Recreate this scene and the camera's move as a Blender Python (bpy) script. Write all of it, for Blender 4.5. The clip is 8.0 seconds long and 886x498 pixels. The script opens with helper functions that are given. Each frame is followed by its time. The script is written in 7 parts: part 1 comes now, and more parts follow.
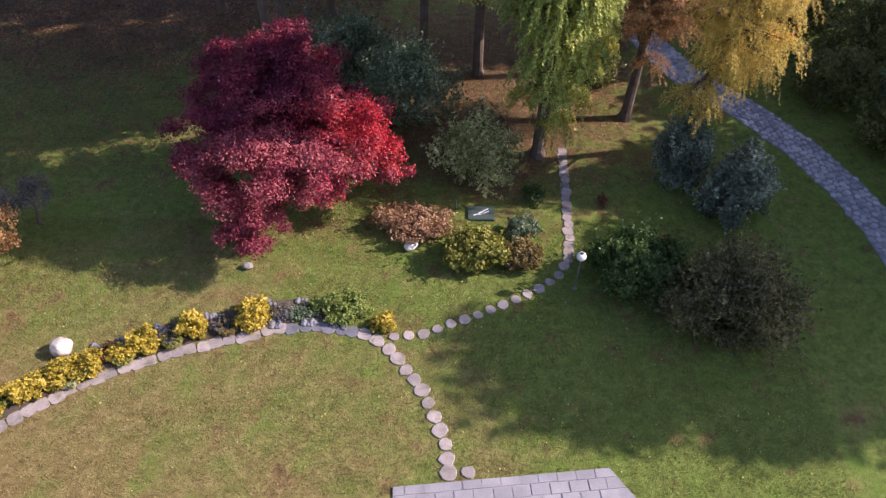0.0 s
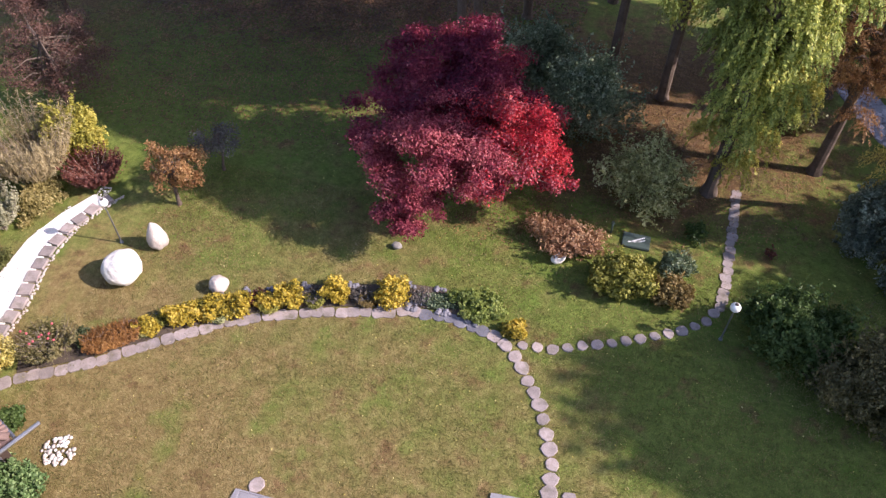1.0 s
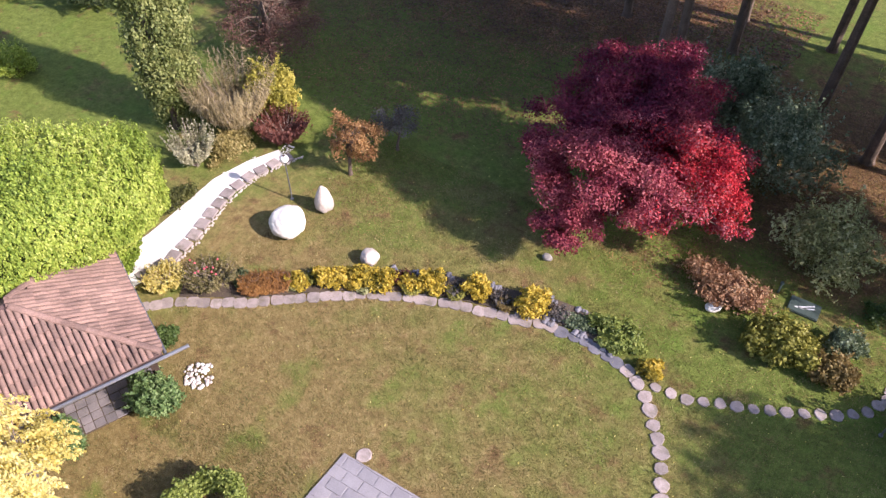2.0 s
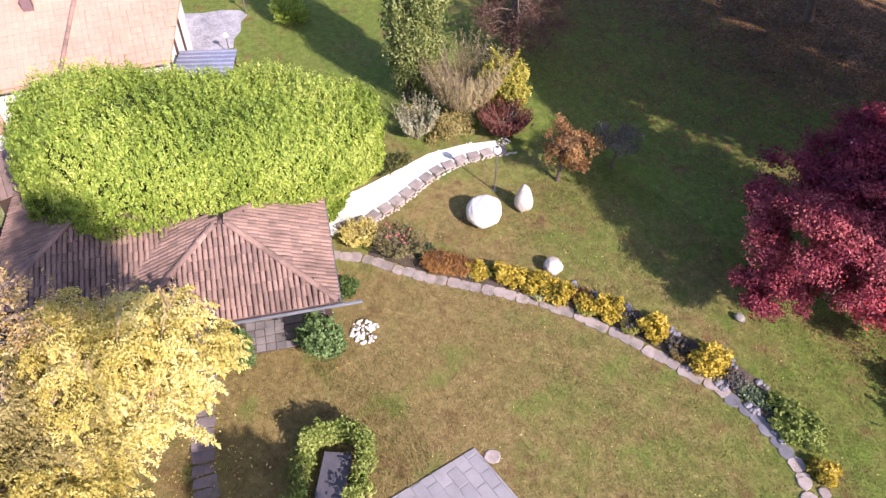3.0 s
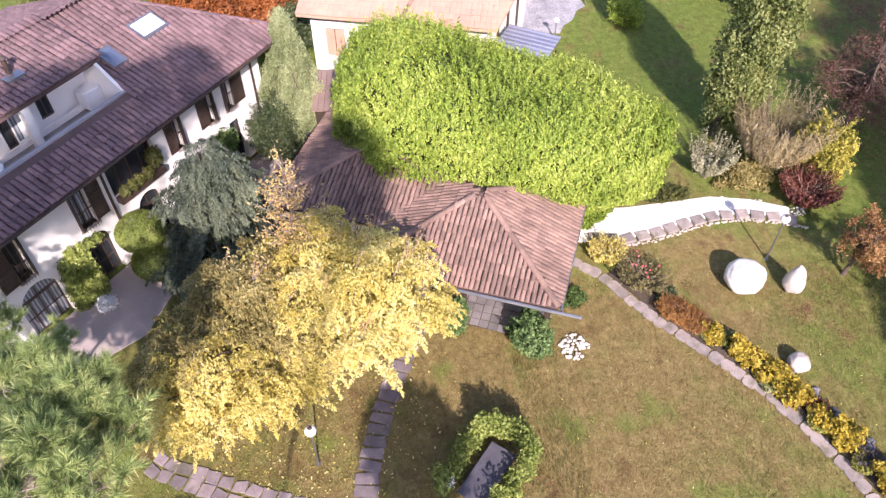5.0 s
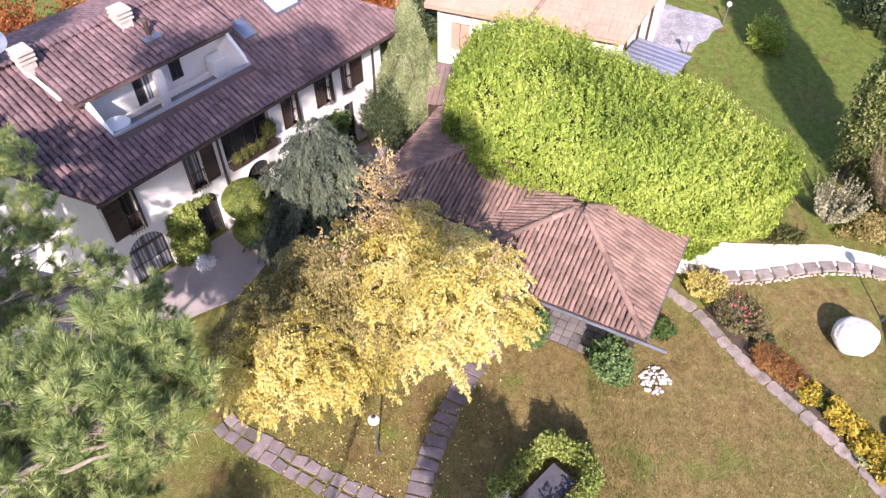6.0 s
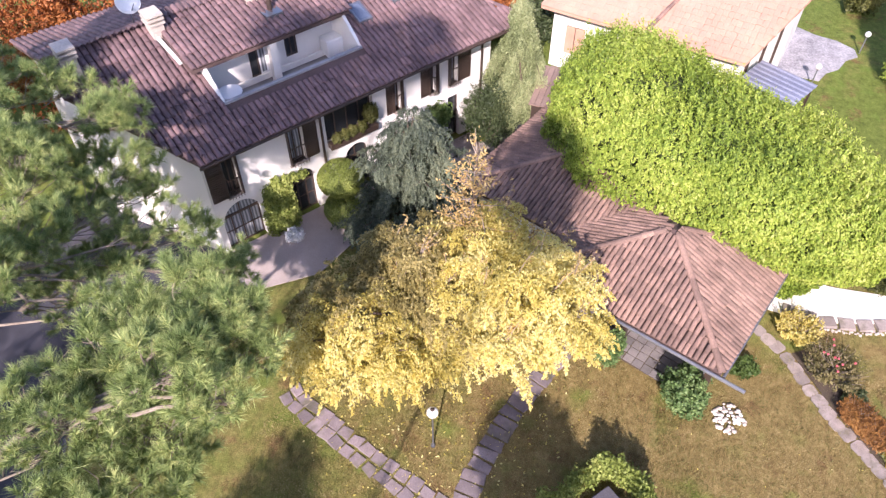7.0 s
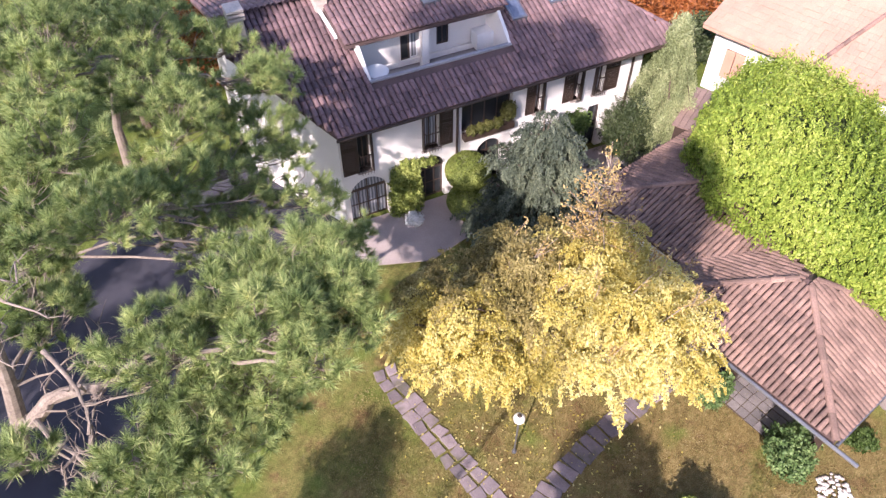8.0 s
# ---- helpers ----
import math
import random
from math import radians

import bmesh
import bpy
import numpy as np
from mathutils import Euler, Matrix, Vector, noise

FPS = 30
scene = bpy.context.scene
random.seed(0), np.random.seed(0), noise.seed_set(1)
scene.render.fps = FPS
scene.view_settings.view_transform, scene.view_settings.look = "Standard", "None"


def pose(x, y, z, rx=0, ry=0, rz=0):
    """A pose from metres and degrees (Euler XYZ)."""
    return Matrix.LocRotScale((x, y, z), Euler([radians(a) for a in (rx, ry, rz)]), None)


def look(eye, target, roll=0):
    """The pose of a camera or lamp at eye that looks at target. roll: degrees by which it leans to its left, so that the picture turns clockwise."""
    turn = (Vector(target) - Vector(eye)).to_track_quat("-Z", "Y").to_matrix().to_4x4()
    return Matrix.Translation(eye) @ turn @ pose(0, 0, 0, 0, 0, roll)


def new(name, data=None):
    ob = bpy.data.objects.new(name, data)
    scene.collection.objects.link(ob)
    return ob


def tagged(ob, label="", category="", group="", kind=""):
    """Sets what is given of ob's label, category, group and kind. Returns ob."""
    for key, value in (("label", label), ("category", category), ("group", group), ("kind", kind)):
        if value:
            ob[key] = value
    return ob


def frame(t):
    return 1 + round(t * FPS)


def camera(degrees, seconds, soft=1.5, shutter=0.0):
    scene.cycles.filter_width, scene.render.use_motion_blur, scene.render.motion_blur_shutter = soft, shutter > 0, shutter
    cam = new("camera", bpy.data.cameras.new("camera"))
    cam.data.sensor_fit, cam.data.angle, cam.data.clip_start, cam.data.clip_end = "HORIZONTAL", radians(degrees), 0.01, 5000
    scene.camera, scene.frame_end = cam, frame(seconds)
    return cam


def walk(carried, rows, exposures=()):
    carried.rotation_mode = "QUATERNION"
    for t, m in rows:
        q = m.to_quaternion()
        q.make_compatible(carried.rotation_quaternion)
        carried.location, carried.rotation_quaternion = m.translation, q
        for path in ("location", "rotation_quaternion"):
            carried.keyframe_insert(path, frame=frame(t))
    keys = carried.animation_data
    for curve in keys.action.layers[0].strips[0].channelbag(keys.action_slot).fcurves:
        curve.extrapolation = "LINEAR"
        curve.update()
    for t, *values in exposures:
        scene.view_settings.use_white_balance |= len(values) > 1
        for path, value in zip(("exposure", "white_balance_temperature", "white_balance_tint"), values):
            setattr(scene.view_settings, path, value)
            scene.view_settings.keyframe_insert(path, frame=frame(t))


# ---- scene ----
cam = camera(62.92, 8.0, soft=1.35)
PATH = [
    (0, (0.000, 0.000, 20.162), (0.000, 16.884, 1.724), 0.42),
    (0.5, (-0.073, -0.018, 20.155), (-2.616, 16.734, 1.773), 0.29),
    (1, (-0.159, 0.005, 20.089), (-5.009, 16.308, 1.767), 0.08),
    (1.2, (-0.181, 0.012, 20.046), (-5.925, 16.059, 1.757), 0.07),
    (2.3, (-0.389, -0.062, 19.850), (-11.361, 13.232, 1.742), 0.22),
    (2.5, (-0.357, 0.026, 19.818), (-12.395, 12.383, 1.723), 0.06),
    (3, (-0.254, 0.253, 19.759), (-14.468, 10.121, 1.716), -0.37),
    (3.5, (-0.274, 0.441, 19.789), (-15.988, 7.672, 1.740), -0.45),
    (4, (-0.324, 0.584, 19.865), (-16.816, 5.671, 1.778), -0.34),
    (4.5, (-0.434, 0.648, 19.918), (-17.284, 4.091, 1.774), -0.07),
    (4.7, (-0.425, 0.663, 19.977), (-17.349, 3.497, 1.797), 0.01),
    (6, (-0.798, 1.011, 19.922), (-17.760, -0.553, 1.622), 0.12),
    (6.5, (-0.865, 1.107, 19.899), (-17.601, -1.869, 1.567), 0.16),
    (7, (-0.951, 1.227, 19.869), (-17.270, -3.356, 1.493), 0.12),
    (7.5, (-0.987, 1.233, 19.840), (-16.686, -5.081, 1.437), 0.18),
    (8, (-0.980, 1.157, 19.812), (-15.790, -6.999, 1.396), 0.23),
]
walk(cam, [(t, look(eye, target, roll)) for t, eye, target, roll in PATH],
     exposures=[(t, e, 6330, 28) for t, e in ((0.0, 1.05), (1.2, 1.12), (2.5, 1.23), (3.5, 1.25), (4.7, 1.28), (8.0, 1.27))])

# ---- daylight ----
SUN = Vector((2.7, 0.25, 1.87)).normalized()
world = bpy.data.worlds.new("sky")
scene.world = world
world.use_nodes = True
wn = world.node_tree.nodes
sky = wn.new("ShaderNodeTexSky")
sky.sky_type = "NISHITA"
sky.sun_disc = False
sky.sun_elevation = math.asin(SUN.z)
sky.sun_rotation = math.atan2(SUN.x, SUN.y)
wn["Background"].inputs["Strength"].default_value = 0.135
world.node_tree.links.new(sky.outputs[0], wn["Background"].inputs["Color"])
sun = new("sun", bpy.data.lights.new("sun", "SUN"))
sun.data.energy, sun.data.angle, sun.data.color = 4.1, radians(0.55), (1.0, 0.92, 0.8)
sun.matrix_world = look(SUN * 60, (0, 0, 0))


# ---- materials ----
def material(name, build):
    m = bpy.data.materials.new(name)
    m.use_nodes = True
    nt = m.node_tree
    bsdf = nt.nodes["Principled BSDF"]
    build(nt, nt.nodes, nt.links, bsdf)
    return m


def ramp(nt, fac, stops):
    r = nt.nodes.new("ShaderNodeValToRGB")
    els = r.color_ramp.elements
    while len(els) < len(stops):
        els.new(0.5)
    for e, (p, c) in zip(els, stops):
        e.position, e.color = p, (*c, 1)
    nt.links.new(fac, r.inputs[0])
    return r.outputs[0]


def coords(nt):
    return nt.nodes.new("ShaderNodeNewGeometry").outputs["Position"]


def noise_tex(nt, scale, detail=4.0, rough=0.55, vec=None):
    n = nt.nodes.new("ShaderNodeTexNoise")
    n.inputs["Scale"].default_value, n.inputs["Detail"].default_value, n.inputs["Roughness"].default_value = scale, detail, rough
    nt.links.new(vec or coords(nt), n.inputs["Vector"])
    return n.outputs[0]


def mix(nt, fac, a, b, mode="MIX"):
    n = nt.nodes.new("ShaderNodeMix")
    n.data_type, n.blend_type = "RGBA", mode
    for sock, v in ((n.inputs[0], fac), (n.inputs[6], a), (n.inputs[7], b)):
        if hasattr(v, "is_linked"):
            nt.links.new(v, sock)
        else:
            sock.default_value = (*v, 1) if isinstance(v, tuple) else v
    return n.outputs[2]


def bump(nt, bsdf, height, dist=0.02, strength=0.6):
    b = nt.nodes.new("ShaderNodeBump")
    b.inputs["Strength"].default_value, b.inputs["Distance"].default_value = strength, dist
    nt.links.new(height, b.inputs["Height"])
    nt.links.new(b.outputs[0], bsdf.inputs["Normal"])


def rough_surface(name, dark, light, fine=40.0, coarse=1.5, rough=0.85, dist=0.01, per_piece=0.0, metal=0.0, stain=None):
    """Mineral, plaster, tile or wood: coarse stains, fine grain, relief, and a shift from piece to piece."""
    def build(nt, nodes, links, bsdf):
        a = noise_tex(nt, coarse, 5)
        f = noise_tex(nt, fine, 3)
        base = mix(nt, 0.45, ramp(nt, a, [(0.3, dark), (0.7, light)]), ramp(nt, f, [(0.3, dark), (0.7, light)]))
        if stain:
            base = mix(nt, ramp(nt, noise_tex(nt, coarse * 0.6, 6, 0.65), [(0.52, (0, 0, 0)), (0.68, (0.8, 0.8, 0.8))]), base, stain)
        if per_piece:
            info = nodes.new("ShaderNodeObjectInfo").outputs["Random"]
            geo = nodes.new("ShaderNodeNewGeometry").outputs["Random Per Island"]
            add = nodes.new("ShaderNodeMath")
            add.operation = "ADD"
            links.new(info, add.inputs[0]), links.new(geo, add.inputs[1])
            fr = nodes.new("ShaderNodeMath")
            fr.operation = "FRACT"
            links.new(add.outputs[0], fr.inputs[0])
            lo, hi = 1 - per_piece, 1 + per_piece
            base = mix(nt, 1.0, base, ramp(nt, fr.outputs[0], [(0, (lo, lo, lo)), (1, (hi, hi * 0.98, hi * 0.96))]), "MULTIPLY")
        links.new(base, bsdf.inputs["Base Color"])
        bsdf.inputs["Roughness"].default_value, bsdf.inputs["Metallic"].default_value = rough, metal
        bump(nt, bsdf, f, dist)
    return material(name, build)


def leafy(name, stops, patch=0.35, trans=0.35, rough=0.55, tip=None):
    """Leaves: colour from leaf to leaf, patches through the crown, light through the blades."""
    def build(nt, nodes, links, bsdf):
        isl = nodes.new("ShaderNodeNewGeometry").outputs["Random Per Island"]
        big = noise_tex(nt, patch, 3)
        m = nodes.new("ShaderNodeMath")
        m.operation = "MULTIPLY_ADD"
        links.new(isl, m.inputs[0])
        m.inputs[1].default_value = 0.55
        sub = nodes.new("ShaderNodeMath")
        sub.operation = "MULTIPLY_ADD"
        links.new(big, sub.inputs[0])
        sub.inputs[1].default_value, sub.inputs[2].default_value = 1.6, -0.55
        links.new(sub.outputs[0], m.inputs[2])
        col = ramp(nt, m.outputs[0], stops)
        links.new(col, bsdf.inputs["Base Color"])
        bsdf.inputs["Roughness"].default_value = rough
        bsdf.inputs["Specular IOR Level"].default_value = 0.35
        tr = nodes.new("ShaderNodeBsdfTranslucent")
        links.new(col, tr.inputs[0])
        mx = nodes.new("ShaderNodeMixShader")
        mx.inputs[0].default_value = trans
        links.new(bsdf.outputs[0], mx.inputs[1]), links.new(tr.outputs[0], mx.inputs[2])
        links.new(mx.outputs[0], nodes["Material Output"].inputs["Surface"])
    return material(name, build)


def lawn(nt, nodes, links, bsdf):
    pos = coords(nt)
    big, mid = noise_tex(nt, 0.14, 4, 0.6, pos), noise_tex(nt, 0.9, 5, 0.65, pos)
    tuft, clump, fine = noise_tex(nt, 2.6, 4, 0.6, pos), noise_tex(nt, 7.0, 4, 0.65, pos), noise_tex(nt, 32.0, 4, 0.7, pos)
    grain = mix(nt, 0.5, mix(nt, 0.5, tuft, clump), fine)
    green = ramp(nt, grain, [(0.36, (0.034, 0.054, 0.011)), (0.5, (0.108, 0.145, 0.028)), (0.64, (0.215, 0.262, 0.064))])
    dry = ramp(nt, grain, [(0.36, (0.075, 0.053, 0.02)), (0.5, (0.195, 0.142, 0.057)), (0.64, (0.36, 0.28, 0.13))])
    # Dry near the annex; farther out greener, with shade put into the darker tone.
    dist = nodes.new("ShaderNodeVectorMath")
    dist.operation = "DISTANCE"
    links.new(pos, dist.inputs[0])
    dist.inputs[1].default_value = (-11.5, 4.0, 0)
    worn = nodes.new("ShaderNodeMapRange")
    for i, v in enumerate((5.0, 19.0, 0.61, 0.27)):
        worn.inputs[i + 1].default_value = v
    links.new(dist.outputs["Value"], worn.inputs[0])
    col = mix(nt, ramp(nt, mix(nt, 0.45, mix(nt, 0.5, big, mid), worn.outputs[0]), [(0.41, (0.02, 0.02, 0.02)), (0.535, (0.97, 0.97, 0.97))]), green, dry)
    clover = ramp(nt, noise_tex(nt, 0.75, 3, 0.5, pos), [(0.56, (0, 0, 0)), (0.74, (0.6, 0.6, 0.6))])
    col = mix(nt, clover, col, mix(nt, fine, (0.04, 0.1, 0.012), (0.15, 0.25, 0.035)))
    mould = ramp(nt, grain, [(0.36, (0.036, 0.021, 0.011)), (0.5, (0.13, 0.075, 0.035)), (0.64, (0.29, 0.185, 0.09))])
    for centre, near_, far_ in (((1.8, 29.5, 0), 4.0, 11.5), ((-16.0, 41.0, 0), 6.0, 15.0), ((-33.0, 36.0, 0), 5.0, 15.0)):
        d = nodes.new("ShaderNodeVectorMath")
        d.operation = "DISTANCE"
        links.new(pos, d.inputs[0])
        d.inputs[1].default_value = centre
        cover = nodes.new("ShaderNodeMapRange")
        for i, v in enumerate((near_, far_, 0.72, 0.3)):
            cover.inputs[i + 1].default_value = v
        links.new(d.outputs["Value"], cover.inputs[0])
        col = mix(nt, ramp(nt, mix(nt, 0.5, mid, cover.outputs[0]), [(0.44, (0, 0, 0)), (0.58, (0.92, 0.92, 0.92))]), col, mould)
    links.new(col, bsdf.inputs["Base Color"])
    bsdf.inputs["Roughness"].default_value = 0.9
    bsdf.inputs["Specular IOR Level"].default_value = 0.15
    bump(nt, bsdf, grain, 0.05, 1.0)


M = {
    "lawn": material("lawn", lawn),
    "litter": rough_surface("litter", (0.05, 0.025, 0.012), (0.2, 0.1, 0.04), 30, 0.8, 0.9, 0.03),
    "soil": rough_surface("soil", (0.04, 0.03, 0.022), (0.12, 0.09, 0.065), 45, 1.5, 0.95, 0.03),
    "asphalt": rough_surface("asphalt", (0.026, 0.026, 0.036), (0.062, 0.06, 0.078), 120, 0.7, 0.85, 0.004),
    "slate": rough_surface("slate", (0.165, 0.16, 0.175), (0.33, 0.32, 0.34), 35, 1.2, 0.6, 0.006, 0.1),
    "step": rough_surface("step", (0.19, 0.16, 0.15), (0.4, 0.345, 0.33), 28, 3.0, 0.85, 0.012, 0.2, stain=(0.13, 0.12, 0.08)),
    "cobble": rough_surface("cobble", (0.2, 0.195, 0.22), (0.46, 0.45, 0.48), 30, 1.0, 0.8, 0.01, 0.3),
    "gravel_white": rough_surface("gravel_white", (0.6, 0.58, 0.55), (0.85, 0.83, 0.8), 60, 1.0, 0.9, 0.02),
    "rock": rough_surface("rock", (0.36, 0.31, 0.275), (0.58, 0.52, 0.465), 14, 1.6, 0.85, 0.03),
    "joint": rough_surface("joint", (0.13, 0.125, 0.14), (0.26, 0.25, 0.27), 60, 2.0, 0.95, 0.01),
    "rock_grey": rough_surface("rock_grey", (0.14, 0.13, 0.12), (0.3, 0.28, 0.26), 14, 2.5, 0.9, 0.03),
    "rock_white": rough_surface("rock_white", (0.6, 0.57, 0.52), (0.8, 0.77, 0.72), 12, 1.4, 0.8, 0.03),
    "plaster": rough_surface("plaster", (0.62, 0.6, 0.58), (0.78, 0.76, 0.75), 60, 0.5, 0.9, 0.003),
    "roof_tile": rough_surface("roof_tile", (0.09, 0.055, 0.06), (0.235, 0.152, 0.158), 22, 0.9, 0.85, 0.01, 0.26),
    "roof_warm": rough_surface("roof_warm", (0.12, 0.075, 0.062), (0.31, 0.205, 0.168), 22, 0.9, 0.85, 0.01, 0.25),
    "tile_bed": rough_surface("tile_bed", (0.06, 0.038, 0.036), (0.135, 0.088, 0.082), 30, 1.5, 0.95, 0.01),
    "porch_slate": rough_surface("porch_slate", (0.1, 0.095, 0.1), (0.24, 0.22, 0.22), 30, 1.5, 0.7, 0.006, 0.25),
    "shed_board": rough_surface("shed_board", (0.16, 0.105, 0.09), (0.34, 0.24, 0.2), 22, 1.5, 0.85, 0.006, 0.15),
    "rubble": rough_surface("rubble", (0.12, 0.12, 0.14), (0.46, 0.45, 0.48), 9, 1.3, 0.95, 0.05),
    "slate_edge": rough_surface("slate_edge", (0.2, 0.19, 0.205), (0.34, 0.33, 0.345), 45, 2.0, 0.8, 0.008),
    "roof_pink": rough_surface("roof_pink", (0.4, 0.225, 0.165), (0.54, 0.335, 0.25), 18, 0.6, 0.85, 0.004, 0.05),
    "wood_dark": rough_surface("wood_dark", (0.025, 0.016, 0.012), (0.075, 0.05, 0.04), 40, 2.0, 0.55, 0.003),
    "metal_grey": rough_surface("metal_grey", (0.22, 0.23, 0.26), (0.36, 0.37, 0.41), 30, 1.0, 0.4, 0.002, 0, 0.8),
    "bark": rough_surface("bark", (0.05, 0.035, 0.026), (0.17, 0.125, 0.095), 18, 2.5, 0.95, 0.03),
    "bark_pale": rough_surface("bark_pale", (0.13, 0.1, 0.085), (0.36, 0.3, 0.25), 16, 2.5, 0.95, 0.03),
    "white_globe": rough_surface("white_globe", (0.74, 0.74, 0.72), (0.84, 0.84, 0.82), 8, 1.0, 0.3, 0.001),
    "white_paint": rough_surface("white_paint", (0.62, 0.63, 0.65), (0.78, 0.79, 0.8), 30, 1.0, 0.5, 0.002),
    "plaque_green": rough_surface("plaque_green", (0.03, 0.05, 0.045), (0.08, 0.11, 0.1), 20, 2.0, 0.45, 0.002),
    "slate_warm": rough_surface("slate_warm", (0.13, 0.105, 0.115), (0.3, 0.25, 0.265), 24, 2.5, 0.75, 0.012, 0.25, stain=(0.1, 0.1, 0.05)),
    "slate_wet": rough_surface("slate_wet", (0.09, 0.09, 0.11), (0.22, 0.22, 0.25), 40, 2.5, 0.55, 0.01, 0.2),
    "terrace": rough_surface("terrace", (0.3, 0.25, 0.235), (0.46, 0.39, 0.37), 25, 0.8, 0.85, 0.006),
    "asphalt_pale": rough_surface("asphalt_pale", (0.2, 0.2, 0.22), (0.4, 0.39, 0.41), 30, 0.7, 0.9, 0.01),
    "metal_blue": rough_surface("metal_blue", (0.2, 0.22, 0.3), (0.36, 0.38, 0.48), 12, 0.8, 0.45, 0.002, 0.1, 0.5),
    # Three maple tones carry the crown's shade and sun in their leaf colour.
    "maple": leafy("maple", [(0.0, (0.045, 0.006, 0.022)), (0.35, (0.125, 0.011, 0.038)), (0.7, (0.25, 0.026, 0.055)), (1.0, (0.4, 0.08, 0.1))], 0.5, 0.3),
    "maple_half_lit": leafy("maple_half_lit", [(0.0, (0.08, 0.01, 0.026)), (0.4, (0.22, 0.028, 0.05)), (0.75, (0.42, 0.1, 0.115)), (1.0, (0.58, 0.2, 0.2))], 0.8, 0.3),
    "maple_sunlit": leafy("maple_sunlit", [(0.0, (0.13, 0.008, 0.018)), (0.35, (0.36, 0.014, 0.028)), (0.7, (0.62, 0.035, 0.05)), (1.0, (0.75, 0.17, 0.16))], 1.3, 0.35),
    "yellow": leafy("yellow", [(0.0, (0.3, 0.24, 0.06)), (0.3, (0.53, 0.44, 0.1)), (0.6, (0.69, 0.6, 0.2)), (1.0, (0.82, 0.77, 0.42))], 0.45, 0.45),
    "pale_gold": leafy("pale_gold", [(0.0, (0.26, 0.16, 0.06)), (0.4, (0.5, 0.35, 0.13)), (1.0, (0.76, 0.6, 0.3))], 0.9, 0.4),
    "gold_green": leafy("gold_green", [(0.0, (0.1, 0.1, 0.02)), (0.4, (0.34, 0.32, 0.05)), (1.0, (0.66, 0.56, 0.13))], 0.9),
    "dark_pine": leafy("dark_pine", [(0.0, (0.03, 0.05, 0.018)), (0.5, (0.1, 0.14, 0.05)), (1.0, (0.24, 0.29, 0.12))], 0.6, 0.2),
    "silver": leafy("silver", [(0.0, (0.14, 0.14, 0.075)), (0.5, (0.36, 0.35, 0.22)), (1.0, (0.6, 0.57, 0.4))], 0.9),
    "russet": leafy("russet", [(0.0, (0.12, 0.055, 0.025)), (0.5, (0.31, 0.16, 0.065)), (1.0, (0.52, 0.33, 0.14))], 0.6, 0.35),
    "gold": leafy("gold", [(0.0, (0.1, 0.1, 0.02)), (0.25, (0.3, 0.24, 0.035)), (0.55, (0.53, 0.4, 0.045)), (1.0, (0.74, 0.58, 0.13))], 1.6),
    "lime": leafy("lime", [(0.0, (0.075, 0.125, 0.018)), (0.35, (0.215, 0.315, 0.045)), (0.7, (0.38, 0.47, 0.08)), (1.0, (0.6, 0.63, 0.2))], 0.3),
    "green": leafy("green", [(0.0, (0.02, 0.045, 0.012)), (0.4, (0.06, 0.11, 0.025)), (1.0, (0.16, 0.23, 0.07))], 0.5),
    "olive": leafy("olive", [(0.0, (0.035, 0.045, 0.012)), (0.5, (0.12, 0.13, 0.035)), (1.0, (0.27, 0.26, 0.09))], 0.6),
    "dark": leafy("dark", [(0.0, (0.02, 0.034, 0.014)), (0.5, (0.055, 0.08, 0.032)), (1.0, (0.13, 0.16, 0.07))], 0.6, 0.2),
    "bluegreen": leafy("bluegreen", [(0.0, (0.03, 0.05, 0.045)), (0.5, (0.09, 0.13, 0.115)), (1.0, (0.22, 0.28, 0.26))], 0.5, 0.2),
    "pine": leafy("pine", [(0.0, (0.05, 0.08, 0.026)), (0.4, (0.19, 0.27, 0.09)), (0.75, (0.4, 0.47, 0.18)), (1.0, (0.62, 0.63, 0.27))], 2.4, 0.22),
    "orange": leafy("orange", [(0.0, (0.14, 0.06, 0.015)), (0.5, (0.36, 0.17, 0.04)), (1.0, (0.6, 0.36, 0.1))], 0.6),
    "rust_spike": leafy("rust_spike", [(0.0, (0.1, 0.05, 0.02)), (0.5, (0.3, 0.14, 0.045)), (1.0, (0.52, 0.28, 0.08))], 1.4, 0.3),
    "rust": leafy("rust", [(0.0, (0.12, 0.04, 0.015)), (0.5, (0.34, 0.11, 0.03)), (1.0, (0.52, 0.22, 0.07))], 1.2),
    "brownred": leafy("brownred", [(0.0, (0.05, 0.02, 0.015)), (0.5, (0.15, 0.05, 0.038)), (1.0, (0.28, 0.11, 0.075))], 0.8),
    "dull_brown": leafy("dull_brown", [(0.0, (0.04, 0.022, 0.017)), (0.5, (0.11, 0.055, 0.042)), (1.0, (0.2, 0.105, 0.075))], 0.8, 0.15),
    "straw": leafy("straw", [(0.0, (0.16, 0.13, 0.06)), (0.5, (0.36, 0.29, 0.15)), (1.0, (0.6, 0.5, 0.3))], 1.0),
    "pinkbrown": leafy("pinkbrown", [(0.0, (0.15, 0.075, 0.04)), (0.5, (0.36, 0.2, 0.11)), (1.0, (0.55, 0.38, 0.22))], 1.0),
    "twigs": rough_surface("twigs", (0.03, 0.045, 0.012), (0.1, 0.14, 0.035), 20, 2.0, 0.95, 0.05),
    "slate_dark": rough_surface("slate_dark", (0.045, 0.042, 0.055), (0.105, 0.1, 0.125), 25, 1.2, 0.8, 0.004),
    "bloom": rough_surface("bloom", (0.4, 0.05, 0.07), (0.62, 0.16, 0.18), 30, 4.0, 0.7, 0.004),
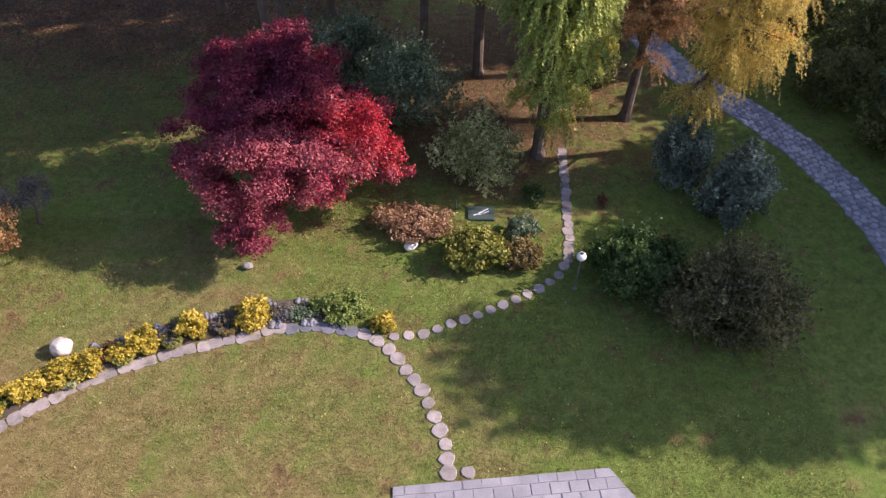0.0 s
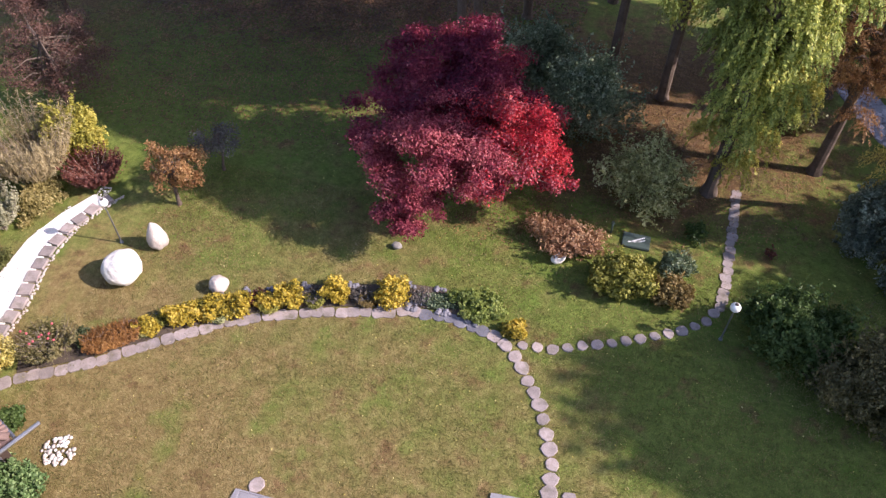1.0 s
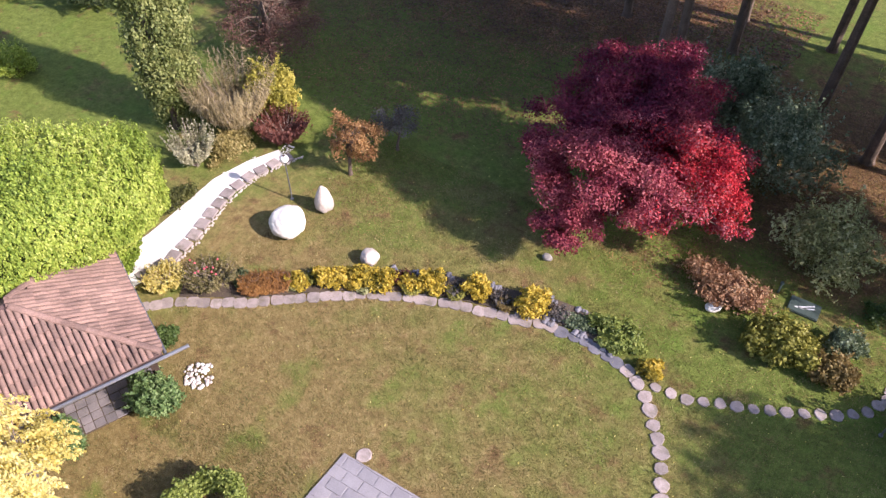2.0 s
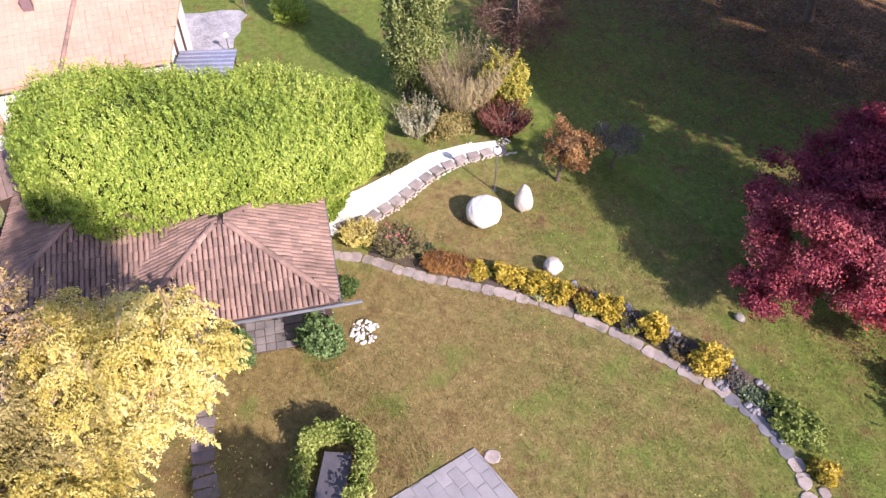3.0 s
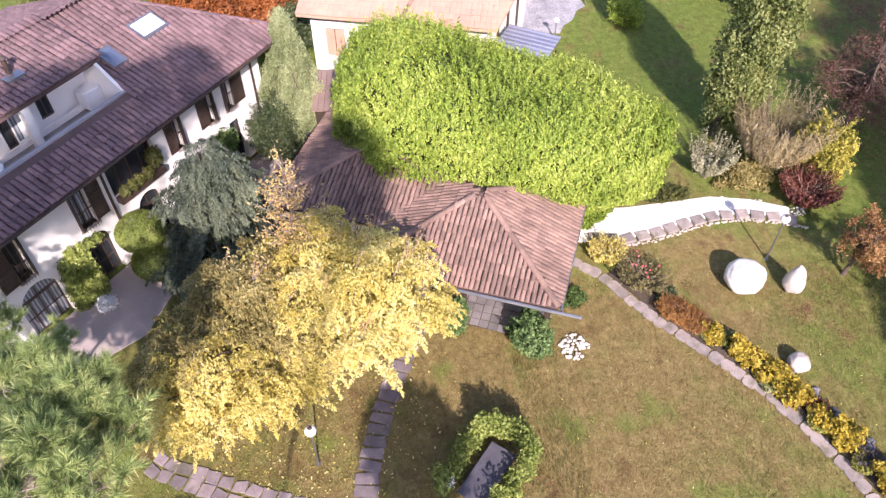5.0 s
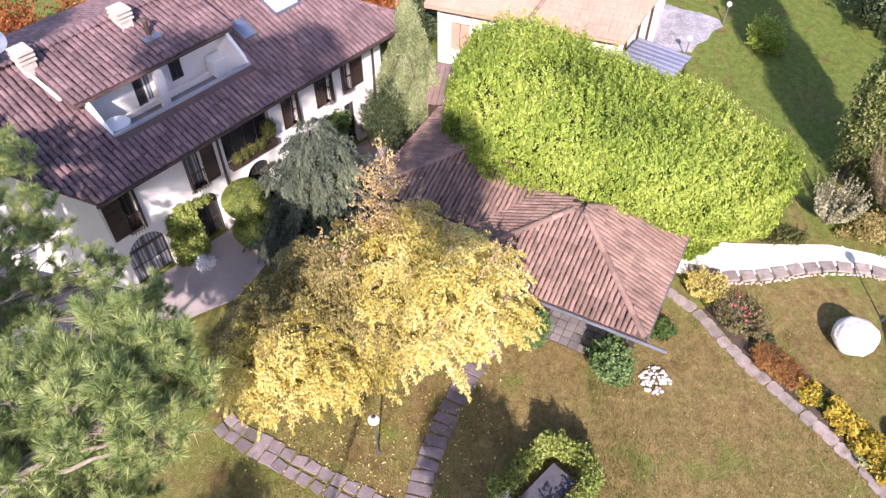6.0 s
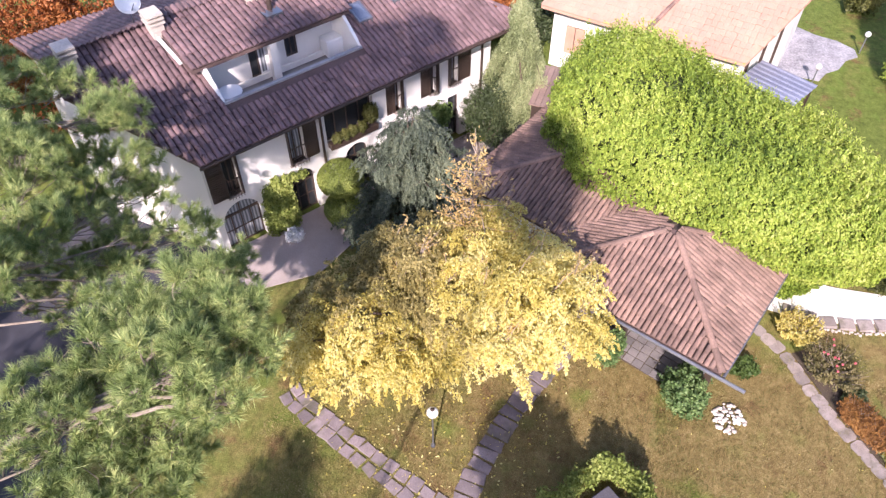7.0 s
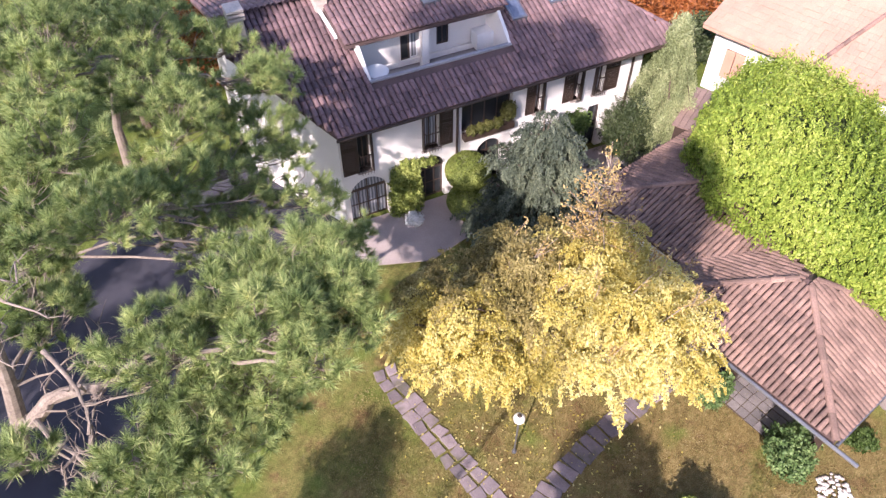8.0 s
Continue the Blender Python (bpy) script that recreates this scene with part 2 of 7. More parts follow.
    "holly": leafy("holly", [(0.0, (0.045, 0.068, 0.034)), (0.5, (0.125, 0.175, 0.09)), (1.0, (0.37, 0.42, 0.27))], 0.7, 0.2),
    "rose_leaf": leafy("rose_leaf", [(0.0, (0.06, 0.06, 0.025)), (0.5, (0.17, 0.15, 0.06)), (1.0, (0.36, 0.3, 0.14))], 1.2, 0.3),
    "ivy_pale": leafy("ivy_pale", [(0.0, (0.05, 0.075, 0.02)), (0.5, (0.165, 0.205, 0.06)), (1.0, (0.38, 0.4, 0.15))], 0.9, 0.3),
    "sage": leafy("sage", [(0.0, (0.09, 0.105, 0.036)), (0.5, (0.29, 0.31, 0.125)), (1.0, (0.58, 0.58, 0.31))], 0.9, 0.35),
    "cypress": leafy("cypress", [(0.0, (0.11, 0.14, 0.06)), (0.5, (0.29, 0.34, 0.16)), (1.0, (0.5, 0.52, 0.3))], 0.8, 0.25),
    "weeping": leafy("weeping", [(0.0, (0.1, 0.13, 0.035)), (0.45, (0.27, 0.33, 0.08)), (0.8, (0.5, 0.53, 0.13)), (1.0, (0.76, 0.69, 0.17))], 0.3, 0.4),
    "larch": leafy("larch", [(0.0, (0.17, 0.12, 0.03)), (0.4, (0.42, 0.31, 0.07)), (0.75, (0.7, 0.54, 0.13)), (0.92, (0.74, 0.5, 0.1)), (1.0, (0.72, 0.26, 0.05))], 0.8, 0.4),
    "cedar": leafy("cedar", [(0.0, (0.042, 0.056, 0.042)), (0.5, (0.085, 0.11, 0.075)), (1.0, (0.22, 0.25, 0.16))], 0.7, 0.2),
    "ivy": leafy("ivy", [(0.0, (0.035, 0.07, 0.022)), (0.5, (0.105, 0.185, 0.06)), (1.0, (0.26, 0.35, 0.14))], 0.8, 0.25),
    "spring": leafy("spring", [(0.0, (0.08, 0.11, 0.025)), (0.5, (0.23, 0.29, 0.065)), (1.0, (0.45, 0.49, 0.15))], 0.9),
    "olive_gold": leafy("olive_gold", [(0.0, (0.06, 0.07, 0.012)), (0.5, (0.22, 0.22, 0.04)), (1.0, (0.45, 0.42, 0.1))], 0.8),
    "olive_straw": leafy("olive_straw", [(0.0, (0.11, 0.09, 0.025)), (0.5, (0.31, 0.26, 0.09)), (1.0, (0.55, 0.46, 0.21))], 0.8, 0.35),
    "russet_olive": leafy("russet_olive", [(0.0, (0.07, 0.05, 0.014)), (0.5, (0.2, 0.14, 0.045)), (1.0, (0.34, 0.26, 0.1))], 0.9),
    "bluegrey": leafy("bluegrey", [(0.0, (0.03, 0.045, 0.03)), (0.5, (0.13, 0.165, 0.115)), (1.0, (0.42, 0.46, 0.34))], 0.8, 0.15),
    "yew": leafy("yew", [(0.0, (0.03, 0.032, 0.013)), (0.5, (0.1, 0.093, 0.038)), (1.0, (0.26, 0.22, 0.09))], 0.8, 0.2),
    "twig_grey": leafy("twig_grey", [(0.0, (0.05, 0.045, 0.04)), (0.5, (0.11, 0.1, 0.09)), (1.0, (0.2, 0.18, 0.16))], 0.8, 0.1),
    "litter_leaf": leafy("litter_leaf", [(0.0, (0.04, 0.02, 0.011)), (0.5, (0.13, 0.062, 0.03)), (1.0, (0.33, 0.17, 0.075))], 0.6, 0.1),
    "grass": leafy("grass", [(0.0, (0.06, 0.075, 0.018)), (0.4, (0.16, 0.155, 0.045)), (0.7, (0.26, 0.215, 0.085)), (1.0, (0.4, 0.33, 0.17))], 0.5, 0.3),
    "white_flower": leafy("white_flower", [(0.0, (0.5, 0.52, 0.48)), (0.25, (0.78, 0.79, 0.8)), (1.0, (0.84, 0.84, 0.86))], 2.0, 0.2),
}


def glass(nt, nodes, links, bsdf):
    bsdf.inputs["Base Color"].default_value = (0.025, 0.028, 0.032, 1)
    bsdf.inputs["Roughness"].default_value = 0.06


M["glass"] = material("glass", glass)


def sky_glass(nt, nodes, links, bsdf):
    bsdf.inputs["Base Color"].default_value = (0.12, 0.15, 0.22, 1)
    bsdf.inputs["Roughness"].default_value = 0.05


M["sky_glass"] = material("sky_glass", sky_glass)


def curtained(nt, nodes, links, bsdf):
    folds = nodes.new("ShaderNodeTexWave")
    folds.inputs["Scale"].default_value, folds.inputs["Distortion"].default_value = 3.0, 1.5
    links.new(coords(nt), folds.inputs["Vector"])
    links.new(ramp(nt, folds.outputs[0], [(0.0, (0.12, 0.13, 0.15)), (1.0, (0.36, 0.38, 0.42))]), bsdf.inputs["Base Color"])
    bsdf.inputs["Roughness"].default_value = 0.08


M["curtained"] = material("curtained", curtained)


# ---- building helpers ----
def part(name, bm, mat, parent=None, label="", smooth=False):
    me = bpy.data.meshes.new(name)
    bm.normal_update()
    bm.to_mesh(me)
    bm.free()
    me.materials.append(M[mat])
    if smooth:
        me.polygons.foreach_set("use_smooth", [True] * len(me.polygons))
    ob = new(name, me)
    ob.parent = parent
    return tagged(ob, label=label)


def quads(name, co, per, mat, parent=None, label=""):
    """A mesh of many loose faces with `per` corners each, from an array of corners."""
    me = bpy.data.meshes.new(name)
    co = np.ascontiguousarray(co, dtype=np.float32).reshape(-1, 3)
    n = len(co)
    me.vertices.add(n)
    me.vertices.foreach_set("co", co.ravel())
    me.loops.add(n)
    me.loops.foreach_set("vertex_index", np.arange(n, dtype=np.int32))
    me.polygons.add(n // per)
    me.polygons.foreach_set("loop_start", np.arange(0, n, per, dtype=np.int32))
    me.update(calc_edges=True)
    me.materials.append(M[mat])
    ob = new(name, me)
    ob.parent = parent
    return tagged(ob, label=label)


def empty(name, m=None):
    ob = new(name)
    if m is not None:
        ob.matrix_world = m
    return ob


def box(bm, x0, x1, y0, y1, z0, z1, m=None):
    vs = [bm.verts.new((x, y, z)) for z in (z0, z1) for x, y in ((x0, y0), (x1, y0), (x1, y1), (x0, y1))]
    for f in ((3, 2, 1, 0), (4, 5, 6, 7), (0, 1, 5, 4), (1, 2, 6, 5), (2, 3, 7, 6), (3, 0, 4, 7)):
        bm.faces.new([vs[i] for i in f])
    if m is not None:
        bmesh.ops.transform(bm, matrix=m, verts=vs)
    return vs


def prism(bm, pts, z0, z1):
    """An upright prism over an outline (counter-clockwise)."""
    lo = [bm.verts.new((x, y, z0)) for x, y in pts]
    hi = [bm.verts.new((x, y, z1)) for x, y in pts]
    bm.faces.new(hi)
    bm.faces.new(lo[::-1])
    for i in range(len(pts)):
        j = (i + 1) % len(pts)
        bm.faces.new((lo[i], lo[j], hi[j], hi[i]))


def limb(bm, pts, radii, sides=7):
    """A tapered, bending limb through the points."""
    rings = []
    pts = [Vector(p) for p in pts]
    for i, (p, r) in enumerate(zip(pts, radii)):
        d = (pts[min(i + 1, len(pts) - 1)] - pts[max(i - 1, 0)]).normalized()
        a = d.orthogonal().normalized()
        b = d.cross(a)
        rings.append([bm.verts.new(p + (a * math.cos(k * math.tau / sides) + b * math.sin(k * math.tau / sides)) * r) for k in range(sides)])
    for r0, r1 in zip(rings, rings[1:]):
        for k in range(sides):
            bm.faces.new((r0[k], r0[(k + 1) % sides], r1[(k + 1) % sides], r1[k]))
    bm.faces.new(rings[0][::-1])
    bm.faces.new(rings[-1])


def leaf_quads(rng, centers, normals, size, spread=0.9, aspect=0.55, droop=0.0):
    """Pointed leaves (kites) about the centres: an array of corners."""
    n = len(centers)
    nor = normals + rng.normal(0, spread, (n, 3))
    nor /= np.linalg.norm(nor, axis=1, keepdims=True) + 1e-9
    ref = rng.normal(0, 1, (n, 3))
    ref[:, 2] -= droop * 3
    a = ref - (ref * nor).sum(1, keepdims=True) * nor
    a /= np.linalg.norm(a, axis=1, keepdims=True) + 1e-9
    b = np.cross(nor, a)
    s = size * rng.uniform(0.6, 1.35, (n, 1))
    w = s * aspect
    return np.stack([centers - a * s * 0.5, centers + b * w * 0.5, centers + a * s * 0.5 + nor * s * 0.06, centers - b * w * 0.5], 1)


def cluster_points(rng, blobs, n, shell=0.55, rough=0.25):
    """Points in the outer layers of a set of ellipsoids (x, y, z, rx, ry, rz), uneven, with outward normals."""
    blobs = np.array(blobs, float)
    w = (blobs[:, 3] * blobs[:, 4] + blobs[:, 3] * blobs[:, 5] + blobs[:, 4] * blobs[:, 5])
    idx = rng.choice(len(blobs), n, p=w / w.sum())
    d = rng.normal(0, 1, (n, 3))
    d /= np.linalg.norm(d, axis=1, keepdims=True)
    bump_ = 1 + rough * np.sin(d[:, 0] * 5 + idx * 1.7) * np.sin(d[:, 1] * 4 + idx * 2.3) + rough * 0.6 * np.sin(d[:, 2] * 9 + d[:, 0] * 7 + idx)
    r = (1 - shell * rng.random(n) ** 1.8) * bump_
    p = blobs[idx, :3] + d * blobs[idx, 3:] * r[:, None]
    nn = d / blobs[idx, 3:]
    nn /= np.linalg.norm(nn, axis=1, keepdims=True)
    return p, nn


def many_blobs(rng, center, radii, count, size, flat=0.8):
    """Smaller clumps spread over the outside of a large crown."""
    out = []
    for i in range(count):
        d = rng.normal(0, 1, 3)
        d /= np.linalg.norm(d)
        r = rng.uniform(0.1, 1.0) ** 0.5
        c = np.array(center) + d * np.array(radii) * r * 0.88
        s = size * rng.uniform(0.6, 1.3)
        out.append((*c, s, s, s * flat))
    return out


def branches(bm, rng, base, top, blobs, r0, keep=1.0):
    """A trunk from base to top and limbs out to the clumps."""
    base, top = Vector(base), Vector(top)
    mid = base.lerp(top, 0.5) + Vector((rng.normal(0, 0.12), rng.normal(0, 0.12), 0))
    limb(bm, [base - Vector((0, 0, 0.1)), base + Vector((0, 0, 0.25)), mid, top], [r0 * 1.5, r0, r0 * 0.75, r0 * 0.3], 9)
    for b in blobs:
        if rng.random() > keep:
            continue
        e = Vector(b[:3])
        f = rng.uniform(0.35, 0.95)
        s = base.lerp(mid, f * 2) if f < 0.5 else mid.lerp(top, f * 2 - 1)
        m = s.lerp(e, 0.5) + Vector((0, 0, rng.uniform(-0.1, 0.35)))
        limb(bm, [s, m, e], [r0 * 0.35, r0 * 0.2, r0 * 0.06], 5)


def tree(name, label, base, top, blobs, leaves, size, mat, r0=0.18, bark="bark", seed=1, spread=0.9, shell=0.6, droop=0.0, category="tree", keep=1.0, aspect=0.55, group="", extra=None):
    rng = np.random.default_rng(seed)
    t = tagged(empty(name), label=label, category=category, group=group)
    bm = bmesh.new()
    branches(bm, rng, base, top, blobs, r0, keep)
    part("trunk", bm, bark, t)
    p, n = cluster_points(rng, blobs, leaves, shell)
    p[:, 2] = np.maximum(p[:, 2], 0.03)
    quads("crown", leaf_quads(rng, p, n, size, spread, aspect, droop), 4, mat, t)
    if extra:
        q, n2 = cluster_points(rng, extra[0], extra[1], shell)
        quads(extra[3], leaf_quads(rng, q, n2, extra[4], spread, aspect, droop), 4, extra[2], t)
    return t


def sprays(rng, lobes, count, per, length, size, fall=0.9, thick=0.1, low=-0.25, aspect=0.42):
    """Arching twigs that leave the crown outwards and hang: their leaves, and the line of each."""
    lobes = np.array(lobes, float)
    w = lobes[:, 3] * lobes[:, 4] + lobes[:, 3] * lobes[:, 5]
    idx = rng.choice(len(lobes), count, p=w / w.sum())
    d = rng.normal(0, 1, (count, 3))
    d /= np.linalg.norm(d, axis=1, keepdims=True)
    d[:, 2] = np.where(d[:, 2] < low, -d[:, 2], d[:, 2])
    p0 = lobes[idx, :3] + d * lobes[idx, 3:] * rng.uniform(0.35, 1.0, (count, 1)) ** 0.6
    o = d.copy()
    o[:, 2] = 0
    o += rng.normal(0, 0.35, (count, 3)) * [1, 1, 0]
    o /= np.linalg.norm(o, axis=1, keepdims=True) + 1e-6
    L = length * rng.uniform(0.6, 1.25, count)

    def at(s):
        z = (0.35 * s - fall * s * s)
        return p0[:, None, :] + (o[:, None, :] * (s - 0.25 * s * s)[..., None] + np.array([0, 0, 1.0]) * z[..., None]) * L[:, None, None]
    s = rng.uniform(0.02, 1.0, (count, per))
    p = at(s) + rng.normal(0, 1, (count, per, 3)) * (thick * (1.15 - s))[..., None] * [1, 1, 0.8]
    nn = np.repeat(o * 0.5 + [0, 0, 0.8], per, 0)
    lines = at(np.tile([0.0, 0.5, 0.95], (count, 1)))
    return leaf_quads(rng, p.reshape(-1, 3), nn, size, 0.6, aspect, 0.9).reshape(count, per, 4, 3), lines, p0


def shrub(name, label, x, y, rx, ry, h, leaves, size, mat, seed=1, clumps=9, spread=0.9, category="shrub", group="", rough=0.25, aspect=0.55, droop=0.0):
    rng = np.random.default_rng(seed)
    t = tagged(empty(name), label=label, category=category, group=group)
    even = rough < 0.17
    c0 = 0.66 if even else 0.78
    blobs = [(x, y, h * 0.42, rx * c0, ry * c0, h * (0.46 if even else 0.5))]
    for i in range(clumps if even else clumps * 2):
        a = i * math.tau / clumps + rng.uniform(-0.4, 0.4)
        k = rng.uniform(0.3, 0.72) if even else rng.uniform(0.2, 0.95)
        s = rng.uniform(0.3, 0.46) if even else rng.uniform(0.16, 0.38)
        z = h * (rng.uniform(0.35, 0.72) if even else rng.uniform(0.25, 0.95) * (1.08 - 0.55 * k))
        blobs.append((x + math.cos(a) * rx * k, y + math.sin(a) * ry * k, z, rx * s, ry * s, h * s * 0.75))
    bm = bmesh.new()
    for b in blobs[1:6]:
        limb(bm, [(x, y, -0.05), (x * 0.5 + b[0] * 0.5, y * 0.5 + b[1] * 0.5, b[2] * 0.55), b[:3]], [0.05, 0.035, 0.015], 5)
    part("woody_base", bm, "bark", t)
    p, n = cluster_points(rng, blobs, leaves, 0.45, rough)
    if not even:
        cut = int(leaves * 0.62)
        k = max(10, leaves // 55)
        q, o = p[cut:cut + k], n[cut:cut + k]
        way = o * 0.6 + np.array([0, 0, 0.45]) + rng.normal(0, 0.3, (k, 3))
        reach = 0.42 * min(h, rx * 1.2) * rng.uniform(0.35, 1.0, k)
        u = rng.random((k, 21)) ** 0.8
        tips = q[:, None, :] - o[:, None, :] * 0.1 + way[:, None, :] * (u * reach[:, None])[..., None] + rng.normal(0, size * 0.28, (k, 21, 3))
        p = np.concatenate([p[:cut], tips.reshape(-1, 3)])
        n = np.concatenate([n[:cut], np.repeat(o + [0, 0, 0.3], 21, 0)])
    p[:, 2] = np.abs(p[:, 2]) + 0.02
    quads("foliage", leaf_quads(rng, p, n, size, spread, aspect, droop), 4, mat, t)
    return t


def small_lobes(rng, centre, radii, count, r, flat=0.6):
    """Clumps spread evenly over an ellipsoid, as starts for sprays."""
    out = []
    for k in range(count):
        z = 1 - 2 * (k + 0.5) / count
        q, a = math.sqrt(1 - z * z), k * 2.4 + rng.uniform(-0.4, 0.4)
        f = rng.uniform(0.55, 1.0)
        out.append((centre[0] + radii[0] * q * math.cos(a) * f, centre[1] + radii[1] * q * math.sin(a) * f, centre[2] + radii[2] * z * f, r, r, r * flat))
    return out


def wispy(name, label, x, y, r, h, count, per, size, mat, seed, category="shrub", aspect=0.5, rise=0.55):
    """A loose shrub of upright arching shoots with leaves along them."""
    rng = np.random.default_rng(seed)
    t = tagged(empty(name), label=label, category=category)
    lv, lines, p0 = sprays(rng, [(x, y, h * 0.2, r * 0.5, r * 0.5, h * 0.18)], count, per, h * 0.75, size, -rise, 0.06, -0.1, aspect)
    lv[..., 2] = np.maximum(lv[..., 2], 0.02)
    quads("foliage", lv.reshape(-1, 4, 3), 4, mat, t)
    bm = bmesh.new()
    for k in range(0, len(lines), 3):
        limb(bm, [(x + rng.normal(0, 0.1), y + rng.normal(0, 0.1), -0.05), *[tuple(q) for q in lines[k]]], [0.02, 0.015, 0.01, 0.004], 4)
    part("woody_base", bm, "bark_pale", t)
    return t


def sheet(name, pts, z, mat, label, category="", thick=0.0):
    bm = bmesh.new()
    prism(bm, pts, z - max(thick, 0.05), z)
    ob = part(name, bm, mat)
    return tagged(ob, label=label, category=category, kind="structure")


def ribbon(line, half):
    """The outline of a band of that half width along a line."""
    L, R = [], []
    for i, p in enumerate(line):
        a, b = Vector(line[max(i - 1, 0)]), Vector(line[min(i + 1, len(line) - 1)])
        d = (b - a).normalized()
        h = half[i] if isinstance(half, (list, tuple)) else half
        L.append((p[0] - d.y * h, p[1] + d.x * h)), R.append((p[0] + d.y * h, p[1] - d.x * h))
    return R + L[::-1]


def band(name, line, half, z, mat, label, category):
    bm = bmesh.new()
    out = ribbon(line, half)
    n = len(line)
    top = [bm.verts.new((x, y, z)) for x, y in out]
    bot = [bm.verts.new((x, y, z - 0.08)) for x, y in out]
    for i in range(n - 1):
        bm.faces.new((top[i], top[i + 1], top[2 * n - 2 - i], top[2 * n - 1 - i]))
    for i in range(2 * n):
        j = (i + 1) % (2 * n)
        bm.faces.new((top[j], top[i], bot[i], bot[j]))
    return tagged(part(name, bm, mat), label=label, category=category, kind="structure")


def resample(line, step):
    """Points at even steps along a line, with the heading at each."""
    pts = [Vector(p) for p in line]
    out, carry = [], 0.0
    for a, b in zip(pts, pts[1:]):
        L = (b - a).length
        d = (b - a) / L
        s = carry
        while s < L:
            out.append((a + d * s, math.atan2(d.y, d.x)))
            s += step
        carry = s - L
    return out

# ---- ground ----
bm = bmesh.new()
bmesh.ops.create_grid(bm, x_segments=60, y_segments=60, size=400)
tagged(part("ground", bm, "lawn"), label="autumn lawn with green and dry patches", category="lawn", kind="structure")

# lines in the plan
EDGE = [(-17.9, 7.55), (-17.2, 8.3), (-16.2, 8.93), (-15.2, 9.56), (-14.4, 10.2), (-13.5, 10.98), (-12.75, 11.57), (-11.9, 12.22), (-11.1, 12.7), (-10.3, 13.1), (-9.2, 13.57), (-8.4, 13.83), (-7.6, 14.07), (-6.5, 14.4), (-5.6, 14.68), (-4.5, 14.8), (-3.5, 14.7), (-2.75, 14.5), (-2.1, 14.2)]
STEP_A = [(-2.17, 14.17), (-1.79, 13.86), (-1.47, 13.5), (-1.17, 13.06), (-0.9, 12.7), (-0.64, 12.3), (-0.45, 11.83), (-0.23, 11.37), (-0.05, 10.91), (0.11, 10.44), (0.16, 9.96), (0.2, 9.52), (0.8, 9.54), (-7.99, 7.36)]
STEP_B = [(-1.65, 14.39), (-0.69, 14.49), (0.19, 14.9), (1.08, 15.28), (1.9, 15.68), (2.75, 16.14), (3.55, 16.59), (4.27, 17.22), (4.66, 17.97), (4.82, 18.83), (4.9, 20.52), (5.01, 22.18), (5.09, 24.5)]
GRAVEL = [(-20.1, 7.6), (-19.75, 8.9), (-19.75, 10.2), (-20.05, 12.0), (-20.3, 13.8), (-20.1, 15.2), (-19.6, 16.6)]
KERB = [(-18.95, 8.6), (-18.75, 9.7), (-18.9, 10.9), (-19.3, 12.2), (-19.6, 13.5), (-19.6, 14.8), (-19.3, 16.0), (-18.9, 17.0)]


def hexstone(rng, r, h):
    bm = bmesh.new()
    k = 9
    pts = [(math.cos(i * math.tau / k) * r * rng.uniform(0.84, 1.1), math.sin(i * math.tau / k) * r * rng.uniform(0.78, 1.0)) for i in range(k)]
    lo = [bm.verts.new((x, y, -0.05)) for x, y in pts]
    mi = [bm.verts.new((x, y, h * 0.7)) for x, y in pts]
    hi = [bm.verts.new((x * 0.92, y * 0.92, h + rng.uniform(-0.006, 0.006))) for x, y in pts]
    bm.faces.new(hi)
    for a, b in ((lo, mi), (mi, hi)):
        for i in range(k):
            j = (i + 1) % k
            bm.faces.new((a[i], a[j], b[j], b[i]))
    me = bpy.data.meshes.new("stepping_stone")
    bm.to_mesh(me)
    bm.free()
    me.materials.append(M["step"])
    return me


def edging_stone(rng, r, h, mat):
    """A worn, roughly square slab with broken corners."""
    bm = bmesh.new()
    c = 0.62
    pts = [(x * r * rng.uniform(0.93, 1.04), y * r * rng.uniform(0.9, 1.04)) for x, y in ((1, -c), (1, c), (c, 1), (-c, 1), (-1, c), (-1, -c), (-c, -1), (c, -1))]
    prism(bm, pts, -0.05, h * 0.7)
    top = [f for f in bm.faces if f.normal.z > 0.9 or f.calc_center_median().z > h * 0.69]
    bmesh.ops.inset_region(bm, faces=top, thickness=0.018, depth=h * 0.3)
    for v in top[0].verts:
        v.co.z += rng.uniform(-0.008, 0.008)
    me = bpy.data.meshes.new("stepping_stone")
    bm.normal_update()
    bm.to_mesh(me)
    bm.free()
    me.materials.append(M[mat])
    return me


rng = np.random.default_rng(5)
SQUARES = [edging_stone(rng, 0.22, 0.05, "step") for i in range(8)]
STONES = [hexstone(rng, 0.27, 0.05) for i in range(8)]
DARK_STONES = [hexstone(rng, 0.27, 0.03) for i in range(4)]
for me in DARK_STONES:
    me.materials[0] = M["slate_wet"]


def stepping(points, group, label):
    for i, (x, y, a, s) in enumerate(points):
        ob = new("stepping_stone", DARK_STONES[i % 4] if "slate" in label else SQUARES[(i * 5) % 8] if "edging" in label else STONES[(i * 5) % 8])
        ob.matrix_world = pose(x, y, 0, 0, 0, math.degrees(a)) @ Matrix.Diagonal((s, s, 1, 1))
        tagged(ob, label=label, category="paving stone", group=group)


